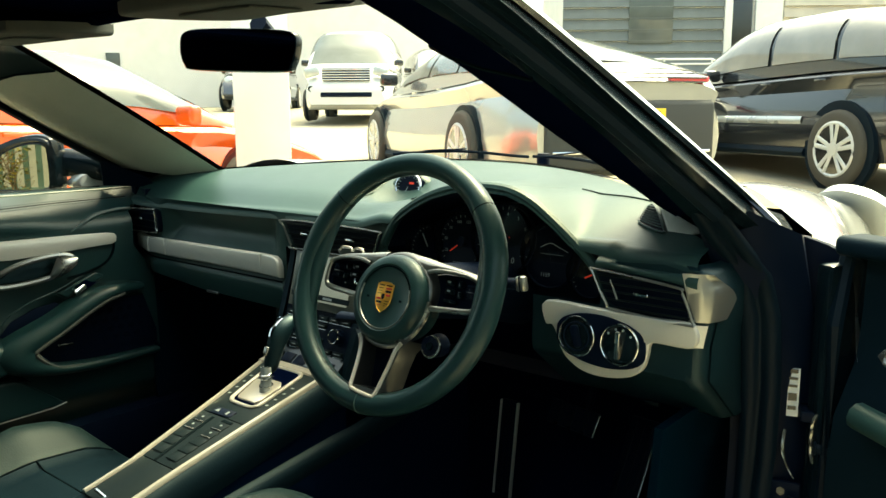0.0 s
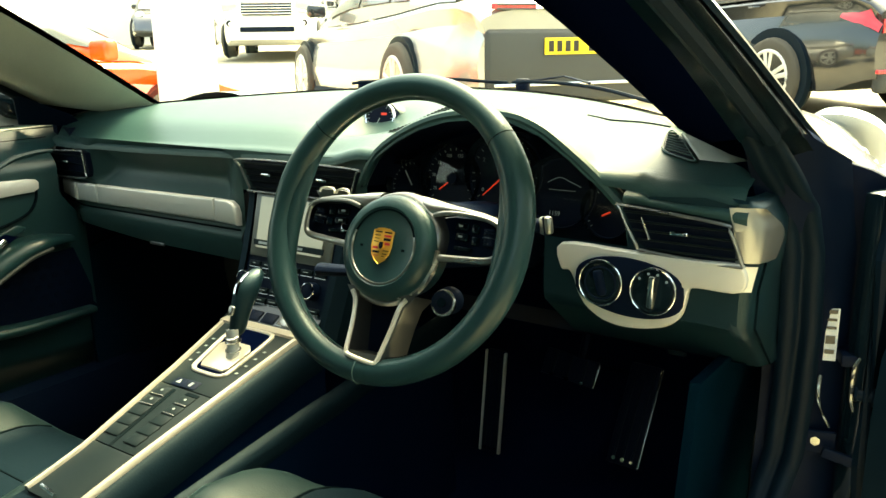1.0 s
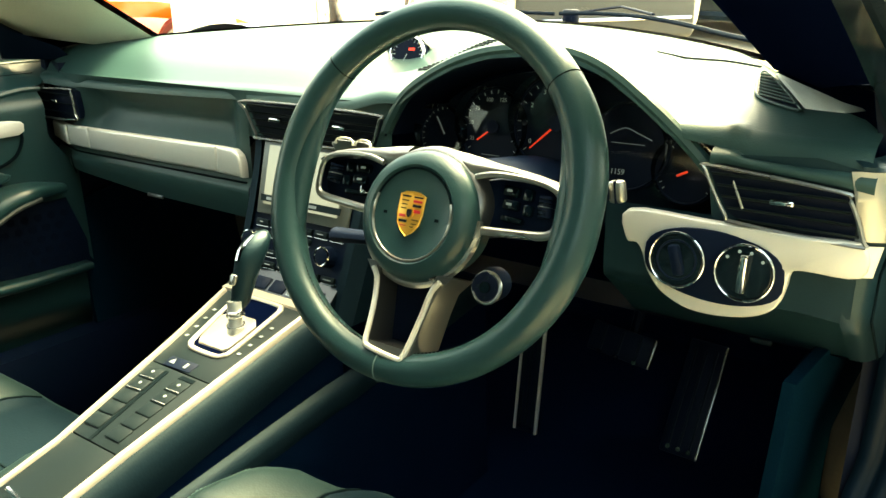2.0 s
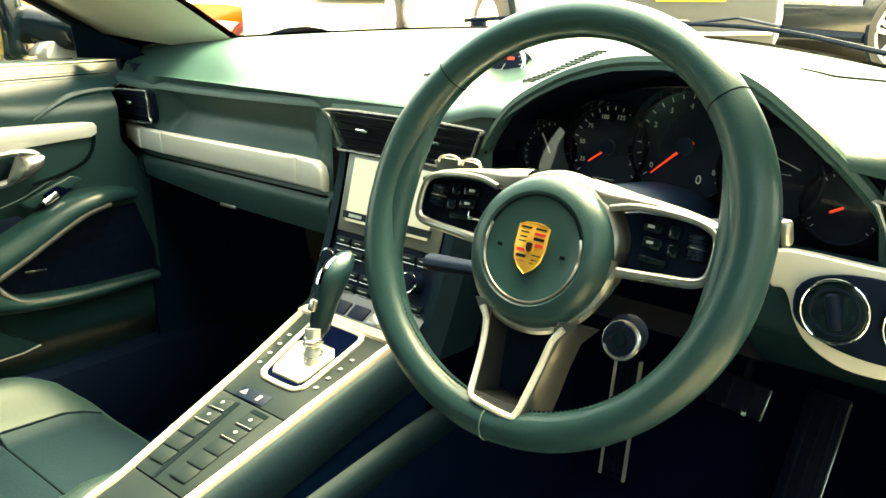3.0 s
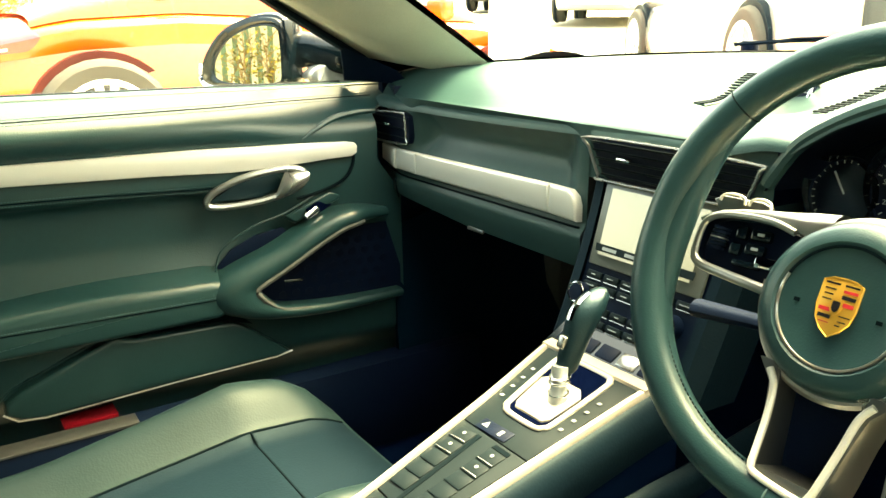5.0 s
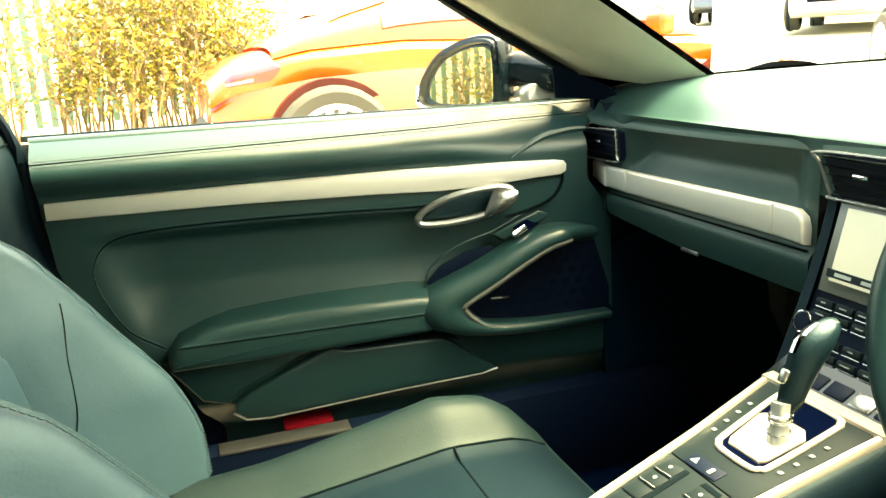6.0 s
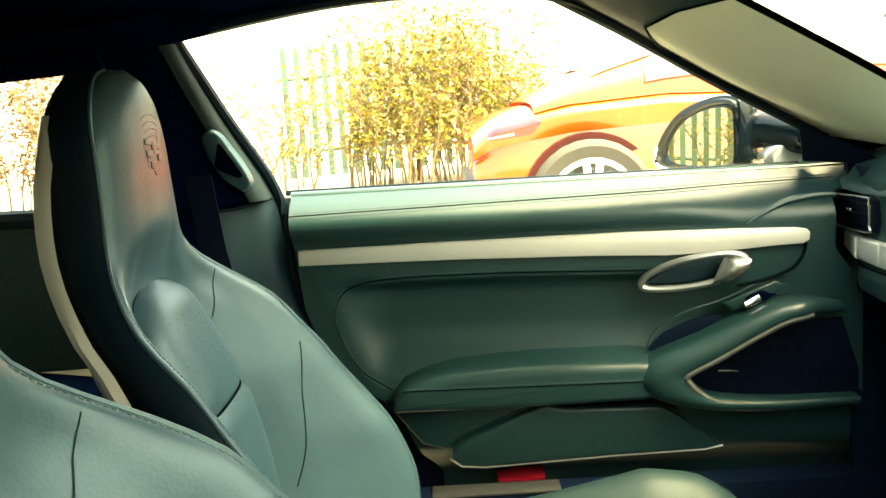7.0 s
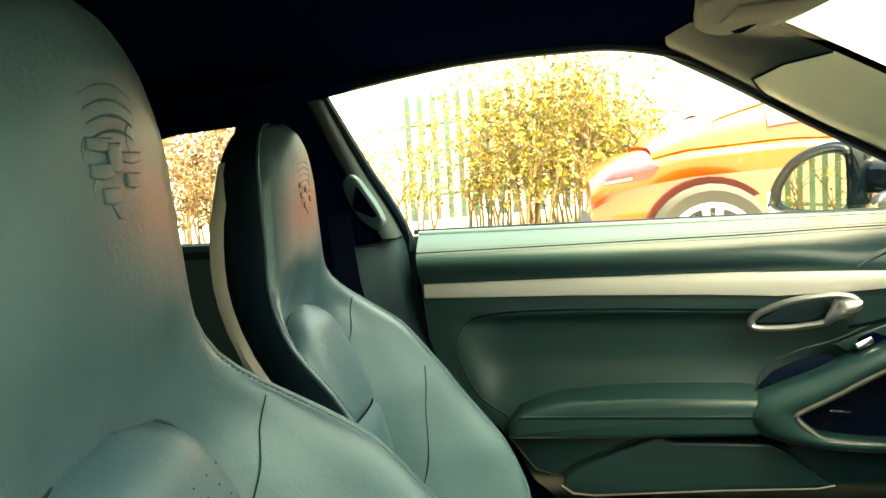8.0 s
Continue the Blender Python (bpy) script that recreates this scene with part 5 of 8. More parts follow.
for x in (0.068, -0.088):
    k = part("stack_knob", disc(stack(x, 0.735), nS, 0.0155, 0.018, 28, 0.0145, 0.002), M_PLASTIC, dash, "black knob with a bright ring")
    part("knob_ring", ring(stack(x, 0.735) + nS * 0.017, nS, 0.0130, 0.0016, 28), M_CHROME, k)

# ---- steering wheel ----
WC, WT = Vector((0.372, 0.0125, 0.8190)), radians(21.5)
WN, WU = Vector((0, -math.cos(WT), math.sin(WT))), Vector((0, math.sin(WT), math.cos(WT)))


def W(a, b, n=0.0):
    return WC + Vector((1, 0, 0)) * a + WU * b + WN * n


wheel = thing("steering_wheel", WC, "black leather steering wheel with satin metal spokes", "steering wheel")
RIM, seg = 0.1808, 96
pts, rad = [], []
for i in range(seg):
    a = 2 * math.pi * i / seg
    grip = math.exp(-((abs((math.degrees(a) + 180) % 360 - 180) - 18) / 22) ** 2) if math.cos(a) > 0 else math.exp(-((abs(180 - math.degrees(a)) - 18) / 22) ** 2)
    pts.append(W(math.cos(a) * RIM, math.sin(a) * RIM))
    rad.append(0.0168 + 0.0022 * grip)
part("rim", tube(pts, rad, 16, True, 1.0, up=WN), M_WHEEL, wheel, "black leather rim")


def section(a, r, tv, name, mat, lab=""):
    a = radians(a)
    c = W(math.cos(a) * RIM, math.sin(a) * RIM)
    rr = W(math.cos(a), math.sin(a)) - WC
    t = WN.cross(rr)
    return part(name, ring(c, t, r, tv, 24, 6), mat, wheel, lab)


for a in (41, 139, 270):
    section(a, 0.0172, 0.0008, "rim_seam", M_SEAM if a != 270 else M_THREAD)
# stitching along the rim's inside
stitches("rim_stitching", [W(math.cos(a) * (RIM - 0.0168), math.sin(a) * (RIM - 0.0168), 0.004) for a in span(radians(150), radians(262), 120)], wheel, 0.0045, 0.0007, M_SEAM)
stitches("rim_stitching", [W(math.cos(a) * (RIM - 0.0168), math.sin(a) * (RIM - 0.0168), 0.004) for a in span(radians(278), radians(398), 120)], wheel, 0.0045, 0.0007, M_SEAM)
HC = (0.004, -0.0265)
hub = part("hub", loft([[W(HC[0] + math.cos(a) * r * 1.03, HC[1] + math.sin(a) * r, n) for a in span(0, 2 * math.pi * 47 / 48, 48)] for r, n in ((0.056, -0.05), (0.066, -0.02), (0.0675, -0.004), (0.064, 0.006), (0.057, 0.012), (0.050, 0.0135), (0.0475, 0.0115), (0.046, 0.0105), (0.020, 0.0120), (0.002, 0.0122))]), M_WHEEL, wheel, "round padded hub")
part("hub_ring", tube([W(HC[0] + math.cos(a) * 0.0475, HC[1] + math.sin(a) * 0.0465, 0.0118) for a in span(radians(-200), radians(20), 40)], 0.0013, 6), M_SATIN, hub, "thin bright ring")
part("hub_groove", tube([W(HC[0] + math.cos(a) * 0.0475, HC[1] + math.sin(a) * 0.0465, 0.0116) for a in span(radians(20), radians(160), 30)], 0.0012, 6), M_SEAM, hub)
part("hub_surround", tube([W(HC[0] + math.cos(a) * 0.0705, HC[1] + math.sin(a) * 0.0685, -0.006) for a in span(radians(-185), radians(5), 40)], 0.0030, 6, flat=1.5), M_SATIN, hub, "satin metal hub surround")
for s in (-1, 1):
    part("horn_mark", box(0.0045, 0.0005, 0.003, m=Matrix.Translation(W(HC[0] + s * 0.032, HC[1] - 0.002, 0.0120)) @ pose(0, 0, 0, -18, 0, 0)), M_SEAM, hub, smooth=0)
# plain shield badge: gold with dark and red fields
SH = [(0, 0.0222), (0.0085, 0.0215), (0.0150, 0.0190), (0.0152, 0.0), (0.0130, -0.010), (0.0075, -0.0175), (0, -0.0225), (-0.0075, -0.0175), (-0.0130, -0.010), (-0.0152, 0.0), (-0.0150, 0.0190), (-0.0085, 0.0215)]


def shield(s, n0, d, c=HC):
    return slab([W(c[0] + a * s, c[1] + b * s, n0) for a, b in SH], WN * d, 0.0006)


badge = part("badge", shield(1.0, 0.0118, 0.0022), M_GOLD, hub, "gold shield badge")
for x0, x1, y0, y1, m in ((0.002, 0.0125, 0.0015, 0.0045, M_REDEN), (0.002, 0.0125, 0.0070, 0.0098, M_BLACKEN), (-0.0125, -0.002, -0.0040, -0.0012, M_REDEN), (-0.0118, -0.002, -0.0092, -0.0064, M_BLACKEN),
                          (0.002, 0.0128, 0.0118, 0.0140, M_REDEN), (-0.010, -0.002, -0.0125, -0.0118, M_REDEN)):
    part("badge_field", slab([W(HC[0] + a, HC[1] + b, 0.0140) for a, b in ((x0, y0), (x1, y0), (x1, y1), (x0, y1))], WN * 0.0004), m, badge, smooth=0)
for x0, x1, y0, y1, m in ((-0.0128, -0.002, 0.0165, 0.0180, M_BLACKEN), (0.002, 0.0128, 0.0165, 0.0180, M_BLACKEN), (-0.0122, -0.004, 0.0125, 0.0134, M_BLACKEN), (-0.0118, -0.005, 0.0085, 0.0094, M_BLACKEN), (-0.0122, -0.0045, 0.0045, 0.0054, M_BLACKEN),
                          (0.004, 0.0125, -0.0060, -0.0051, M_BLACKEN), (0.004, 0.0105, -0.0100, -0.0091, M_BLACKEN), (0.003, 0.0070, -0.0122, -0.0131, M_BLACKEN)):
    part("badge_field", slab([W(HC[0] + a, HC[1] + b, 0.0140) for a, b in ((x0, y0), (x1, y0), (x1, y1), (x0, y1))], WN * 0.0003), m, badge, smooth=0)
part("badge_field", slab([W(HC[0] + a * 0.30, HC[1] + b * 0.30 + 0.0005, 0.0140) for a, b in SH], WN * 0.0012), M_GOLD, badge)
part("badge_rim", tube([W(HC[0] + a, HC[1] + b, 0.0139) for a, b in SH], 0.0006, 5, True), M_GOLD, badge)
part("badge_field", slab([W(HC[0] + a * 0.19, HC[1] + b * 0.19 + 0.0005, 0.0152) for a, b in SH], WN * 0.0005), M_BLACKEN, badge)

# satin collar that arches over the hub and runs out into the spokes
part("hub_collar", loft([[W(HC[0] + math.cos(a) * (0.0660 + (r - 0.0660) * sstep(-0.25, 0.45, math.sin(a))), HC[1] + math.sin(a) * (0.0660 + (r - 0.0660) * sstep(-0.25, 0.45, math.sin(a))) * 0.98, n) for a in span(radians(-12), radians(192), 50)] for r, n in ((0.0665, -0.005), (0.0700, -0.0055), (0.0740, -0.010), (0.0765, -0.018), (0.077, -0.034))], closed=False), M_SPOKE, hub, "satin metal collar over the hub", smooth=60)
for s in (-1, 1):
    # side spokes: a closed metal frame round a dark key field, flowing out of the collar
    o = [(0.058, 0.022), (0.078, 0.0265), (0.105, 0.0270), (0.130, 0.0245), (0.1445, 0.0190), (0.1500, 0.0090), (0.1500, -0.0120), (0.1455, -0.0205), (0.1340, -0.0240), (0.105, -0.0265), (0.078, -0.0285), (0.060, -0.030)]
    ol = curve([W(s * a, b, -0.007 - 0.007 * sstep(0.07, 0.14, a)) for a, b in o], 5)
    sp = part("side_spoke", slab([W(s * a * 0.985, b * 0.94, -0.034) for a, b in o], WN * 0.010, 0.002), M_PLASTIC, wheel, "black key field in a satin metal frame")
    part("spoke_frame", tube(ol, [0.0030 + 0.0014 * sstep(22, 40, i) for i in range(len(ol))], 10, flat=0.8, up=WN), M_SATIN, sp, "satin metal spoke frame")
    part("frame_wall", loft([[p + WN * 0.000, p - WN * 0.020] for p in ol], closed=False), M_PLASTIC, sp)
    wing = []
    for a, b0, b1, n in ((0.030, 0.026, 0.046, -0.008), (0.050, 0.0215, 0.0435, -0.007), (0.070, 0.0255, 0.0400, -0.0085), (0.092, 0.0270, 0.0375, -0.0105), (0.115, 0.0265, 0.0345, -0.0125), (0.135, 0.0235, 0.0305, -0.0140), (0.1480, 0.0190, 0.0255, -0.0150), (0.156, 0.0150, 0.0205, -0.0165)):
        wing.append([W(s * a, b0 + (b1 - b0) * t, n + d) for t, d in ((0.0, -0.002), (0.22, 0.0008), (0.5, 0.0008), (0.76, -0.0025), (0.94, -0.0085), (1.0, -0.016), (0.97, -0.030))])
    part("spoke_top", loft(wing, closed=False), M_SATIN, sp, "satin metal upper spoke", smooth=75)
    for a, b, w, h in ((0.094, 0.014, 0.018, 0.010), (0.096, 0.001, 0.018, 0.010), (0.113, 0.013, 0.010, 0.012), (0.115, -0.002, 0.010, 0.011), (0.100, -0.013, 0.026, 0.006)):
        part("spoke_key", box(w, 0.008, h, 0.0022, m=Matrix.Translation(W(s * a, b, -0.021)) @ pose(0, 0, 0, -21.5, 0, -8 * s)), M_GLOSSBLACK, sp)
    part("spoke_roller", tube([W(s * 0.133, 0.014, -0.020), W(s * 0.135, -0.006, -0.020)], 0.0078, 14), M_PLASTIC, sp, "ribbed roller key")
    for k in range(5):
        part("roller_rib", ring(W(s * 0.1335, 0.011 - k * 0.0036, -0.020), WU, 0.0079, 0.0006, 16, 4), M_SATIN if k == 2 else M_GLOSSBLACK, sp)
    for a, b in ((0.093, 0.0145), (0.095, 0.0015)):
        part("key_mark", box(0.006, 0.0005, 0.0024, m=Matrix.Translation(W(s * a, b, -0.0165)) @ pose(0, 0, 0, -21.5, 0, -8 * s)), M_MARK, sp, smooth=0)
    if s < 0:
        part("bright_key", box(0.018, 0.004, 0.010, 0.001, m=Matrix.Translation(W(-0.082, -0.008, -0.019)) @ pose(0, 0, 0, -21.5, 0, 8)), M_CHROME, sp, "bright lower key")
    # shift paddles behind the rim: only the tips stand out
    if s > 0:
        part("shift_paddle", slab([W(a, b, -0.030) for a, b in ((0.140, 0.022), (0.146, 0.038), (0.1525, 0.0445), (0.160, 0.0425), (0.1665, 0.0355), (0.160, 0.026))], WN * 0.006, 0.0025, 3), M_ALU, wheel, "satin metal shift paddle")
    else:
        pd = part("shift_paddle", slab([W(a, b, -0.034) for a, b in ((-0.098, 0.032), (-0.100, 0.041), (-0.110, 0.0440), (-0.150, 0.0435), (-0.160, 0.0385), (-0.150, 0.028))], WN * 0.004, 0.002, 3), M_SPOKE, wheel, "satin metal shift paddle")
        for a0, a1 in ((-0.100, -0.122), (-0.126, -0.152)):
            part("paddle_edge", tube(curve([W(a0, 0.038, -0.029), W(a0 - 0.002, 0.0435, -0.029), W((a0 + a1) / 2, 0.0455, -0.029), W(a1 + 0.002, 0.0435, -0.029), W(a1, 0.038, -0.029)], 5), 0.0014, 6), M_ALU, pd, "bright edge of the paddle")
# lower double spoke: a deep open frame
SX = 0.006
for s in (-1, 1):
    # leather thumb rests between the rim and the side spokes
    rest = []
    for a in span(radians(-34), radians(40), 15):
        k = math.cos((a - radians(3)) / radians(74) * math.pi) ** 0.7 if abs(a - radians(3)) < radians(37) else 0.0
        ri = RIM - 0.008 - 0.020 * k
        cr, hw_, ht = (ri + RIM + 0.004) / 2, (RIM + 0.004 - ri) / 2, 0.0055 + 0.0075 * k
        rest.append([W(s * math.cos(a) * (cr + math.cos(q) * hw_), math.sin(a) * (cr + math.cos(q) * hw_), -0.003 + math.sin(q) * ht) for q in span(0, 2 * math.pi * 13 / 14, 14)])
    part("thumb_rest", loft(rest), M_WHEEL, wheel, "leather thumb rest on the rim", smooth=75)
for s in (-1, 1):
    b = [[W(SX + s * x1, y0, n0), W(SX + s * x0, y0, n0), W(SX + s * (x0 + 0.001), y0, n0 - 0.006), W(SX + s * (x0 + 0.003), y0, -0.036), W(SX + s * (x1 + 0.002), y0, -0.036), W(SX + s * (x1 + 0.002), y0, n0 - 0.006)] for x0, x1, y0, n0 in ((0.036, 0.054, -0.080, 0.000), (0.0325, 0.0405, -0.096, 0.000), (0.0290, 0.0355, -0.118, 0.002), (0.0255, 0.0315, -0.147, 0.007), (0.0225, 0.0285, -0.165, 0.010))]
    part("lower_spoke", loft(b), M_SPOKE, wheel, "satin metal lower spoke")
part("spoke_bridge", loft([[W(x, -0.159, 0.009), W(x, -0.169, 0.0095), W(x, -0.1725, 0.004), W(x, -0.158, -0.040)] for x in span(-0.018, 0.030, 7)]), M_SPOKE, wheel)
part("spoke_bridge", tube([W(SX + x, -0.0885 + 0.006 * abs(x) / 0.036, -0.001) for x in span(-0.036, 0.036, 9)], 0.0026, 6), M_SATIN, wheel)
part("spoke_frame", tube(curve([W(SX + x, y, n) for x, y, n in ((-0.042, -0.086, 0.002), (-0.0345, -0.098, 0.002), (-0.0305, -0.122, 0.004), (-0.0275, -0.150, 0.009), (-0.0260, -0.159, 0.0115), (-0.0200, -0.1650, 0.0125), (0.017, -0.1690, 0.0125), (0.0230, -0.1650, 0.0115), (0.0265, -0.150, 0.009), (0.0305, -0.122, 0.004), (0.0345, -0.098, 0.002), (0.042, -0.086, 0.002))], 5), 0.0030, 8), M_ALU, wheel, "bright edge of the lower spoke")
# the spoke is open here; a dark sheet replaces the shade behind it
part("spoke_opening_shade", slab([W(x, y, -0.038) for x, y in ((-0.038, -0.086), (0.038, -0.086), (0.026, -0.165), (-0.026, -0.165))], WN * 0.004), M_PLASTIC, wheel, "dark sheet for the shaded opening in the lower spoke")
# drive mode dial below the right spoke
dl = part("mode_dial", tube([W(0.090, -0.076, -0.030), W(0.098, -0.081, -0.004)], [0.017, 0.0155], 24), M_PLASTIC, wheel, "small round mode dial")
part("dial_ring", ring(W(0.098, -0.081, -0.003), WN, 0.0148, 0.0020, 28), M_SATIN, dl)
part("dial_face", disc(W(0.098, -0.081, -0.004), WN, 0.0130, 0.003, 24), M_DIAL, dl)
part("dial_button", disc(W(0.098, -0.081, -0.001), WN, 0.0055, 0.003, 20), M_GLOSSBLACK, dl)
for a in (0, 90, 180, 270):
    part("dial_mark", disc(W(0.098 + 0.0095 * math.cos(radians(a)), -0.081 + 0.0095 * math.sin(radians(a)), -0.001), WN, 0.0014, 0.0006, 8), M_PANEL, dl)

# ---- centre console ----
con = thing("centre_console", (0.02, -0.05, 0.30), "sloping centre console with bright edge strips and keys", "console")


def con_z(y):
    return 0.5495 + 0.24 * y


def C(x, y, h=0.0):
    return Vector((x, y - 0.23 * h, con_z(y) + 0.97 * h))


def con_l(y):
    return lerp([(-0.42, -0.026), (-0.28, -0.008), (-0.20, -0.012), (0.0, -0.051), (0.115, -0.079), (0.16, -0.090)], y)


def con_r(y):
    return lerp([(-0.42, 0.086), (-0.28, 0.081), (-0.18, 0.078), (0.0, 0.080), (0.115, 0.082), (0.16, 0.086)], y)


ys = span(-0.42, 0.16, 30)
# body below the strips
rows = []
for y in ys:
    l, r = con_l(y) - 0.016, con_r(y) + 0.016
    z = con_z(y)
    half = ((0.010, -0.066), (0.013, -0.044), (0.011, -0.026), (0.006, -0.014), (0.000, -0.007), (-0.006, -0.003))
    rows.append([Vector((l - a, y, z + h)) for a, h in half] + [Vector((r + a, y, z + h)) for a, h in half[::-1]])
part("console_body", loft(rows, closed=False), M_INSERT, con, "dark leather console sides", smooth=60)
for s, e in ((-1, con_l), (1, con_r)):
    part("tunnel_side", loft([[Vector((e(y) + s * 0.0255, y, con_z(y) - 0.062)), Vector((e(y) + s * 0.024, y, con_z(y) - 0.075)), Vector((e(y) + s * 0.026, y, con_z(y) - 0.12)), Vector((e(y) + s * 0.045, y, 0.15))] for y in ys], closed=False), M_CARPET, con, "black carpeted tunnel side")
part("console_end", slab([Vector((con_l(-0.42) - 0.046, -0.42, 0.15)), Vector((con_r(-0.42) + 0.046, -0.42, 0.15)), Vector((con_r(-0.42) + 0.02, -0.42, con_z(-0.42))), Vector((con_l(-0.42) - 0.02, -0.42, con_z(-0.42)))], (0, -0.01, 0)), M_DASH, con)
sy = span(-0.285, 0.125, 20)
for edge, s in ((con_l, -1), (con_r, 1)):
    part("edge_strip", loft([[C(edge(y) + s * 0.0112, y, -0.006), C(edge(y) + s * 0.0104, y, 0.0006), C(edge(y) + s * 0.0082, y, 0.0034), C(edge(y) + s * 0.0024, y, 0.0038), C(edge(y) + s * 0.0004, y, 0.0010), C(edge(y) + s * 0.0002, y, -0.002)] for y in sy]), M_EDGE, con, "bright edge strip of the console")
part("edge_strip", loft([[C(x, 0.137, -0.004), C(x, 0.136, 0.003), C(x, 0.120, 0.0052), C(x, 0.117, -0.002)] for x in span(con_l(0.125) - 0.009, con_r(0.125) + 0.009, 12)]), M_EDGE, con)
# key panel, three sections
def panel(y0, y1, mat, h=0.0015):
    out = [C(con_l(y) + 0.002, y, h - 0.004) for y in span(y0, y1, 6)] + [C(con_r(y) - 0.002, y, h - 0.004) for y in span(y1, y0, 6)]
    return part("console_panel", slab(out, Vector((0, -0.0009, 0.0039)), 0.001), mat, con, "dark satin console panel")


panel(-0.288, -0.184, M_PANEL)
pk = panel(-0.1825, -0.048, M_PANEL)
panel(-0.0465, 0.121, M_PANEL)
part("lid_pull", tube([C(con_l(-0.27) + 0.012, -0.274, 0.001), C(con_r(-0.27) - 0.040, -0.278, 0.001)], 0.003, 6), M_CHROME, con, "bright edge of the lid")


def mix_x(y, t):
    return con_l(y) + (con_r(y) - con_l(y)) * t


for t, off, lean in ((0.205, 0.0, 5), (0.70, -0.004, 1)):
    for k in range(5):
        y = -0.066 + off - k * 0.0222
        m = Matrix.Translation(C(mix_x(y, t), y, 0.0016)) @ pose(0, 0, 0, 13.5, 0, lean)
        key = part("console_key", box(0.027, 0.0205, 0.0030, 0.0010, m=m), M_PANEL, pk, "flat console key")
        part("key_gap", box(0.027, 0.0014, 0.0008, m=m @ pose(0, -0.0108, 0.0016)), M_SEAM, key, smooth=0)
        if k in (0, 1):
            part("key_edge", box(0.025, 0.0016, 0.0022, 0.0006, m=m @ pose(0, -0.0088, 0.0010)), M_SATIN, key, "bright key edge")
            part("key_mark", disc((m @ Vector((0, 0.002, 0.0022))), (0, -0.23, 0.97), 0.0024, 0.0003, 12), M_MARK, key)
    side = 1 if t < 0.5 else -1
    ya, yb = -0.054, -0.182
    ch = [C(mix_x(yy + off, t) + dx * 1.0, yy + off, 0.0006) for yy, dx in ((ya, 0.0150), (yb, 0.0150), (yb, 0.0205), (ya, 0.0215))] if t < 0.5 else [C(mix_x(ya + off, t) + dx, ya + off + dy, 0.0006) for dx, dy in ((-0.0145, 0.0), (0.014, 0.0), (0.013, 0.006), (-0.013, 0.006))]
    part("key_channel", slab(ch, (0, -0.0004, 0.0016)), M_SEAM, pk, "dark channel beside the keys", smooth=0)
hz = part("hazard_key", box(0.052, 0.019, 0.004, 0.0015, m=Matrix.Translation(C(0.008, -0.037, 0.0012)) @ pose(0, 0, 0, 13.5, 0, 3)), M_PLASTIC, con, "pair of keys with pale symbols")
part("key_mark", slab([C(-0.012, -0.041, 0.0035), C(-0.001, -0.041, 0.0035), C(-0.0065, -0.032, 0.0035)], (0, 0, 0.0004)), M_MARK, hz, smooth=0)
part("key_mark", box(0.005, 0.009, 0.0006, m=Matrix.Translation(C(0.020, -0.037, 0.0036)) @ pose(0, 0, 0, 13.5, 0, 0)), M_MARK, hz, smooth=0)

# padded ledge along the tunnel on the driver's side
for s, e, dz in ((1, con_r, 0.0),):
    lg = [[Vector((e(y) + s * a, y, con_z(y) * 0.55 + 0.245 + dz + h)) for a, h in ((0.026, -0.094), (0.034, -0.086), (0.046, -0.090), (0.052, -0.102), (0.050, -0.125))] for y in span(-0.32, 0.50, 18)]
    part("tunnel_ledge", loft(lg, closed=False), M_INSERT, con, "dark padded ledge along the tunnel", smooth=60)
    part("ledge_side", loft([[Vector((e(y) + s * 0.050, y, con_z(y) * 0.55 + 0.245 + dz - 0.125)), Vector((e(y) + s * 0.058, y, 0.14))] for y in span(-0.32, 0.50, 10)], closed=False), M_CARPET, con, "black carpet below the ledge")

# selector gate and lever
GY = 0.048
GX = mix_x(GY, 0.50) + 0.016
gx = lambda y: mix_x(y, 0.5)
gl = [(-0.037, -0.034), (-0.032, -0.047), (-0.020, -0.053), (0.024, -0.053), (0.035, -0.047), (0.040, -0.034), (0.044, 0.050), (0.041, 0.063), (0.030, 0.069), (-0.032, 0.069), (-0.044, 0.063), (-0.047, 0.050)]
gate_o = curve([C(gx(GY + b) + a, GY + b, 0.0025) for a, b in gl], 4, True)
part("gate_frame", tube(gate_o, 0.0042, 8, True, flat=0.7), M_EDGE, con, "satin metal selector gate frame")
# no recess is cut: a black sheet gives the well's shade
part("gate_well", slab([p + Vector((0, 0, -0.0015)) for p in gate_o], (0, 0, 0.001)), M_LINING, con, "flat black sheet for the shaded gate well")
part("gate_slide", slab([C(gx(GY + b) + a, GY + b, 0.002) for a, b in ((-0.028, -0.034), (-0.022, -0.042), (0.026, -0.042), (0.032, -0.034), (0.036, 0.016), (0.024, 0.028), (-0.024, 0.028), (-0.036, 0.016))], (0, 0, 0.003), 0.0012), M_EDGE, con, "bright sliding cover")
for t, off in ((0.10, -1), (0.90, 1)):
    for k in range(4):
        y = 0.012 + k * 0.020
        part("gate_letter", box(0.005, 0.005, 0.0006, m=Matrix.Translation(C(mix_x(y, t), y, 0.0026))), M_MARK, con, smooth=0)
lever = thing("gear_selector", C(GX, GY), "black leather gear selector with a chromed top", "gear lever")
lp = [C(GX - 0.002, GY - 0.004, 0.0), C(GX - 0.003, GY + 0.004, 0.022), C(GX - 0.005, GY + 0.012, 0.044)]
part("stalk", tube(curve(lp, 5), [0.0115] * 4 + [0.0100] * 4 + [0.0105] * 3, 16), M_CLEAR, lever, "clear and chromed stalk")
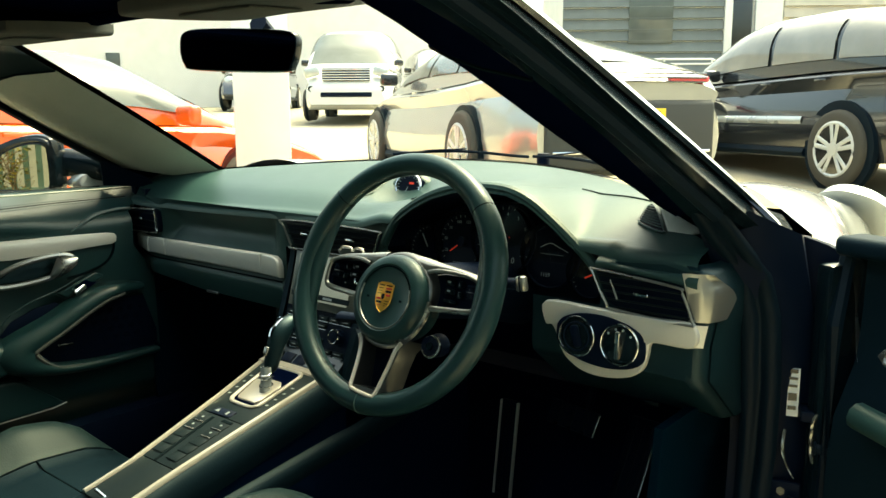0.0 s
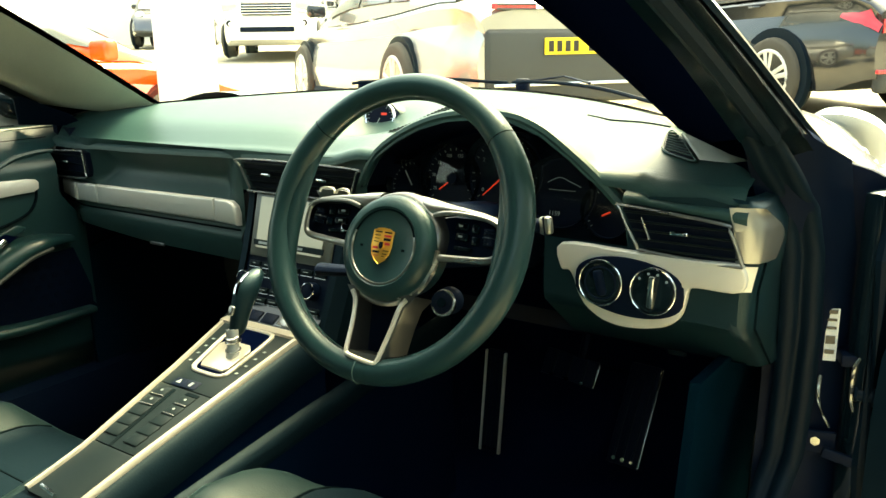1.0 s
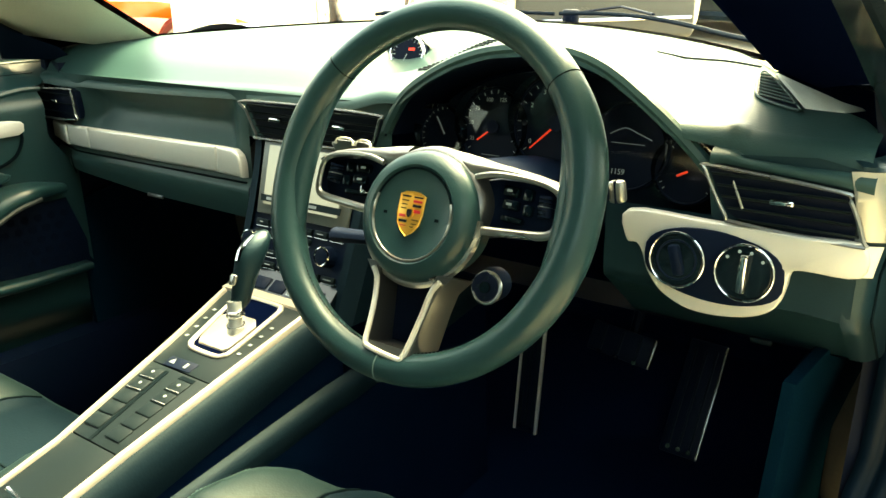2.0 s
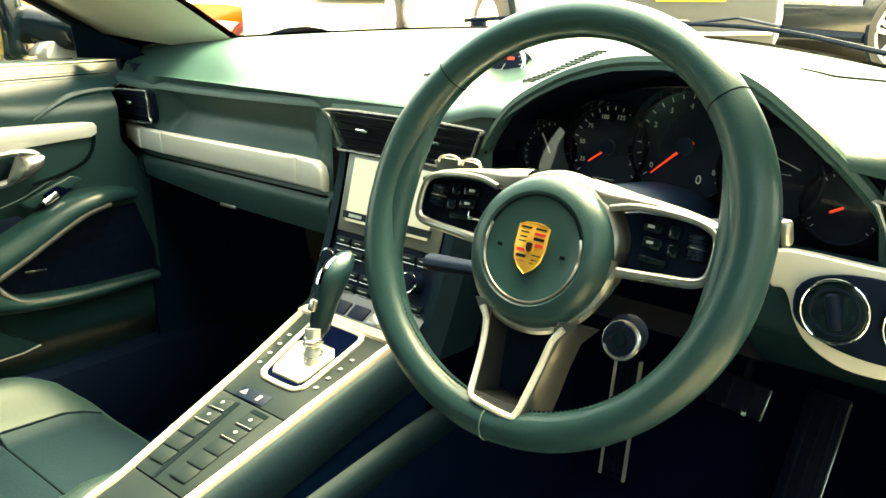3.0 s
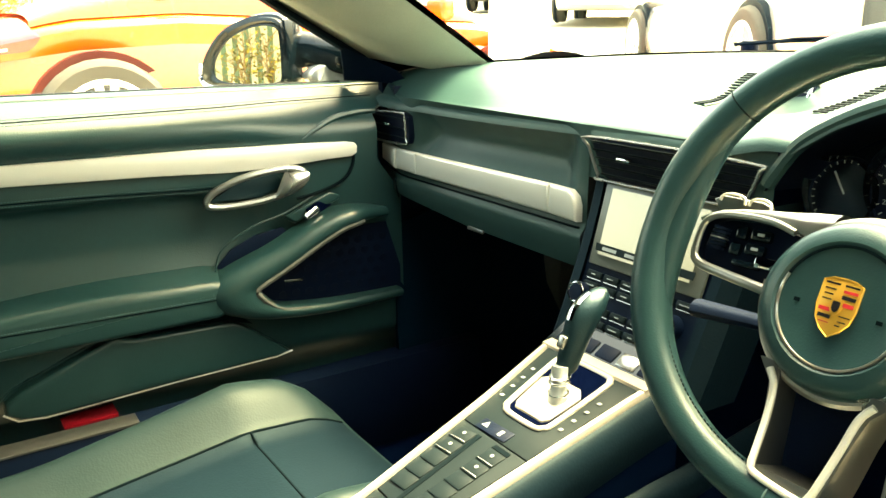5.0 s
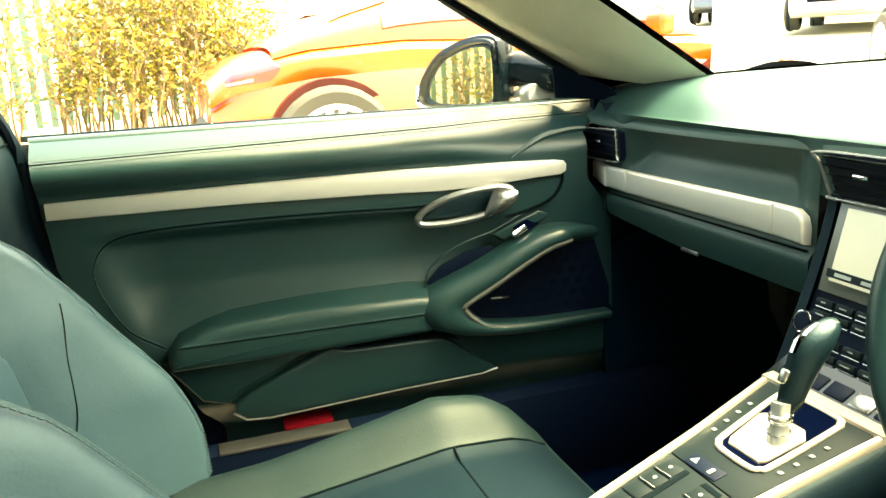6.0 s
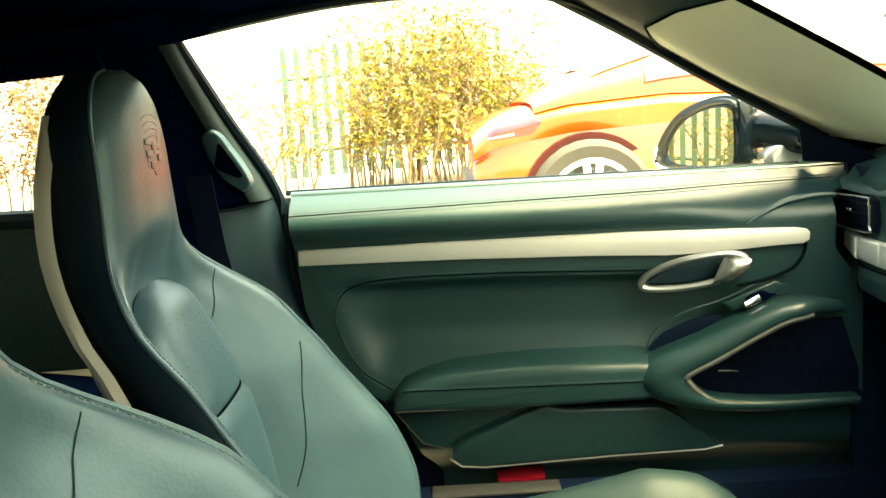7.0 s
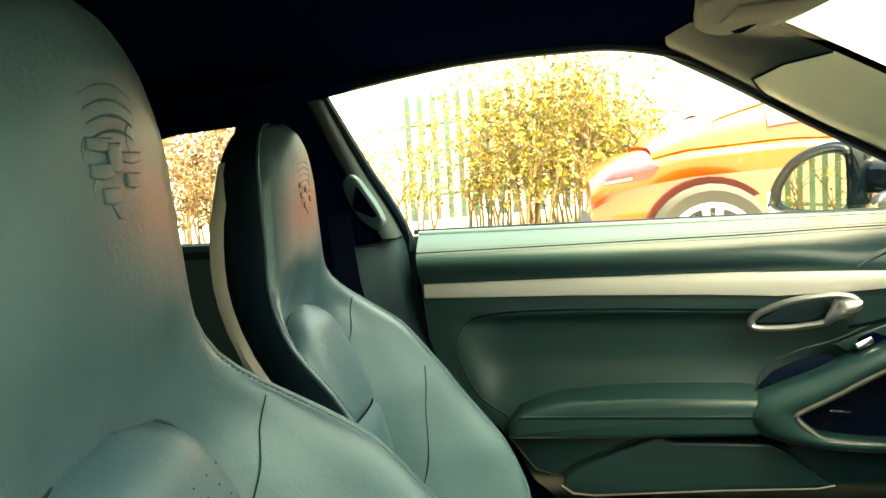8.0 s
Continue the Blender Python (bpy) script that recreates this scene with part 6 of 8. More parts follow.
for h in (0.012, 0.026, 0.032):
    part("stalk_ring", ring(C(GX - 0.003, GY - 0.002 + h * 0.3, h), (0, -0.1, 1), 0.0115, 0.0017, 24), M_CHROME, lever)
kn = []
prof = [(0.032, 0.012, 0.0100, 0.0100), (0.036, 0.013, 0.0135, 0.0130), (0.050, 0.018, 0.0150, 0.0155), (0.068, 0.026, 0.0168, 0.0185), (0.084, 0.035, 0.0185, 0.0225), (0.096, 0.042, 0.0190, 0.0260), (0.106, 0.048, 0.0170, 0.0260), (0.113, 0.052, 0.0120, 0.0190), (0.1165, 0.054, 0.0050, 0.0080), (0.117, 0.0545, 0.0010, 0.0015)]
for h, dy, rx, ry in prof:
    c = C(GX - 0.006, GY + dy, 0) + Vector((0, 0, h))
    kn.append([c + Vector((math.cos(a) * rx, math.sin(a) * ry + 0.10 * ry * math.cos(2 * a), 0.25 * math.sin(a) * ry)) for a in span(0, 2 * math.pi * 23 / 24, 24)])
knob = part("knob", loft(kn), M_SEAT_DARK, lever, "black leather grip")
cap = []
for h, dy, rx, ry in prof[5:9]:
    c = C(GX - 0.006, GY + dy, 0) + Vector((0, 0, h))
    w = 1.045
    cap.append([c + Vector((math.cos(a) * rx * w, (math.sin(a) * ry + 0.10 * ry * math.cos(2 * a)) * w, 0.25 * math.sin(a) * ry + 0.0010)) for a in span(radians(120), radians(285), 18)])
part("knob_cap", loft(cap, closed=False), M_CHROME, knob, "bright metal top of the grip", smooth=75)
part("knob_button", box(0.012, 0.006, 0.016, 0.003, 3, m=Matrix.Translation(C(GX - 0.006, GY + 0.004, 0) + Vector((0, 0, 0.074))) @ pose(0, 0, 0, -25, 0, 0)), M_SATIN, knob, "satin release button")
# keys between stack and console
for k in range(5):
    part("console_key", box(0.030, 0.022, 0.006, 0.002, m=Matrix.Translation(Vector((-0.072 + k * 0.036, 0.150, 0.590))) @ pose(0, 0, 0, 32, 0, 0)), M_PLASTIC if k != 3 else M_SATIN, con, "flat key at the foot of the stack")
part("console_bridge", slab([Vector((-0.100, 0.132, 0.580)), Vector((0.108, 0.132, 0.580)), Vector((0.098, 0.185, 0.612)), Vector((-0.098, 0.185, 0.612))], (0, 0.01, -0.012), 0), M_GLOSSBLACK, con)

# ---- seats ----
HW = [(0.34, 0.225), (0.45, 0.250), (0.55, 0.258), (0.66, 0.250), (0.74, 0.232), (0.785, 0.205), (0.82, 0.160), (0.86, 0.130), (0.92, 0.120), (1.00, 0.114), (1.10, 0.110)]
YC = [(0.34, -0.750), (0.45, -0.765), (0.55, -0.780), (0.64, -0.800), (0.72, -0.835), (0.795, -0.868), (0.84, -0.874), (0.90, -0.868), (1.0, -0.869), (1.07, -0.875), (1.097, -0.886)]
BU = [(0.34, 0.215), (0.42, 0.222), (0.50, 0.200), (0.55, 0.170), (0.60, 0.141), (0.65, 0.121), (0.70, 0.106), (0.74, 0.096), (0.78, 0.063), (0.82, 0.032), (0.86, 0.013), (0.88, 0.008), (1.1, 0.0)]
WS = [(0.34, 0.14), (0.60, 0.115), (0.70, 0.092), (0.78, 0.064), (0.82, 0.063), (0.86, 0.067), (0.90, 0.070), (1.00, 0.066), (1.05, 0.060), (1.097, 0.034)]


def smooth_lerp(tab, z):
    if tab is HW and z > 0.965:
        return 0.1155 * math.sqrt(max(0.0004, 1 - (min(0.1278, z - 0.965) / 0.128) ** 2.5))
    return (lerp(tab, z - 0.02) + 2 * lerp(tab, z) + lerp(tab, z + 0.02)) / 4


def seat(at, shift, lift, up, name_label):
    """A sports seat with a built-in head restraint; shift moves the backrest fore and aft."""
    s = thing("sports_seat", at, name_label, "car seat", "front seats")
    o = Vector((at[0], 0, lift))

    def B(x, y, z):
        return o + Vector((x, y + shift, z))

    def front_y(x, z):
        hw = smooth_lerp(HW, z)
        u = abs(x) / hw
        return lerp([(0.80, 0.0), (0.88, 0.028), (1.05, 0.031), (1.078, 0.028), (1.0928, 0.016)], z) * (1 - min(1, u) ** 2.3) + smooth_lerp(YC, z) + smooth_lerp(BU, z) * (0.40 * sstep(0.38, 0.68, u) + 0.60 * sstep(0.62, 1.0, u)) - 0.005 * max(0, (u - 0.86) / 0.14) ** 2.4

    zs = [0.34 + 0.70 * i / 42 for i in range(43)] + [1.048, 1.055, 1.062, 1.068, 1.074, 1.079, 1.083, 1.087, 1.090, 1.092, 1.0928]
    fr, sd, bk = [], [], []
    us = [math.sin(a) for a in span(-math.pi / 2, math.pi / 2, 33)]
    for z in zs:
        hw, w, yc = smooth_lerp(HW, z), smooth_lerp(WS, z), smooth_lerp(YC, z)
        fr.append([B(u * hw, front_y(u * hw, z), z) for u in us])
        ye = front_y(hw, z)
        yb, ym = ye - w, min(ye - w, yc - 0.055)
        half = [(1.0, ye, 0.0), (1.0, ye - 0.006, 0.0035), (1.0, ye - w * 0.35, 0.006), (0.985, ye - w * 0.7, 0.003), (0.93, yb + 0.004, 0.0), (0.86, yb, 0.0), (0.5, ym, 0.0)]
        sd.append([B(-hw * k - d, y, z) for k, y, d in half] + [B(hw * k + d, y, z) for k, y, d in half[::-1]])
    back = part("backrest", loft(fr, closed=False), M_SEAT, s, "grey leather backrest with side bolsters", smooth=75)
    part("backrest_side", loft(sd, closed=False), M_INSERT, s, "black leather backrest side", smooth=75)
    for sg in (-1, 1):
        zz = 0.790
        h0, w0 = smooth_lerp(HW, zz), smooth_lerp(WS, zz)
        e0 = front_y(h0, zz)
        part("seam", tube([B(sg * (h0 + 0.001), e0, zz), B(sg * (h0 + 0.0065), e0 - w0 * 0.35, zz - 0.004), B(sg * (h0 * 0.985 + 0.004), e0 - w0 * 0.7, zz - 0.008), B(sg * h0 * 0.93, e0 - w0, zz - 0.010)], 0.0016, 5), M_SEAM, s)
    # pale hard shell behind
    sh = []
    for z in [0.36 + 0.68 * i / 24 for i in range(25)]:
        hw, w, yc = smooth_lerp(HW, z), smooth_lerp(WS, z), smooth_lerp(YC, z)
        tp = sstep(0.93, 1.04, z)
        yb = front_y(hw, z) - w + 0.014 * tp
        ym = min(yb, yc - 0.055) - 0.014
        half = [(0.965 - 0.05 * tp, yb + 0.010, 0.006), (0.98 - 0.06 * tp, yb - 0.002, 0.006), (0.96 - 0.06 * tp, yb - 0.012, 0.004), (0.86, yb - 0.018, 0.0), (0.5, ym, 0.0), (0.2, ym - 0.004, 0.0)]
        sh.append([B(-hw * k - d, y, z) for k, y, d in half] + [B(hw * k + d, y, z) for k, y, d in half[::-1]])
    part("back_shell", loft(sh, closed=False), M_SHELL, s, "pale painted seat back shell")
    # edge piping
    for sg in (-1, 1):
        edge = [B(sg * smooth_lerp(HW, z), front_y(smooth_lerp(HW, z), z), z) for z in zs]
        part("piping", tube(edge, 0.0028, 6), M_SEAT, back)
        stitches("stitching", [p + Vector((-sg * 0.007, 0.004, 0)) for p in edge], back, 0.006, 0.0007)
        # bolster seams
        sm = [B(sg * x, front_y(x, z) + 0.001, z) for x, z in zip(span(0.212, 0.130, 16), span(0.662, 0.45, 16))]
        part("seam", tube(sm, 0.0009, 5), M_SEAM, back)
        stitches("stitching", [p + Vector((sg * 0.004, 0.001, 0)) for p in sm], back, 0.006, 0.0008)
        sm = [B(sg * x, front_y(x, z) + 0.001, z) for x, z in zip(span(0.164, 0.118, 12), span(0.800, 0.732, 12))]
        part("seam", tube(sm, 0.0007, 5), M_SEAT_DARK, back)
    # raised insert in two cushions
    def insert(z0, z1, top_round):
        rows = []
        n = 18
        for i in range(n + 1):
            t = i / n
            z = z0 + (z1 - z0) * t
            w = 0.110
            if top_round:
                w *= math.sqrt(max(0.0, 1 - max(0, (t - 0.30) / 0.70) ** 3.4))
                w = max(w, 0.006)
            edge_v = 0.72 + 0.28 * sstep(0, 0.10, t)
            if top_round:
                edge_v *= 0.25 + 0.75 * math.sqrt(max(0.0, 1 - sstep(0.80, 1.0, t)))
            else:
                edge_v *= 0.72 + 0.28 * sstep(0, 0.07, 1 - t)
            row = []
            for u in [math.sin(a) for a in span(-math.pi / 2, math.pi / 2, 23)]:
                rise = 0.034 * (1 - abs(u) ** 4.5) ** 0.6 * edge_v + 0.006 * (1 - u * u)
                row.append(B(u * w, smooth_lerp(YC, z) + rise - 0.002, z))
            rows.append(row)
        return loft(rows, closed=False)
    part("backrest_insert", insert(0.648 + up, 0.818 + up, True), M_SEAT, s, "upper padded insert")
    part("backrest_insert", insert(0.42, 0.644 + up, False), M_SEAT, s, "lower padded insert")
    zt = 0.818 + up
    ol = []
    for t in span(0.0, 0.985, 30):
        ol.append((0.111 * math.sqrt(max(0.0, 1 - max(0, (t - 0.30) / 0.70) ** 3.4)), 0.648 + up + 0.170 * t))
    ol = [(-x, z) for x, z in ol] + [(0.0, zt + 0.001)] + ol[::-1]
    # dark tube stands in for the shade in the crease round the insert
    part("crease_shade", tube([B(x, smooth_lerp(YC, z) + 0.0035, z) for x, z in ol], 0.0022, 5), M_SEAT_DARK, back)
    dots = []
    for i in range(9):
        for j in range(7):
            x, z = -0.066 + j * 0.022 + (i % 2) * 0.011, 0.685 + up + i * 0.011
            if abs(x) < 0.080 - 0.3 * max(0, z - up - 0.745):
                w = 0.110
                dots.append(disc(B(x, smooth_lerp(YC, z) + 0.034 * (1 - abs(x / w) ** 4.5) ** 0.6 + 0.006 * (1 - (x / w) ** 2) - 0.0018, z), (0, 1, 0.2), 0.0008, 0.0003, 6))
    part("perforation", join(*dots), M_SEAM, back)
    # embossed crest on the head restraint: a row of ribs over broken fields, no lettering
    ez = 1.004

    def E(a, b, lift=0.0):
        return B(a, front_y(abs(a), ez + b) + lift, ez + b)

    for k in range(4):
        part("emboss", tube(curve([E(x, 0.032 - 0.009 * k - 9.0 * x * x, -0.0002) for x in span(-0.029 + 0.002 * k, 0.029 - 0.002 * k, 9)], 2), [0.0005 + 0.0008 * math.sin(math.pi * i / 16) for i in range(17)], 6), M_SEAT, back, "embossed rib of the crest" if k == 0 else "")
    for x0, x1, z0, z1, h in ((0.004, 0.029, -0.006, 0.001, 0.0022), (-0.029, -0.003, -0.013, -0.007, 0.0018), (0.006, 0.028, -0.022, -0.014, 0.0024), (-0.026, -0.008, -0.028, -0.020, 0.0022), (-0.003, 0.010, -0.018, -0.002, 0.0028), (0.002, 0.018, -0.037, -0.028, 0.0020)):
        part("emboss", slab([E(a, b, -0.0010) for a, b in ((x0, z0), ((x0 + x1) / 2, z0 - 0.0015), (x1, z0), (x1, z1), (x0, z1))], (0, 0.75 * h + 0.0010, 0), 0.0010, 3), M_SEAT, back, smooth=60)
    for dx, dz in ((-0.020, 0.000), (0.020, -0.030), (0.026, -0.008)):
        part("emboss", tube(curve([E(dx + 0.006 * math.cos(t), dz + 0.009 * math.sin(t), -0.0006) for t in span(-1.2, 2.6, 7)], 3), [0.0004 + 0.0008 * math.sin(math.pi * i / 18) for i in range(19)], 6), M_SEAT, back)
    part("emboss", tube([E(0.012, -0.036, 0), E(0.004, -0.046, 0.0002), E(-0.004, -0.047, 0)], [0.0004, 0.0010, 0.0004], 6), M_SEAT, back)
    # cushion
    def cush(x, y):
        hw = 0.245 - 0.02 * sstep(-0.1, 0.02, y)
        u = abs(x) / hw
        mid = lerp([(-0.74, 0.30), (-0.45, 0.305), (-0.16, 0.338), (-0.05, 0.332), (0.02, 0.312)], y) + 0.8 * lift
        crest = lerp([(-0.74, 0.33), (-0.45, 0.352), (-0.31, 0.378), (-0.16, 0.410), (-0.08, 0.398), (-0.03, 0.372), (0.02, 0.318)], y)
        z = mid + (crest - mid) * sstep(0.38, 0.80, u) - 0.060 * max(0, (u - 0.82) / 0.18) ** 2.2
        return Vector((o.x + x, y + 0.2 * shift, z + 1.35 * lift))
    yy = span(-0.74, 0.02, 34)
    # darker copy of the seat leather puts the shade into the colour
    part("cushion", grid(lambda u, y: cush(u * (0.245 - 0.02 * sstep(-0.1, 0.02, y)), y), us, yy), M_CUSHION, s, "seat cushion, its leather darkened for shade")
    rows = []
    for y in yy + [0.035]:
        e = 0.245 - 0.02 * sstep(-0.1, 0.02, y)
        a, b = cush(-e, min(y, 0.02)), cush(e, min(y, 0.02))
        rows.append([a, Vector((a.x - 0.004, a.y, a.z - 0.06)), Vector((a.x + 0.02, a.y, 0.17)), Vector((b.x - 0.02, b.y, 0.17)), Vector((b.x + 0.004, b.y, b.z - 0.06)), b])
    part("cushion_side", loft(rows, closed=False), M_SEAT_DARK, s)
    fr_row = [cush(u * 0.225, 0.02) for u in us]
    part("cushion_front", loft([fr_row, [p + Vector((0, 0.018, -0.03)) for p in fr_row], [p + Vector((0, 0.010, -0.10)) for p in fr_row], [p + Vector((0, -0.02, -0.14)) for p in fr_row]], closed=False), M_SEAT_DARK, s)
    part("cushion_insert", grid(lambda u, y: cush(u * 0.122, y) + Vector((0, 0, 0.003 - 0.002 * u ** 4)), span(-1, 1, 15), span(-0.72, 0.012, 26)), M_INSERT, s, "darker perforated middle of the cushion")
    for sg in (-1, 1):
        sm = [cush(sg * 0.122, y) + Vector((0, 0, 0.001)) for y in span(-0.70, 0.01, 24)]
        part("seam", tube(sm, 0.0024, 6), M_SEAM, s)
        ed = [cush(sg * (0.245 - 0.02 * sstep(-0.1, 0.02, y)) * 0.90, y) + Vector((0, 0, 0.001)) for y in span(-0.70, 0.015, 30)]
        stitches("stitching", ed, s, 0.006, 0.0009)
    part("seam", tube([cush(x, -0.155) + Vector((0, 0, 0.0025)) for x in span(-0.12, 0.12, 9)], 0.002, 6), M_SEAM, s)
    part("seat_base", box(0.40, 0.56, 0.13, 0.02, m=Matrix.Translation(Vector((o.x, -0.38 + 0.2 * shift, 0.20)))), M_PLASTIC, s)
    return s


seat((-0.365, -0.45, 0.13), 0.0, 0.0, 0.0, "dark leather sports seat of the passenger with built-in head restraint")
seat((0.372, -0.43, 0.13), 0.117, 0.045, 0.008, "dark leather sports seat of the driver with built-in head restraint")

# ---- mirror, visors, pedals ----
rv = thing("rearview_mirror", (0.02, 0.03, 1.20), "black frameless rear-view mirror on the windscreen", "mirror")
RMO = curve([(-0.108, 0.0, 0.030), (-0.05, 0.0, 0.036), (0.05, 0.0, 0.036), (0.105, 0.0, 0.032), (0.118, 0, 0.015), (0.110, 0.0, -0.022), (0.085, 0.0, -0.034), (-0.08, 0.0, -0.034), (-0.108, 0.0, -0.026), (-0.118, 0.0, 0.005)], 4, True)
RM = pose(0.019, 0.020, 1.168, -4, 2, 26) @ Matrix.Diagonal((0.93, 1, 1, 1))
part("mirror_housing", loft([[RM @ (p * s + Vector((0, dy, 0))) for p in RMO] for s, dy in ((0.97, -0.004), (1.0, 0.0), (1.0, 0.012), (0.75, 0.035), (0.3, 0.045))]), M_GLOSSBLACK, rv, "black mirror housing")
part("mirror_glass", slab([RM @ (p * 0.95 + Vector((0, -0.0045, 0))) for p in RMO], RM.to_3x3() @ Vector((0, -0.001, 0))), M_MIRROR, rv, "dark silvered mirror glass")
part("mirror_stem", tube([RM @ Vector((0.03, 0.04, 0.0)), RM @ Vector((0.03, 0.07, 0.03)), Vector((0.03, 0.055, 1.215))], 0.016, 10), M_PLASTIC, rv)
for side in (-1, 1):
    v = thing("sun_visor", (0.34 * side, -0.19, 1.19), "grey cloth sun visor folded up against the roof", "sun visor", "sun visors")
    vo = curve([flip(p, side) for p in ((-0.165, -0.275, 1.188), (-0.36, -0.268, 1.189), (-0.46, -0.246, 1.189), (-0.522, -0.205, 1.188), (-0.520, -0.165, 1.190), (-0.47, -0.120, 1.193), (-0.30, -0.102, 1.196), (-0.165, -0.098, 1.196))], 4, True)
    part("visor_panel", slab([p + Vector((0, 0, 0.018)) for p in vo], (0, 0, -0.018), 0.006, 3), M_VISOR, v)
    part("visor_mirror_lid", slab([flip(p, side) + Vector((0, 0, -0.0005)) for p in ((-0.24, -0.235, 1.189), (-0.38, -0.232, 1.1895), (-0.38, -0.150, 1.192), (-0.24, -0.145, 1.192))], (0, 0, -0.003), 0.001), M_VISOR, v, "flat mirror lid")


def pedal(name, c, w, h, tilt, lean, label):
    t = thing(name, c, label, "pedal")
    m = Matrix.Translation(c) @ pose(0, 0, 0, -tilt, lean, 0)
    part("pedal_plate", box(w, 0.010, h, 0.003, m=m), M_PLASTIC, t)
    for k in range(3):
        part("rubber_rib", box(0.004, 0.004, h * 0.86, 0.001, m=m @ pose(-w * 0.28 + k * w * 0.28, -0.006, 0)), M_RUBBER, t)
    for e in ((-0.5, 0.5) if "rest" in name else (0.5,)):
        part("bright_edge", box(0.005 if "rest" in name else 0.004, 0.008, h * 0.98, 0.001, m=m @ pose(w * e, -0.004, 0)), M_ALU if "rest" in name else M_SATIN, t, "bright edge")
    for k in range(3):
        part("pedal_bolt", disc(m @ Vector((-w * 0.28 + k * w * 0.28, -0.005, -h * 0.45)), m.to_3x3() @ Vector((0, -1, 0)), 0.004, 0.003, 10), M_CHROME, t)
    return t


pedal("foot_rest", Vector((0.188, 0.580, 0.318)), 0.044, 0.22, 8, 0, "black foot rest with bright edge")
pedal("brake_pedal", Vector((0.373, 0.552, 0.443)), 0.110, 0.050, 26, 6, "black rubber brake pedal with bright edge")
pedal("accelerator_pedal", Vector((0.486, 0.60, 0.355)), 0.062, 0.195, 32, 2, "black accelerator pedal with a bright edge")
part("pedal_arm", tube([(0.375, 0.60, 0.44), (0.37, 0.70, 0.60), (0.37, 0.75, 0.75)], 0.010, 8), M_PLASTIC, bpy.data.objects["brake_pedal"])
part("obd_socket", box(0.026, 0.008, 0.008, 0.002, m=pose(0.64, 0.34, 0.598)), M_PANEL, dash)

# ---- driver's door, swung open ----
dd = thing("driver_door", (0.86, 0.44, 0.30), "open driver's door in black with dark trim", "car door")
DM = Matrix.Translation((0.868, 0.470, 0.0)) @ pose(0, 0, 0, 0, 0, 68)
part("door_shell", moved(grid(lambda y, z: Vector((0.05 + 0.03 * math.sin((z - 0.2) * 4), y, z)), span(-1.10, 0.0, 12), span(0.22, 0.86, 10), (-0.05, 0, 0)), DM), M_GLOSSBLACK, dd, "black painted door shell")
part("door_panel", moved(grid(lambda y, z: Vector((-0.03 - 0.03 * sstep(0.8, 0.5, z) + 0.03 * sstep(0.62, 0.70, z), y, z)), span(-1.06, -0.05, 16), span(0.26, 0.86, 16)), DM), M_INSERT, dd, "dark leather door panel")
part("door_top", moved(box(0.06, 1.06, 0.03, 0.010, 3, pose(-0.01, -0.55, 0.87)), DM), M_INSERT, dd)
part("door_edge", moved(box(0.10, 0.03, 0.58, 0.008, 2, pose(0.01, -0.010, 0.55)), DM), M_GLOSSBLACK, dd)
part("pull_handle", moved(tube(curve([(-0.07, -0.10, 0.64), (-0.09, -0.25, 0.62), (-0.09, -0.45, 0.55), (-0.06, -0.55, 0.52)], 6), 0.02, 10), DM), M_DASH, dd)
part("release_loop", moved(tube(curve([(-0.055, -0.12, 0.73), (-0.065, -0.2, 0.745), (-0.065, -0.27, 0.71), (-0.055, -0.2, 0.69)], 5, True), 0.006, 8, True), DM), M_SATIN, dd)
part("door_seal", moved(tube([(0.0, -0.02, 0.28), (-0.035, -0.03, 0.45), (-0.035, -0.03, 0.75), (0.0, -0.02, 0.86)], 0.012, 8), DM), M_RUBBER, dd)


# ---- outside ----
M_TARMAC = material("pale_tarmac", (0.33, 0.295, 0.215), 0.9, grain=0.8, bump=0.5, scale=60, vary=0.2, big=0.4)
M_TYRE = material("tyre_rubber", (0.055, 0.050, 0.040), 0.85, grain=0.4, bump=0.3, scale=150)
M_RIMALU = material("alloy", (0.62, 0.62, 0.60), 0.3, metal=0.25, vary=0.05)
M_ORANGE = material("orange_paint", (0.78, 0.105, 0.012), 0.25, vary=0.05, coat=1.0)
M_VALANCE = material("bumper_plastic", (0.030, 0.033, 0.033), 0.6, grain=0.3, bump=0.1, scale=200)
# dark red for the shaded orange lip round the coupe's wheels
M_ARCH = material("shaded_arch_red", (0.060, 0.008, 0.005), 0.5, spec=0.2)
M_BLACKP = material("black_paint", (0.012, 0.013, 0.015), 0.2, vary=0.1, coat=1.0)
M_WHITEP = material("white_paint", (0.78, 0.78, 0.76), 0.25, vary=0.03, coat=1.0)
M_SALOON = material("pale_silver_paint", (0.46, 0.455, 0.42), 0.22, metal=0.55, vary=0.05, coat=1.0)
M_DARKP = material("dark_blue_grey_paint", (0.022, 0.025, 0.029), 0.16, metal=0.15, vary=0.08, coat=1.0)
M_GREYP = material("dark_grey_paint", (0.15, 0.145, 0.15), 0.17, metal=0.75, vary=0.08, coat=1.0)
# both glass bases are lifted to carry the sky's reflection
M_PALEGLASS = material("pale_sky_glass", (0.24, 0.23, 0.21), 0.06, vary=0.15, spec=0.6, coat=0.5)
M_CARGLASS = material("sky_grey_glass", (0.10, 0.115, 0.11), 0.08, vary=0.1, spec=0.5)
M_TAIL = material("tail_lamp", (0.55, 0.015, 0.03), 0.12, coat=1.0)
M_PLATE = material("yellow_plate", (0.80, 0.58, 0.03), 0.4)
M_SIDING = material("cream_siding", (0.55, 0.50, 0.42), 0.6, vary=0.12, grain=0.3, scale=30, rand=0.06)
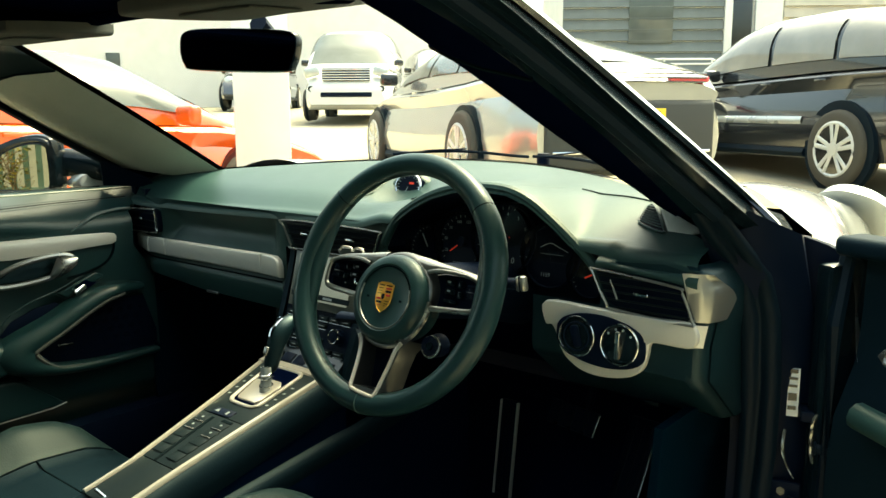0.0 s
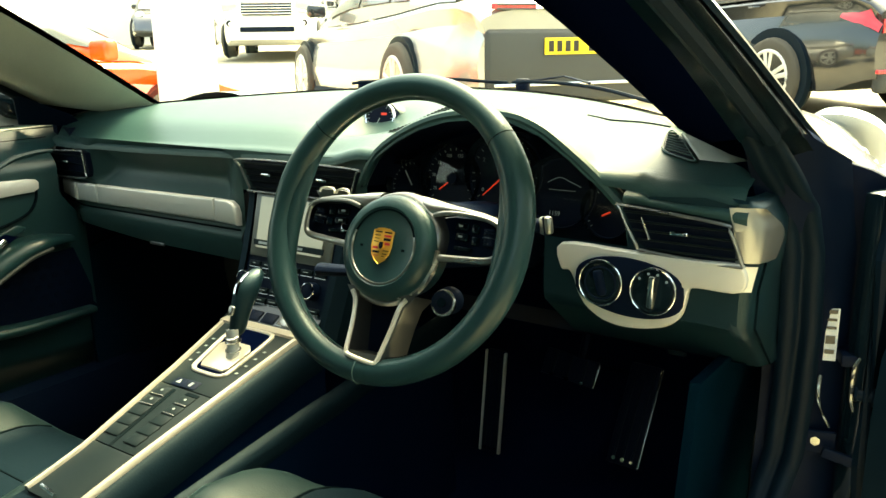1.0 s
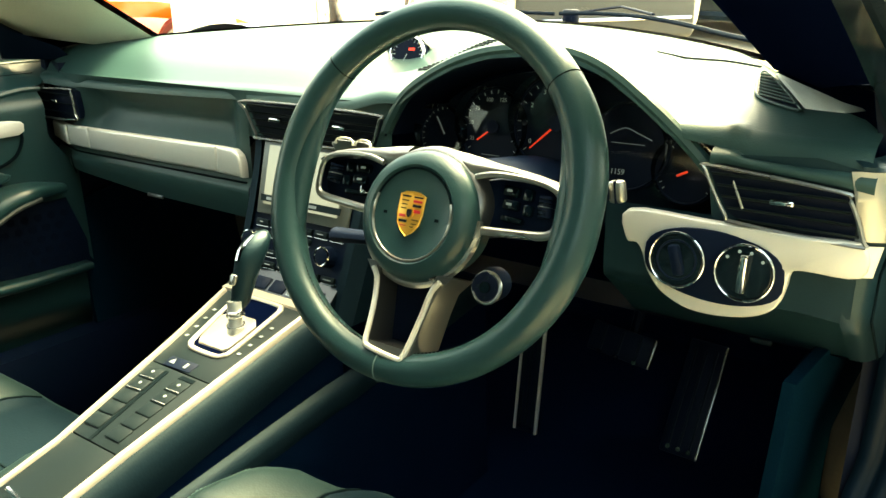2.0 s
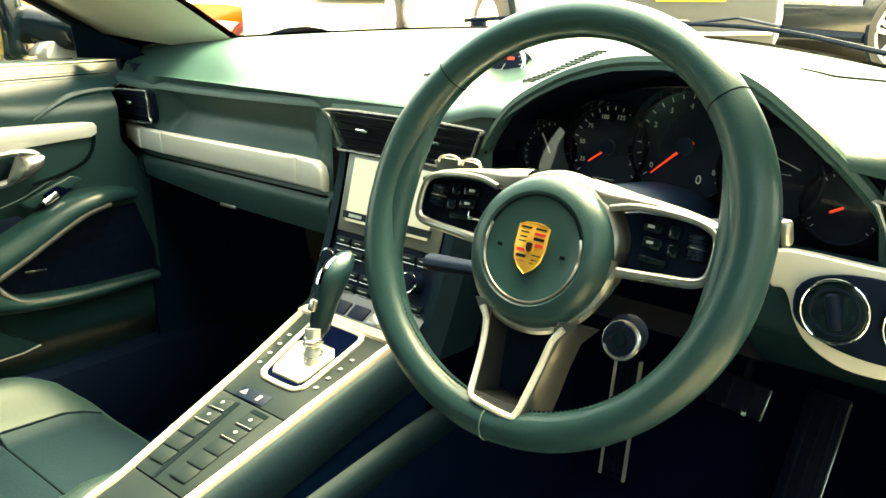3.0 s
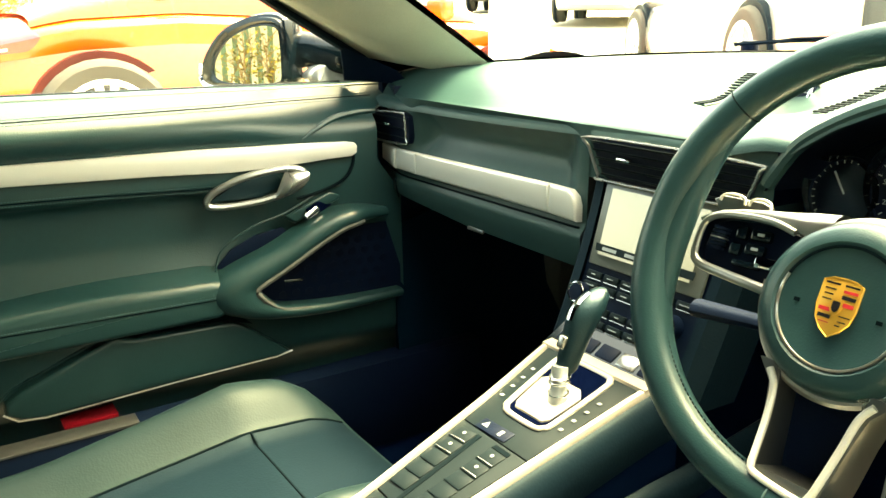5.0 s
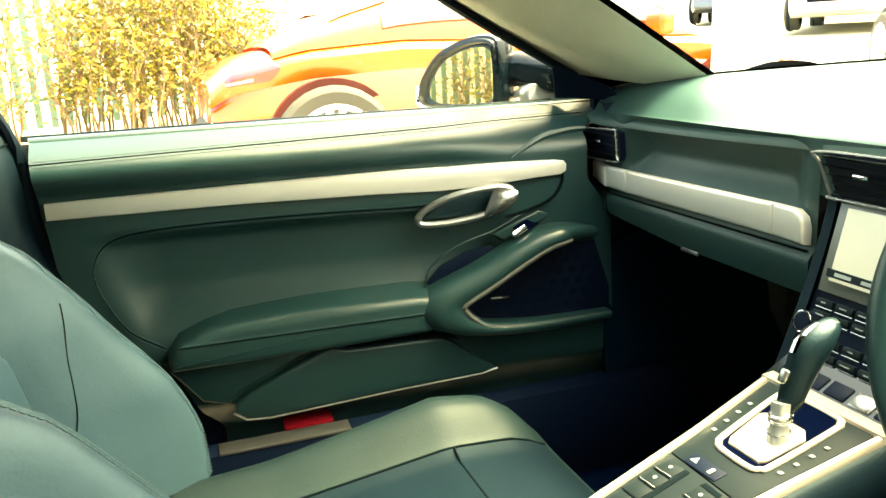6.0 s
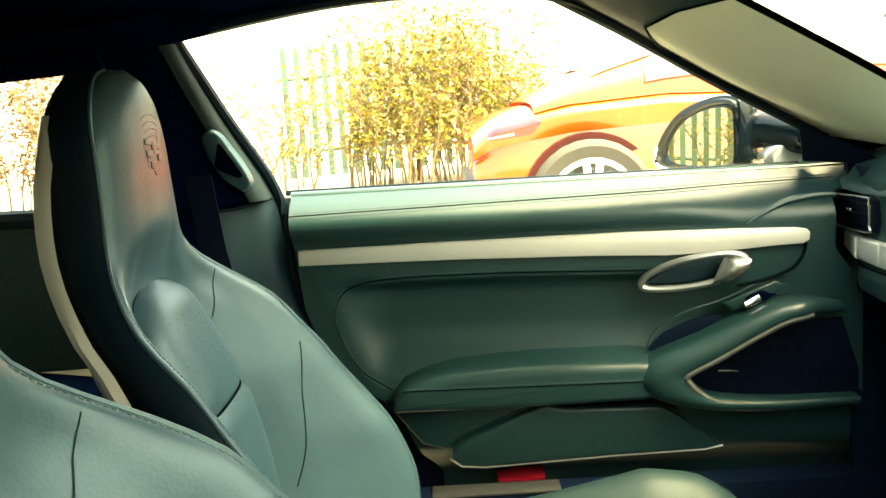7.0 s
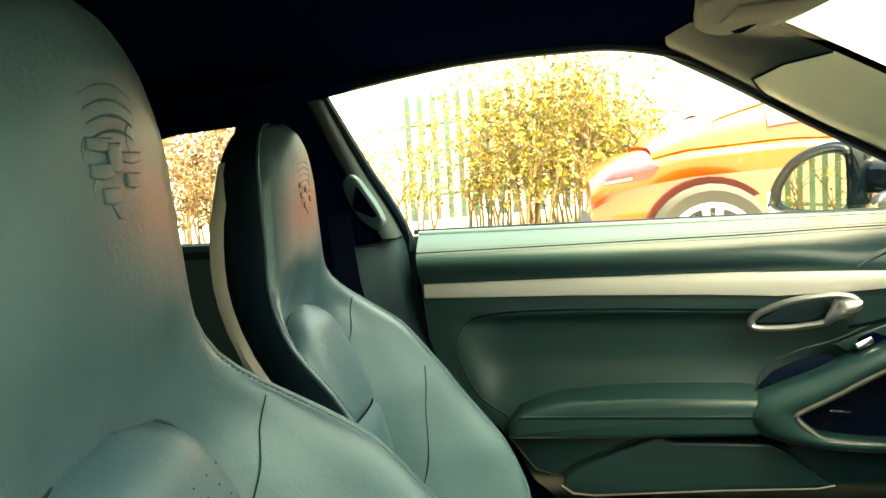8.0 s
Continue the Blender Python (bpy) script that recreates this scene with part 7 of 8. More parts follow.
M_SIDING_DARK = material("slate_siding", (0.16, 0.18, 0.18), 0.6, vary=0.15, grain=0.3, scale=30, rand=0.08)
M_RENDER = material("white_render", (0.75, 0.74, 0.70), 0.85, vary=0.06, grain=0.4, bump=0.2, scale=50)
M_BARK = material("twig_bark", (0.20, 0.125, 0.06), 0.85, vary=0.3, scale=40)
M_FENCE = material("green_fence", (0.10, 0.165, 0.13), 0.45, vary=0.15, rand=0.15)


def leaf_material(name="leaf", tones=((0.06, 0.065, 0.010, 1), (0.22, 0.20, 0.022, 1), (0.44, 0.30, 0.04, 1))):
    m = material(name, (0.20, 0.20, 0.03), 0.5, vary=0.2)
    nt, n = m.node_tree, m.node_tree.nodes
    b = n["Principled BSDF"]
    geo = n.new("ShaderNodeNewGeometry")
    ramp = n.new("ShaderNodeValToRGB")
    ramp.color_ramp.elements[0].color = tones[0]
    ramp.color_ramp.elements[1].color = tones[2]
    e = ramp.color_ramp.elements.new(0.5); e.color = tones[1]
    nt.links.new(geo.outputs["Random Per Island"], ramp.inputs[0])
    nt.links.new(ramp.outputs[0], b.inputs["Base Color"])
    b.inputs["Transmission Weight"].default_value = 0.0
    b.inputs["Subsurface Weight"].default_value = 0.0
    return m


M_LEAF = leaf_material()
M_DRYLEAF = leaf_material("dry_leaf", ((0.035, 0.030, 0.012, 1), (0.11, 0.055, 0.018, 1), (0.26, 0.12, 0.035, 1)))


def ground_z(x, y):
    return 1.9 * math.tanh((-0.037 * x + 0.038 * y) / 1.9)


gx_ = [-900, -400, -150, -80, -50, -35] + span(-26, 26, 27) + [35, 50, 80, 150, 400, 900]
ground = new("ground", finish(grid(lambda x, y: Vector((x, y, ground_z(x, y))), gx_, gx_), "ground", M_TARMAC))
tagged(ground, "pale sunlit tarmac car park", "ground", kind="structure")


def wheel_on(parent, m, side, R, style):
    """A wheel at the pose m, its axle along x: tyre with rounded shoulders, rim with spokes."""
    prof = [(0.66, -0.5), (0.70, -0.52), (0.90, -0.55), (0.97, -0.48), (1.0, -0.35), (1.0, 0.35), (0.97, 0.48), (0.90, 0.55), (0.70, 0.52), (0.66, 0.5)]
    w = 0.23
    k = 28
    rings = [[m @ Vector((side * x * w, math.cos(a) * r * R, math.sin(a) * r * R)) for a in span(0, 2 * math.pi * (k - 1) / k, k)] for r, x in prof]
    t = part("tyre", loft(rings, caps=False), M_TYRE, parent, "black tyre")
    part("rim_dish", loft([[m @ Vector((side * x * w, math.cos(a) * r * R, math.sin(a) * r * R)) for a in span(0, 2 * math.pi * (k - 1) / k, k)] for r, x in ((0.71, 0.53), (0.67, 0.50), (0.62, 0.30), (0.30, 0.05), (0.02, 0.05))]), M_BLACKP, t)
    part("rim_edge", tube([m @ Vector((side * 0.50 * w, math.cos(a) * 0.675 * R, math.sin(a) * 0.675 * R)) for a in span(0, 2 * math.pi * (k - 1) / k, k)], 0.016 * R / 0.33, 6, True), M_RIMALU, t, "bright rim edge")
    sp = []
    for i in range(5):
        for d in ((-0.17, 0.17) if style == "double" else (0,)):
            a = 2 * math.pi * i / 5 + 0.3
            pts = [m @ Vector((side * 0.50 * w, math.cos(a + d * 1.6) * 0.14 * R, math.sin(a + d * 1.6) * 0.14 * R)), m @ Vector((side * 0.53 * w, math.cos(a + d) * 0.66 * R, math.sin(a + d) * 0.66 * R))]
            sp.append(tube(pts, [0.046 * R / 0.33 if style != "double" else 0.024 * R / 0.33, 0.038 * R / 0.33 if style != "double" else 0.021 * R / 0.33], 6, flat=0.5, up=m.to_3x3() @ Vector((1, 0, 0))))
    for q in sp:
        part("spoke", q, M_RIMALU, t)
    part("hub_cap", disc(m @ Vector((side * 0.46 * w, 0, 0)), m.to_3x3() @ Vector((side, 0, 0)), 0.17 * R, 0.03, 20), M_RIMALU, t)


def vehicle(name, at, heading, label, cat, spec, group="parked vehicles"):
    """A parked vehicle. heading: degrees to the left of +y. spec: its measures and profiles along the length (0 tail, 1 nose)."""
    L, Wd, R, wb, rear = spec["L"], spec["W"], spec["R"], spec["wb"], spec["rear"]
    z0 = ground_z(*at) + spec.get("dz", 0)
    sl = 0.04
    M = Matrix.Translation((at[0], at[1], z0)) @ pose(0, 0, 0, 0, 0, heading)
    t = thing(name, M.translation, label, cat, group)
    paint = spec["paint"]

    def Wf(s):
        return Wd / 2 * (1 - 0.16 * abs(2 * s - 1) ** 5 - 0.02 * abs(2 * s - 1))

    def body(s, a):
        """a: 0 sill .. 1 middle of the upper deck."""
        zb, w = lerp(spec["deck"], s), Wf(s)
        y = (s - 0.5) * L
        low = spec["clear"] + 0.06 * sstep(0.10, 0.0, s) * 2 + 0.05 * sstep(0.93, 1.0, s) * 2
        if a < 0.5:
            k = a / 0.5
            x = w * (0.90 + 0.10 * math.sin(math.pi * min(1, k * 1.1 + 0.06)) ** 0.6)
            z = low + (zb - 0.10 - low) * k
            return x, y, z
        k = (a - 0.5) / 0.5
        return w * (1 - k ** 1.6) ** 0.55 * 0.965, y, zb - 0.10 * (1 - k) ** 1.8

    As = [0, 0.08, 0.2, 0.32, 0.42, 0.5, 0.53, 0.58, 0.65, 0.75, 0.87, 1.0]
    rows = []
    for s in [0, 0.008, 0.02, 0.04] + span(0.07, 0.93, 30) + [0.96, 0.98, 0.992, 1.0]:
        sq = 1.0 if 0.02 < s < 0.98 else 0.96
        pr = [body(s, a) for a in As]
        rows.append([M @ Vector((x * sq, y, z)) for x, y, z in pr] + [M @ Vector((-x * sq, y, z)) for x, y, z in pr[-2::-1]])
    part("body", loft(rows, closed=True), paint, t, spec.get("paint_label", ""))

    # cabin
    c0, c1 = spec["cabin"]

    def cab(s, a):
        zr, zb = lerp(spec["roof"], s), lerp(spec["deck"], s) - 0.05
        w = Wf(s) * spec.get("cabw", 0.90)
        ca, sa = math.cos(a), math.sin(a)
        tum = 1 - 0.22 * max(0, min(1, (zr - zb) / 0.5)) * abs(sa) ** 1.2
        e = spec.get("soft", 0.62)
        return Vector((w * (abs(ca) ** e) * (1 if ca > 0 else -1) * tum, (s - 0.5) * L, zb + (zr - zb) * abs(sa) ** e))

    aa = span(0, math.pi, 25)
    part("cabin", loft([[M @ cab(s, a) for a in aa] for s in span(c0, c1, 30)], closed=False), paint, t)

    def glasspatch(nm, s0, s1, a0, a1, lift=0.012, mat=None, cut=None):
        def f(u, v):
            s, a = s0 + (s1 - s0) * u, a0 + (a1 - a0) * v
            if cut:
                s, a = cut(u, v)
            p = cab(s, a)
            c = Vector((0, p.y, lerp(spec["deck"], s)))
            d = (p - c).normalized()
            return M @ (p + d * lift)
        return part(nm, grid(f, span(0, 1, 12), span(0, 1, 7)), mat or spec.get("glass", M_CARGLASS), t, "window with the sky's reflection in its colour")

    for side in (0, 1):
        for s0, s1 in spec["side_windows"]:
            lo, hi = 0.10, 0.80

            def cut(u, v, s0=s0, s1=s1, side=side):
                s = s0 + (s1 - s0) * u
                room = max(0.03, (lerp(spec["roof"], s) - lerp(spec["deck"], s)))
                top = min(1.0, max(0.10, (room - 0.03) / 0.36)) * (spec.get("win_hi", 0.36) * math.pi)
                a0 = spec.get("win_lo", 0.035) * math.pi
                a = a0 + (max(top, a0 + 0.01) - a0) * v * 0.9
                return s, (a if side == 0 else math.pi - a)
            glasspatch("side_window", s0, s1, lo, hi, cut=cut)
    glasspatch("windscreen", spec["front_glass"][0], spec["front_glass"][1], 0.20 * math.pi, 0.80 * math.pi)
    glasspatch("rear_window", spec["rear_glass"][0], spec["rear_glass"][1], 0.20 * math.pi, 0.80 * math.pi)
    for yy in (rear, rear + wb):
        for side in (-1, 1):
            y = -L / 2 + yy
            w = Wf(yy / L)
            # arches aren't cut: a dark disc on the body gives their shade
            part("wheel_arch", disc(M @ Vector((side * (w - 0.06), y, R + 0.01)), M.to_3x3() @ Vector((side, 0, 0)), R * spec.get("arch", 1.09), 0.058, 36), spec.get("arch_mat", M_RUBBER), t, "dark disc for the shaded wheel arch")
            wheel_on(t, M @ Matrix.Translation((side * (w - 0.075), y, R)), side, R, spec.get("spokes", "double"))
    for side in (-1, 1):
        for s, lz in spec.get("handles", ()):
            part("door_handle", box(0.02, 0.16, 0.025, 0.008, m=M @ Matrix.Translation((side * (Wf(s) * 0.985), (s - 0.5) * L, lz))), spec.get("handle_mat", paint), t)
        s, lz = spec["mirror"]
        part("side_mirror", box(0.19, 0.10, 0.13, 0.035, 3, m=M @ Matrix.Translation((side * (Wf(s) * 0.98 + 0.07), (s - 0.5) * L, lz))), spec.get("mirror_mat", M_BLACKP), t, "rounded side mirror")
        part("sill_band", tube([M @ Vector((side * Wf(s) * 0.965, (s - 0.5) * L, spec["clear"] + 0.06)) for s in span((rear + R * 1.2) / L, (rear + wb - R * 1.2) / L, 8)], 0.05, 6), M_RUBBER, t, "black sill")
    spec.get("extra", lambda *a: None)(t, M, L, Wf, body)
    return t, M


def lamps(tail_w=0.30, tail_z=0.78, bar=False, plate=None, tail_h=0.10, nose_z=0.62, wrap=0.07, a0=0.36, a1=0.47, quarter=False, valance=0.20):
    def f(t, M, L, Wf, body):
        for side in (-1, 1):
            if bar:
                part("tail_lamp", box(tail_w, 0.05, tail_h, 0.012, m=M @ Matrix.Translation((side * (Wf(0.01) * 0.80 - tail_w / 2), -L / 2 + 0.012, tail_z))), M_TAIL, t, "slim red tail lamp")
                part("headlamp", disc(M @ Vector((side * Wf(0.96) * 0.74, L / 2 - 0.26, nose_z)), M.to_3x3() @ Vector((side * 0.25, 0.8, 0.55)), 0.13, 0.07, 24, 0.11, 0.02), M_CLEAR, t, "clear headlamp")
                continue

            def lp(u, v, side=side, lift=0.008):
                s, a = 0.002 + wrap * u, a0 + (a1 - a0) * (v if u < 0.5 else 0.5 + (v - 0.5) * (1 - 0.75 * (u - 0.5) / 0.5))
                x, y, z = body(s, a)
                q = 1.0 if s > 0.02 else 0.97
                return M @ Vector((side * (x * q + lift * min(1, u * 4)), y - lift * (1 - u), z))
            tl = part("tail_lamp", grid(lp, span(0, 1, 12), span(0, 1, 6)), M_TAIL, t, "red tail lamp")
            if quarter:
                def side_at(s, z):
                    pr = [body(s, a) for a in (0, 0.08, 0.2, 0.32, 0.42, 0.5, 0.53, 0.58, 0.65, 0.75, 0.87, 1.0)]
                    x = float(np.interp(z, [p[2] for p in pr], [p[0] for p in pr]))
                    return M @ Vector((side * (x + 0.010), pr[0][1] - 0.012 * max(0, 1 - s / 0.03), z))

                def lens(u, v):
                    s = 0.020 + 0.068 * u
                    mid, half = 0.715 + 0.055 * u, (0.030 + 0.028 * u) * (1 - max(0, (u - 0.72) / 0.28) ** 2.2) + 0.002
                    return side_at(s, mid + half * (2 * v - 1))
                part("tail_lamp_glass", grid(lens, span(0, 1, 18), span(0, 1, 7)), M_TAIL, tl)
                part("tail_lamp_stripe", grid(lambda u, v: lens(u * 0.5, 0.12 + 0.16 * v) + M.to_3x3() @ Vector((side * 0.003, -0.003, 0)), span(0, 1, 8), span(0, 1, 3)), M_CLEAR, tl, "clear stripe")
                continue
            zb = body(0.0, a0)[2], body(0.0, a1)[2]
            w0 = body(0.0, (a0 + a1) / 2)[0] * 0.96
            part("tail_lamp_face", slab([M @ Vector((side * w0, -L / 2 - 0.002, zb[0])), M @ Vector((side * w0, -L / 2 - 0.002, zb[1])), M @ Vector((side * (w0 - tail_w), -L / 2 - 0.002, zb[1] - 0.01)), M @ Vector((side * (w0 - tail_w), -L / 2 - 0.002, zb[0] + 0.02))], M.to_3x3() @ Vector((0, -0.012, 0)), 0.004), M_TAIL, tl)
            part("headlamp", disc(M @ Vector((side * Wf(0.96) * 0.74, L / 2 - 0.26, nose_z)), M.to_3x3() @ Vector((side * 0.25, 0.8, 0.55)), 0.13, 0.07, 24, 0.11, 0.02), M_CLEAR, t, "clear headlamp")
        if bar:
            for k in range(3):
                part("louvre", box(2 * Wf(0.0) * 0.78, 0.03, 0.012, 0.004, m=M @ Matrix.Translation((0, -L / 2 - 0.006, tail_z + 0.040 - 0.030 * k))), M_BLACKP, t, "thin black louvre over the tail")
        part("rear_bumper", box(2 * Wf(0.02) * 0.86, 0.10, valance, 0.04, 3, m=M @ Matrix.Translation((0, -L / 2 + 0.02, 0.26 + valance / 2))), M_VALANCE, t, "dark plastic lower bumper")
        if bar:
            part("bumper_strip", box(2 * Wf(0.02) * 0.80, 0.03, 0.025, 0.008, m=M @ Matrix.Translation((0, -L / 2 - 0.034, 0.40))), M_CHROME, t, "bright strip along the bumper")
        for side in () if bar else (-1, 1):
            part("exhaust", tube([M @ Vector((side * 0.45, -L / 2 + 0.10, 0.30)), M @ Vector((side * 0.45, -L / 2 - 0.05, 0.30))], 0.045, 14), M_CHROME, t, "bright exhaust tip")
        if plate:
            pl = part("number_plate", box(0.52, 0.012, 0.115, 0.004, m=M @ Matrix.Translation((0, -L / 2 - 0.040, plate))), M_PLATE, t, "yellow number plate")
            for k in range(7):
                if k != 4:
                    part("plate_bar", box(0.040, 0.004, 0.075, m=M @ Matrix.Translation((-0.21 + k * 0.068 - (0.01 if k > 4 else 0), -L / 2 - 0.048, plate))), M_BLACKEN, pl, smooth=0)
    return f


COUPE = dict(L=4.04, W=1.80, R=0.335, wb=2.475, rear=0.60, clear=0.20, paint=M_ORANGE, cabin=(0.08, 0.73), spokes="double",
             deck=[(0, 0.72), (0.03, 0.82), (0.12, 0.90), (0.25, 0.93), (0.45, 0.90), (0.70, 0.88), (0.80, 0.82), (0.92, 0.68), (0.98, 0.55), (1, 0.45)],
             roof=[(0.08, 0.88), (0.18, 1.08), (0.30, 1.25), (0.40, 1.315), (0.48, 1.33), (0.56, 1.285), (0.66, 1.07), (0.73, 0.88)],
             side_windows=((0.225, 0.36), (0.375, 0.66)), front_glass=(0.59, 0.715), rear_glass=(0.16, 0.36), mirror=(0.64, 0.98), handles=((0.36, 0.80),), extra=lamps(0.30, 0.77, False, None, 0.15, 0.64, 0.02, 0.40, 0.42, True))
vehicle("parked_coupe", (-4.42, 1.74), 0, "bright orange parked sports coupe with pale alloy wheels", "car", dict(COUPE, dz=-0.085, arch=1.075, arch_mat=M_ARCH, mirror_mat=M_ORANGE, mirror=(0.62, 0.90)))

SALOON = dict(L=5.05, W=1.94, R=0.355, wb=2.95, rear=1.05, clear=0.18, paint=M_SALOON, cabin=(0.06, 0.72), spokes="double",
              deck=[(0, 0.92), (0.03, 1.02), (0.10, 1.03), (0.25, 0.98), (0.45, 0.94), (0.70, 0.93), (0.80, 0.88), (0.92, 0.74), (0.98, 0.60), (1, 0.48)],
              roof=[(0.06, 1.03), (0.15, 1.17), (0.28, 1.34), (0.40, 1.42), (0.50, 1.415), (0.60, 1.27), (0.72, 0.93)],
              side_windows=((0.21, 0.28), (0.29, 0.44), (0.45, 0.64)), front_glass=(0.57, 0.70), rear_glass=(0.09, 0.28), mirror=(0.63, 1.03), handles=((0.33, 0.90), (0.48, 0.88)), extra=lamps(0.34, 0.93, True, 0.66, 0.045, 0.66, valance=0.52))
vehicle("parked_saloon", (-3.73, 6.07), 57.6, "silver parked sports saloon with slim red lamps and yellow plate", "car", SALOON)
vehicle("parked_coupe", (-4.65, 9.0), 57, "white parked sports car with slim red tail lamps", "car",
        dict(COUPE, paint=M_WHITEP, spokes="double", extra=lamps(0.3, 0.76, True, None, 0.05, 0.66)))
def suv_trim(t, M, L, Wf, body):
    """Tail lamps, pale strips along the doors and red reflectors in the bumper."""
    lamps(0.50, 1.0, False, None, 0.10, 0.82)(t, M, L, Wf, body)
    for side in (-1, 1):
        def strip(s, k):
            pr = [body(s, a) for a in (0, 0.08, 0.2, 0.32, 0.42, 0.5)]
            z = 0.60 + 0.075 * k
            x = float(np.interp(z, [p[2] for p in pr], [p[0] for p in pr]))
            return M @ Vector((side * (x + 0.004 + 0.014 * math.sin(math.pi * k)), pr[0][1], z))
        part("door_strip", grid(strip, span(0.315, 0.66, 16), span(0, 1, 5)), M_SILVER, t, "pale strip along the doors")
        part("reflector", box(0.30, 0.03, 0.035, 0.006, m=M @ Matrix.Translation((side * 0.60, -L / 2 - 0.03, 0.44))), M_TAIL, t, "red reflector")


SUV = dict(L=4.70, W=1.93, R=0.370, wb=2.80, rear=0.98, clear=0.26, paint=M_DARKP, cabin=(0.02, 0.80), soft=0.36, win_lo=0.003, win_hi=0.21, glass=M_PALEGLASS, spokes="double",
           deck=[(0, 1.00), (0.03, 1.13), (0.10, 1.16), (0.25, 1.15), (0.45, 1.12), (0.72, 1.08), (0.82, 1.0), (0.93, 0.90), (0.985, 0.74), (1, 0.60)],
           roof=[(0.02, 1.14), (0.05, 1.40), (0.10, 1.60), (0.20, 1.69), (0.32, 1.73), (0.44, 1.73), (0.54, 1.715), (0.61, 1.62), (0.70, 1.36), (0.80, 1.02)],
           side_windows=((0.10, 0.235), (0.25, 0.435), (0.45, 0.71)), front_glass=(0.61, 0.78), rear_glass=(0.035, 0.09), mirror=(0.63, 1.12), handles=((0.27, 1.02), (0.44, 1.00)), cabw=0.93, handle_mat=M_BLACKP, arch=1.2,
           extra=suv_trim)
vehicle("parked_suv", (-1.43, 9.0), 55, "dark blue-grey parked off-road car with five-spoke alloy wheels", "car", dict(SUV, dz=-0.06))
vehicle("parked_hatchback", (-3.6, 14.2), 53, "silver parked hatchback behind the other cars", "car",
        dict(SUV, L=4.1, W=1.75, R=0.31, wb=2.5, rear=0.8, paint=M_SILVER, deck=[(a, b * 0.86) for a, b in SUV["deck"]], roof=[(a, b * 0.88) for a, b in SUV["roof"]], handles=(), mirror=(0.63, 0.98), extra=lamps(0.2, 0.8, False, None, 0.1, 0.7)))


def van_front(t, M, L, Wf, body):
    y = L / 2
    g = part("radiator_grille", box(0.98, 0.05, 0.26, 0.03, 3, m=M @ Matrix.Translation((0, y - 0.05, 0.92))), M_PLASTIC, t, "dark grille with bright bars")
    for k in range(5):
        part("grille_bar", box(1.00, 0.04, 0.022, 0.006, m=M @ Matrix.Translation((0, y - 0.015, 0.82 + k * 0.05))), M_CHROME, g)
    part("lower_grille", box(1.05, 0.05, 0.10, 0.02, m=M @ Matrix.Translation((0, y - 0.01, 0.52))), M_PLASTIC, t, "black lower grille")
    for side in (-1, 1):
        part("headlamp", box(0.32, 0.16, 0.20, 0.05, 3, m=M @ Matrix.Translation((side * 0.70, y - 0.12, 0.98)) @ pose(0, 0, 0, 0, side * 14, 0)), M_CLEAR, t, "clear headlamp")
        part("fog_lamp", disc(M @ Vector((side * 0.72, y - 0.06, 0.64)), M.to_3x3() @ Vector((0, 1, 0)), 0.06, 0.05, 16), M_BLACKEN, t, "round black fog lamp")


VAN = dict(L=5.0, W=1.95, R=0.33, wb=3.1, rear=1.0, clear=0.22, paint=M_WHITEP, cabin=(0.0, 0.88), spokes="single",
           deck=[(0, 1.05), (0.3, 1.10), (0.80, 1.12), (0.90, 1.06), (0.97, 0.90), (1, 0.72)],
           roof=[(0, 1.90), (0.05, 1.96), (0.55, 1.97), (0.68, 1.90), (0.78, 1.55), (0.88, 1.08)],
           side_windows=((0.10, 0.40), (0.42, 0.60), (0.62, 0.78)), front_glass=(0.69, 0.86), rear_glass=(0.0, 0.03), mirror=(0.76, 1.22), cabw=0.97, soft=0.34, extra=van_front)
vehicle("parked_van", (-12.6, 12.85), 53 + 166, "white parked van with a bright barred grille", "van", VAN)
vehicle("parked_suv", (-13.0, 16.4), 53 + 175, "black parked off-road car beside the van", "car", dict(SUV, paint=M_BLACKP))
vehicle("parked_pickup", (-19.5, 15.5), 53 + 170, "grey parked car far behind", "car", dict(SUV, paint=M_GREYP))

# tail and wheels of the car that one looks into
def tail(u, v):
    """u: across, v: from the roof's rear edge to the bumper."""
    y = -1.75 - 0.95 * v
    w = lerp([(0, 0.58), (0.35, 0.80), (0.8, 0.84), (1, 0.70)], v)
    z = lerp([(0, 1.150), (0.3, 1.02), (0.6, 0.90), (0.85, 0.80), (0.95, 0.66), (1, 0.45)], v)
    return Vector((u * w, y, z - 0.06 * u * u - (0.30 + 0.2 * v) * sstep(0.82, 1.0, abs(u))))


part("tail_panel", grid(tail, span(-1, 1, 25), span(0, 1, 18)), M_SILVER, shell, "silver painted rounded tail")
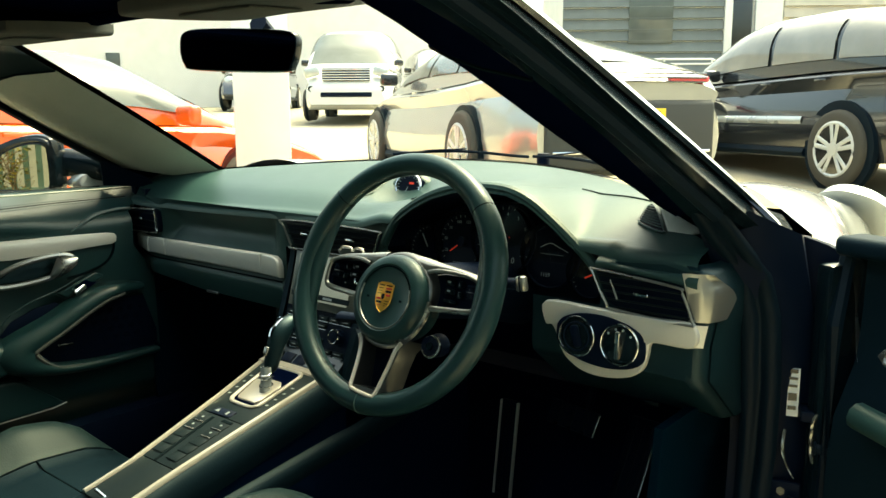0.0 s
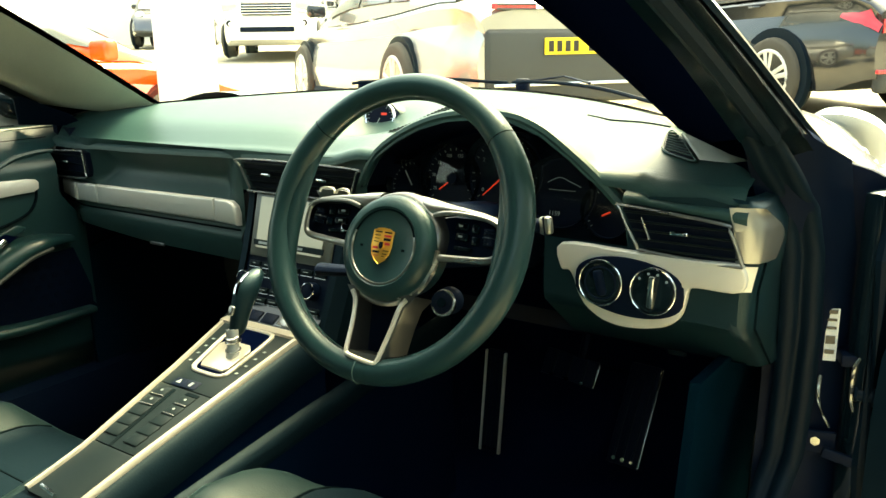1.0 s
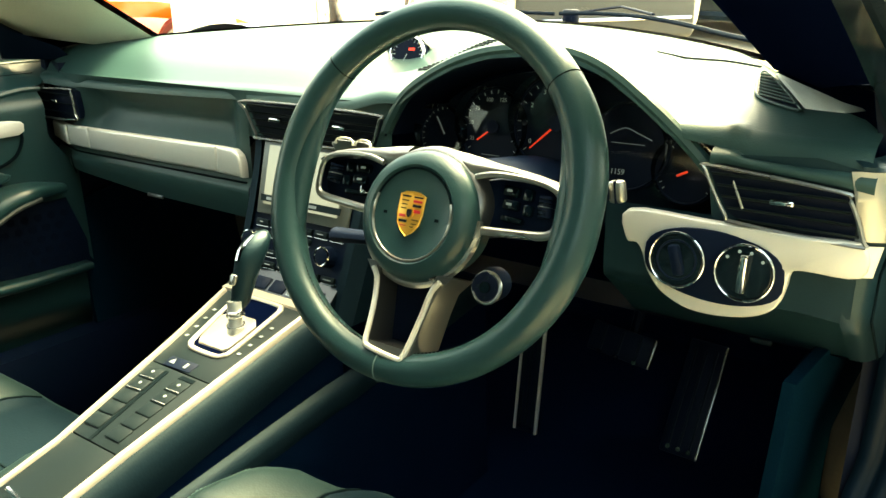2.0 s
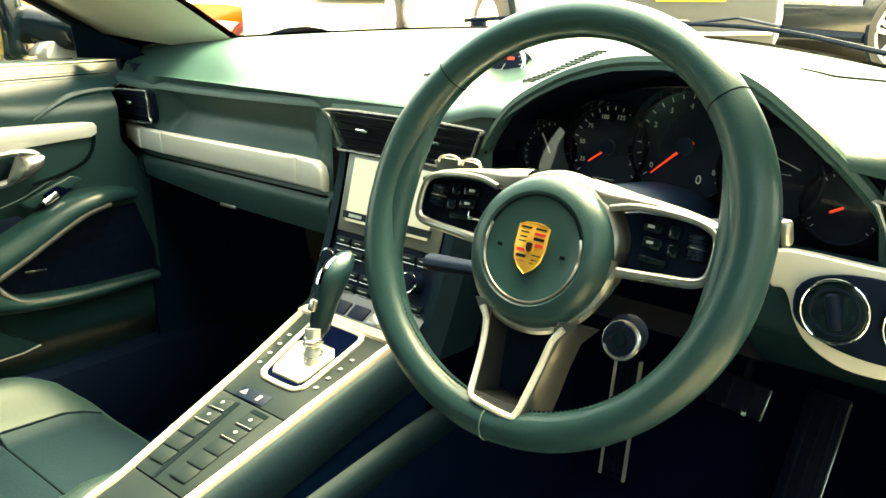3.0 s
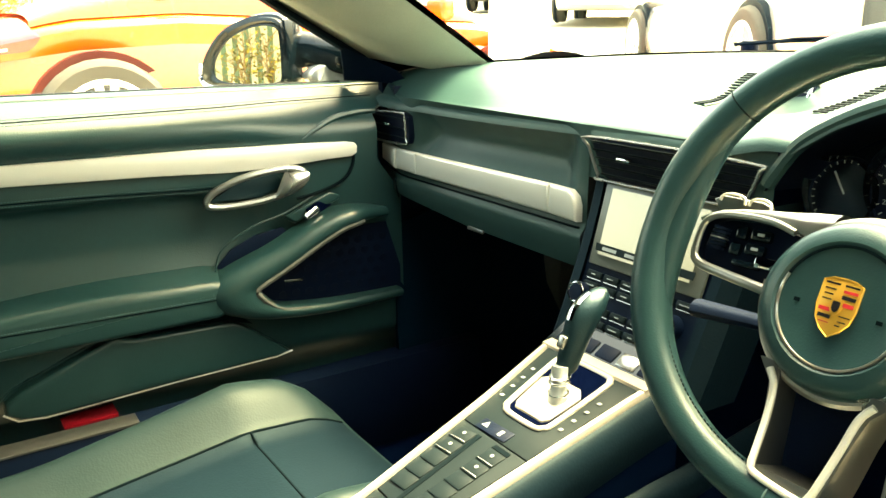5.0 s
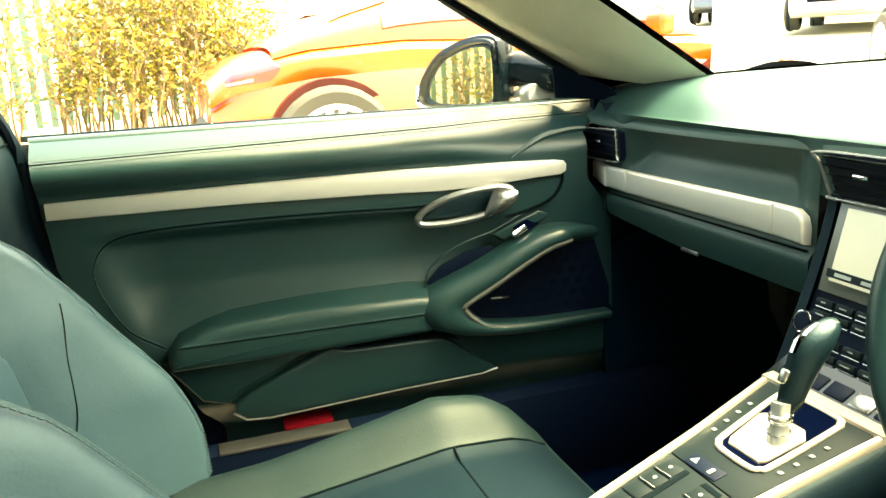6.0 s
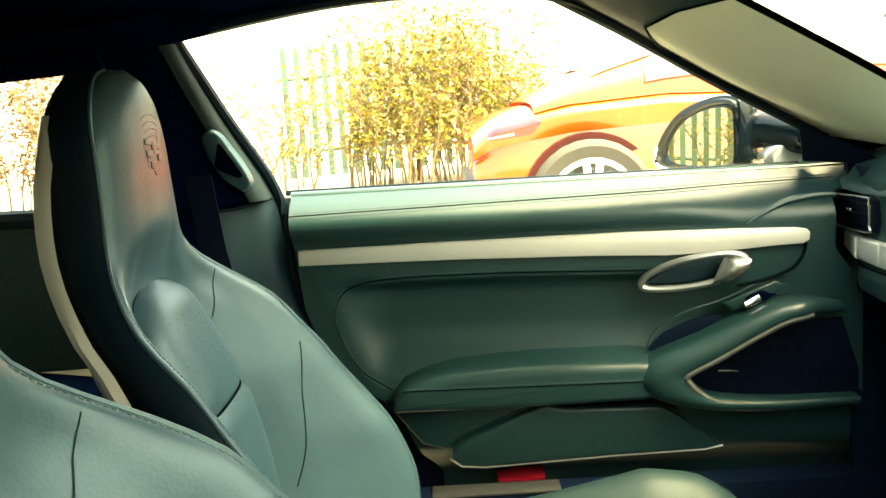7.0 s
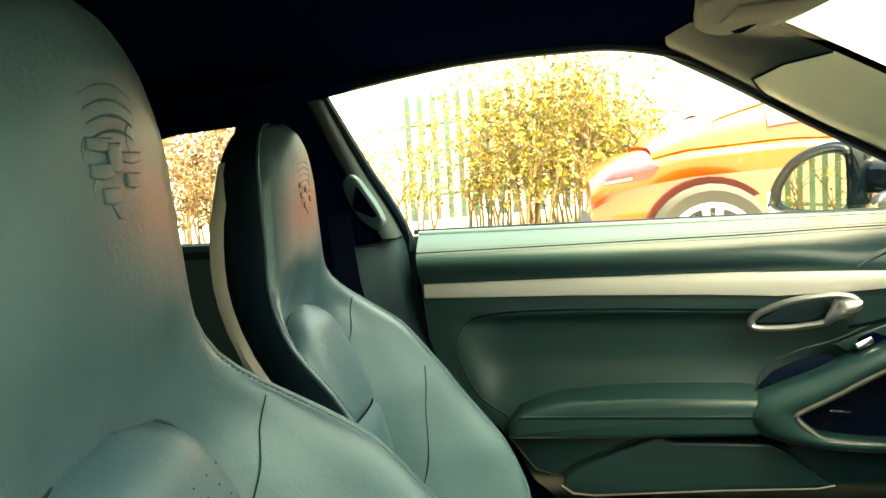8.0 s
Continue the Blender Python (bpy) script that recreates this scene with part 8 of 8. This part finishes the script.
for side in (-1, 1):
    part("rear_wing", grid(lambda y, k: Vector((side * (lerp([(-2.7, 0.70), (-2.35, 0.84), (-1.5, 0.90), (-0.95, 0.89)], y) - 0.12 * k * k * (1 - sstep(-1.25, -1.0, y)) - 0.01 * k), y, 0.22 + (lerp([(-2.7, 0.45), (-2.35, 0.72), (-1.75, 0.86), (-0.95, 0.88)], y) - 0.22) * k)), span(-2.7, -0.80, 20), span(0, 1, 8)), M_SILVER, shell, "silver painted rear wing")
    part("front_wing", grid(lambda y, k: Vector((side * (0.87 - 0.10 * sstep(1.2, 1.85, y)), y, 0.20 + (0.46 - 0.06 * sstep(1.0, 1.85, y)) * k)), span(0.45, 1.85, 14), span(0, 1, 4)), M_SILVER, shell, "silver painted lower front wing")
    for y in (-1.62, 0.98):
        wheel_on(shell, Matrix.Translation((side * 0.80, y, ground_z(side * 0.8, y) + 0.335)), side, 0.335, "double")

# white post beside the coupe
post = thing("white_post", (-3.22, 2.62, ground_z(-3.22, 2.62)), "white painted square post standing beside the orange coupe", "post")
part("post_body", box(0.36, 0.14, 1.55, 0.01, m=Matrix.Translation((-3.22, 2.62, ground_z(-3.22, 2.62) + 0.775)) @ pose(0, 0, 0, 0, 0, 50)), M_WHITEP, post)
part("post_foot", box(0.46, 0.24, 0.05, 0.01, m=Matrix.Translation((-3.22, 2.62, ground_z(-3.22, 2.62) + 0.025)) @ pose(0, 0, 0, 0, 0, 50)), M_RENDER, post)

# boarded building behind the cars
BH = 37
BM = Matrix.Translation((-4.2, 19.5, ground_z(-4.2, 19.5) - 0.1)) @ pose(0, 0, 0, 0, 0, BH)
bld = thing("boarded_building", BM.translation, "low building clad in cream and slate weatherboards", "building")
part("wall", moved(box(17, 6, 4.4, m=pose(2.5, 3.0, 2.2)), BM), M_RENDER, bld, "pale wall")
boards = {}
for x0, x1, mat, key in ((-6.0, -2.35, M_SIDING_DARK, "a"), (-1.0, 1.5, M_SIDING, "b"), (2.2, 11.0, M_SIDING, "c")):
    for k in range(17):
        w = x1 - x0
        if key not in boards:
            bm = from_lists([(-w / 2, 0, 0), (w / 2, 0, 0), (w / 2, -0.075, 0.012), (-w / 2, -0.075, 0.012), (-w / 2, 0, 0.24), (w / 2, 0, 0.24), (w / 2, -0.012, 0.235), (-w / 2, -0.012, 0.235)], [(0, 1, 2, 3), (4, 5, 6, 7), (3, 2, 6, 7), (0, 4, 7, 3), (1, 2, 6, 5)])
            boards[key] = finish(bm, "board", mat, 0)
        ob = new("board", boards[key])
        ob.parent = bld
        ob.matrix_parent_inverse = bld.matrix_world.inverted()
        ob.matrix_world = BM @ pose((x0 + x1) / 2, -0.002, 0.15 + k * 0.25)
for x, w, mat in ((-1.95, 0.45, M_BLACKP), (-2.25, 0.18, M_WHITEP), (1.85, 0.30, M_RENDER), (-1.35, 0.6, M_WHITEP), (2.1, 0.10, M_SIDING_DARK)):
    part("panel", moved(box(w, 0.10, 4.0, 0.01, m=pose(x, -0.04, 2.1)), BM), mat, bld)
for x in (-4.0,):
    part("window", moved(box(1.0, 0.05, 1.5, 0.01, m=pose(x, -0.05, 2.6)), BM), M_CARGLASS, bld)
part("roof_edge", moved(box(17.3, 0.4, 0.25, 0.02, m=pose(2.5, -0.1, 4.45)), BM), M_RENDER, bld)
rail = thing("hand_rail", (-5.0, 17.0, ground_z(-5, 17)), "white tubular hand rail before the building", "hand rail")
for z in (0.95, 1.05):
    part("rail_bar", moved(tube([(-5.8, -1.6, z + 0.35), (-3.0, -1.6, z + 0.35), (-2.9, -1.6, z + 0.30)], 0.022, 8), BM), M_WHITEP, rail)
for x in (-5.8, -4.9, -4.0, -3.0):
    part("rail_post", moved(tube([(x, -1.6, -0.3), (x, -1.6, 1.40)], 0.022, 8), BM), M_WHITEP, rail)

# white building to the left
WM = Matrix.Translation((-24, 14.0, ground_z(-24, 14) - 0.2)) @ pose(0, 0, 0, 0, 0, 60)
wbd = thing("white_building", WM.translation, "white rendered industrial building with a small window", "building")
part("wall", moved(box(34, 8, 6.5, m=pose(-4, 4, 3.25)), WM), M_RENDER, wbd)
part("roof", moved(box(34.6, 8.6, 0.3, 0.03, m=pose(-4, 4, 6.6)), WM), M_SILVER, wbd)
wdw = part("window", moved(box(0.42, 0.06, 0.46, 0.01, m=pose(-0.77, -0.02, 1.74)), WM), M_CARGLASS, wbd)
part("window_frame", moved(join(box(0.54, 0.1, 0.05, m=pose(-0.77, -0.03, 1.49)), box(0.54, 0.1, 0.05, m=pose(-0.77, -0.03, 1.99)), box(0.05, 0.1, 0.5, m=pose(-1.02, -0.03, 1.74)), box(0.05, 0.1, 0.5, m=pose(-0.52, -0.03, 1.74))), WM), M_WHITEP, wdw)

# pale box far behind the fence, added to brighten the dark horizon
far = thing("backdrop", (-46, -12, ground_z(-46, -12)), "pale backdrop added for a bright horizon behind the fence", "backdrop", kind="structure")
part("pale_backdrop", box(4, 80, 5.5, 0.05, m=pose(-48, -22, ground_z(-48, -22) + 2.6)), M_RENDER, far)

# unseen dark wall, added to block sky light from the driver's side
wall_e = thing("sky_cut_wall", (3.4, -3.6, ground_z(3.4, -3.6)), "unseen dark wall added to cut sky light beside the car", "wall", kind="structure")
part("wall_body", box(0.15, 9.4, 3.6, 0.01, m=pose(3.5, -3.7, 1.5)), M_SIDING_DARK, wall_e)

# fence and hedge beside the passenger's side
fence = thing("palisade_fence", (-9.0, -4.0, ground_z(-9, -4)), "green steel palisade fence behind the hedge", "fence")
pale = finish(slab([(-0.035, 0, 0), (0.035, 0, 0), (0.035, 0, 1.45), (0.0, 0, 1.55), (-0.035, 0, 1.45)], (0, -0.012, 0)), "pale", M_FENCE, 0)
for k in range(17):
    y = -2.20 + k * 0.155
    x = -8.95 + 0.02 * math.sin(k * 1.7)
    ob = new("pale", pale)
    ob.parent = fence
    ob.matrix_parent_inverse = fence.matrix_world.inverted()
    ob.matrix_world = Matrix.Translation((x, y, ground_z(x, y) + 0.05)) @ pose(0, 0, 0, 0, 0, 90)
for k in range(84):
    x = -8.95 + (k + 1) * 0.155
    ob = new("pale", pale)
    ob.parent = fence
    ob.matrix_parent_inverse = fence.matrix_world.inverted()
    ob.matrix_world = Matrix.Translation((x, -9.2, ground_z(x, -9.2) + 0.05)) @ pose(0, 0, 0, 0, 0, 180)
for h in (0.35, 1.2):
    part("rail", tube([(x, -9.23, ground_z(x, -9.23) + h) for x in span(-8.99, 4.1, 8)], 0.025, 6), M_FENCE, fence)
for h in (0.35, 1.2):
    part("rail", tube([(-8.99, y, ground_z(-8.99, y) + h) for y in span(-2.3, 0.4, 8)], 0.025, 6), M_FENCE, fence)


def shrub(at, rx, ry, h, stems, leaves, seed, label, dens=1.0):
    """Upright branching stems with a ragged crown of small leaves."""
    rnd = random.Random(seed)
    gz = ground_z(at[0], at[1])
    t = thing("shrub", (at[0], at[1], gz), label, "shrub", "hedge along the fence")
    bms, tips = [], []
    for i in range(stems):
        a, q = rnd.uniform(0, 6.283), rnd.uniform(0, 1) ** 0.5
        p = Vector((at[0] + math.cos(a) * q * rx * 0.75, at[1] + math.sin(a) * q * ry * 0.85, gz - 0.02))
        top = h * rnd.uniform(0.62, 1.0) * (1 - 0.35 * q * q)
        lean = Vector((rnd.uniform(-0.22, 0.22), rnd.uniform(-0.35, 0.35), 0))
        pts, k = [p], 5
        for j in range(1, k + 1):
            f = j / k
            pts.append(p + lean * f * f * 1.4 + Vector((rnd.uniform(-0.04, 0.04), rnd.uniform(-0.05, 0.05), top * f)))
        bms.append(tube(pts, [0.014 * (1 - 0.75 * j / k) for j in range(k + 1)], 5))
        for j in range(2, k + 1):
            for _ in range(3):
                b = pts[j].lerp(pts[j - 1], rnd.random())
                e = b + Vector((rnd.uniform(-0.28, 0.28), rnd.uniform(-0.30, 0.30), rnd.uniform(0.03, 0.34)))
                bms.append(tube([b, b.lerp(e, 0.5) + Vector((0, 0, 0.02)), e], [0.006, 0.004, 0.002], 4))
                tips.append((b, e))
    part("stem", join(*bms), M_BARK, t, "bare brown stems", smooth=60)
    V, F = [], []
    for i in range(leaves):
        b, e = tips[rnd.randrange(len(tips))]
        c = b.lerp(e, rnd.uniform(0.3, 1.25)) + Vector((rnd.gauss(0, 0.05), rnd.gauss(0, 0.06), rnd.gauss(0, 0.05)))
        s = rnd.uniform(0.018, 0.040)
        q = Euler((rnd.uniform(-1.2, 1.2), rnd.uniform(-1.2, 1.2), rnd.uniform(0, 6.28))).to_matrix()
        n0 = len(V)
        for p in ((0, -s, 0), (s * 0.45, -s * 0.2, s * 0.12), (0, s, 0), (-s * 0.45, -s * 0.2, s * 0.12)):
            V.append(c + q @ Vector(p))
        F += [(n0, n0 + 1, n0 + 2), (n0, n0 + 2, n0 + 3)]
    me = bpy.data.meshes.new("leaves")
    me.from_pydata([tuple(v) for v in V], [], F)
    dry = label.startswith("brown")
    me.materials.append(M_DRYLEAF if dry else M_LEAF)
    ob = new("foliage", me)
    ob.parent = t
    ob.matrix_parent_inverse = t.matrix_world.inverted()
    tagged(ob, "dry brown leaves on thin twigs" if dry else "yellow-green sunlit leaves", kind="stuff")
    return t


shrub((-7.7, -0.50), 0.8, 1.08, 1.98, 70, 10500, 3, "dense yellow-green hedge shrub with upright stems")
shrub((-7.9, 0.30), 0.6, 0.45, 1.45, 9, 1500, 4, "yellow-green hedge shrub beside the fence")
shrub((-8.1, -2.05), 0.5, 0.45, 1.55, 9, 800, 5, "thin straggling shrub with few leaves")
shrub((-8.0, -4.6), 0.8, 1.2, 2.1, 40, 9000, 6, "brown twiggy shrub with dry leaves")
shrub((-8.1, -7.0), 0.8, 1.3, 2.1, 36, 8000, 7, "brown twiggy shrub along the fence")
shrub((-8.1, -9.8), 0.8, 1.4, 1.9, 24, 2200, 8, "brown twiggy shrub at the fence's end")
for k, (x, h) in enumerate(((-5.6, 2.0), (-3.2, 1.8), (-0.9, 2.1), (1.4, 1.9))):
    shrub((x, -8.4), 1.1, 0.6, h * 0.8, 12, 650, 20 + k, "thin yellow-green shrub behind the car")
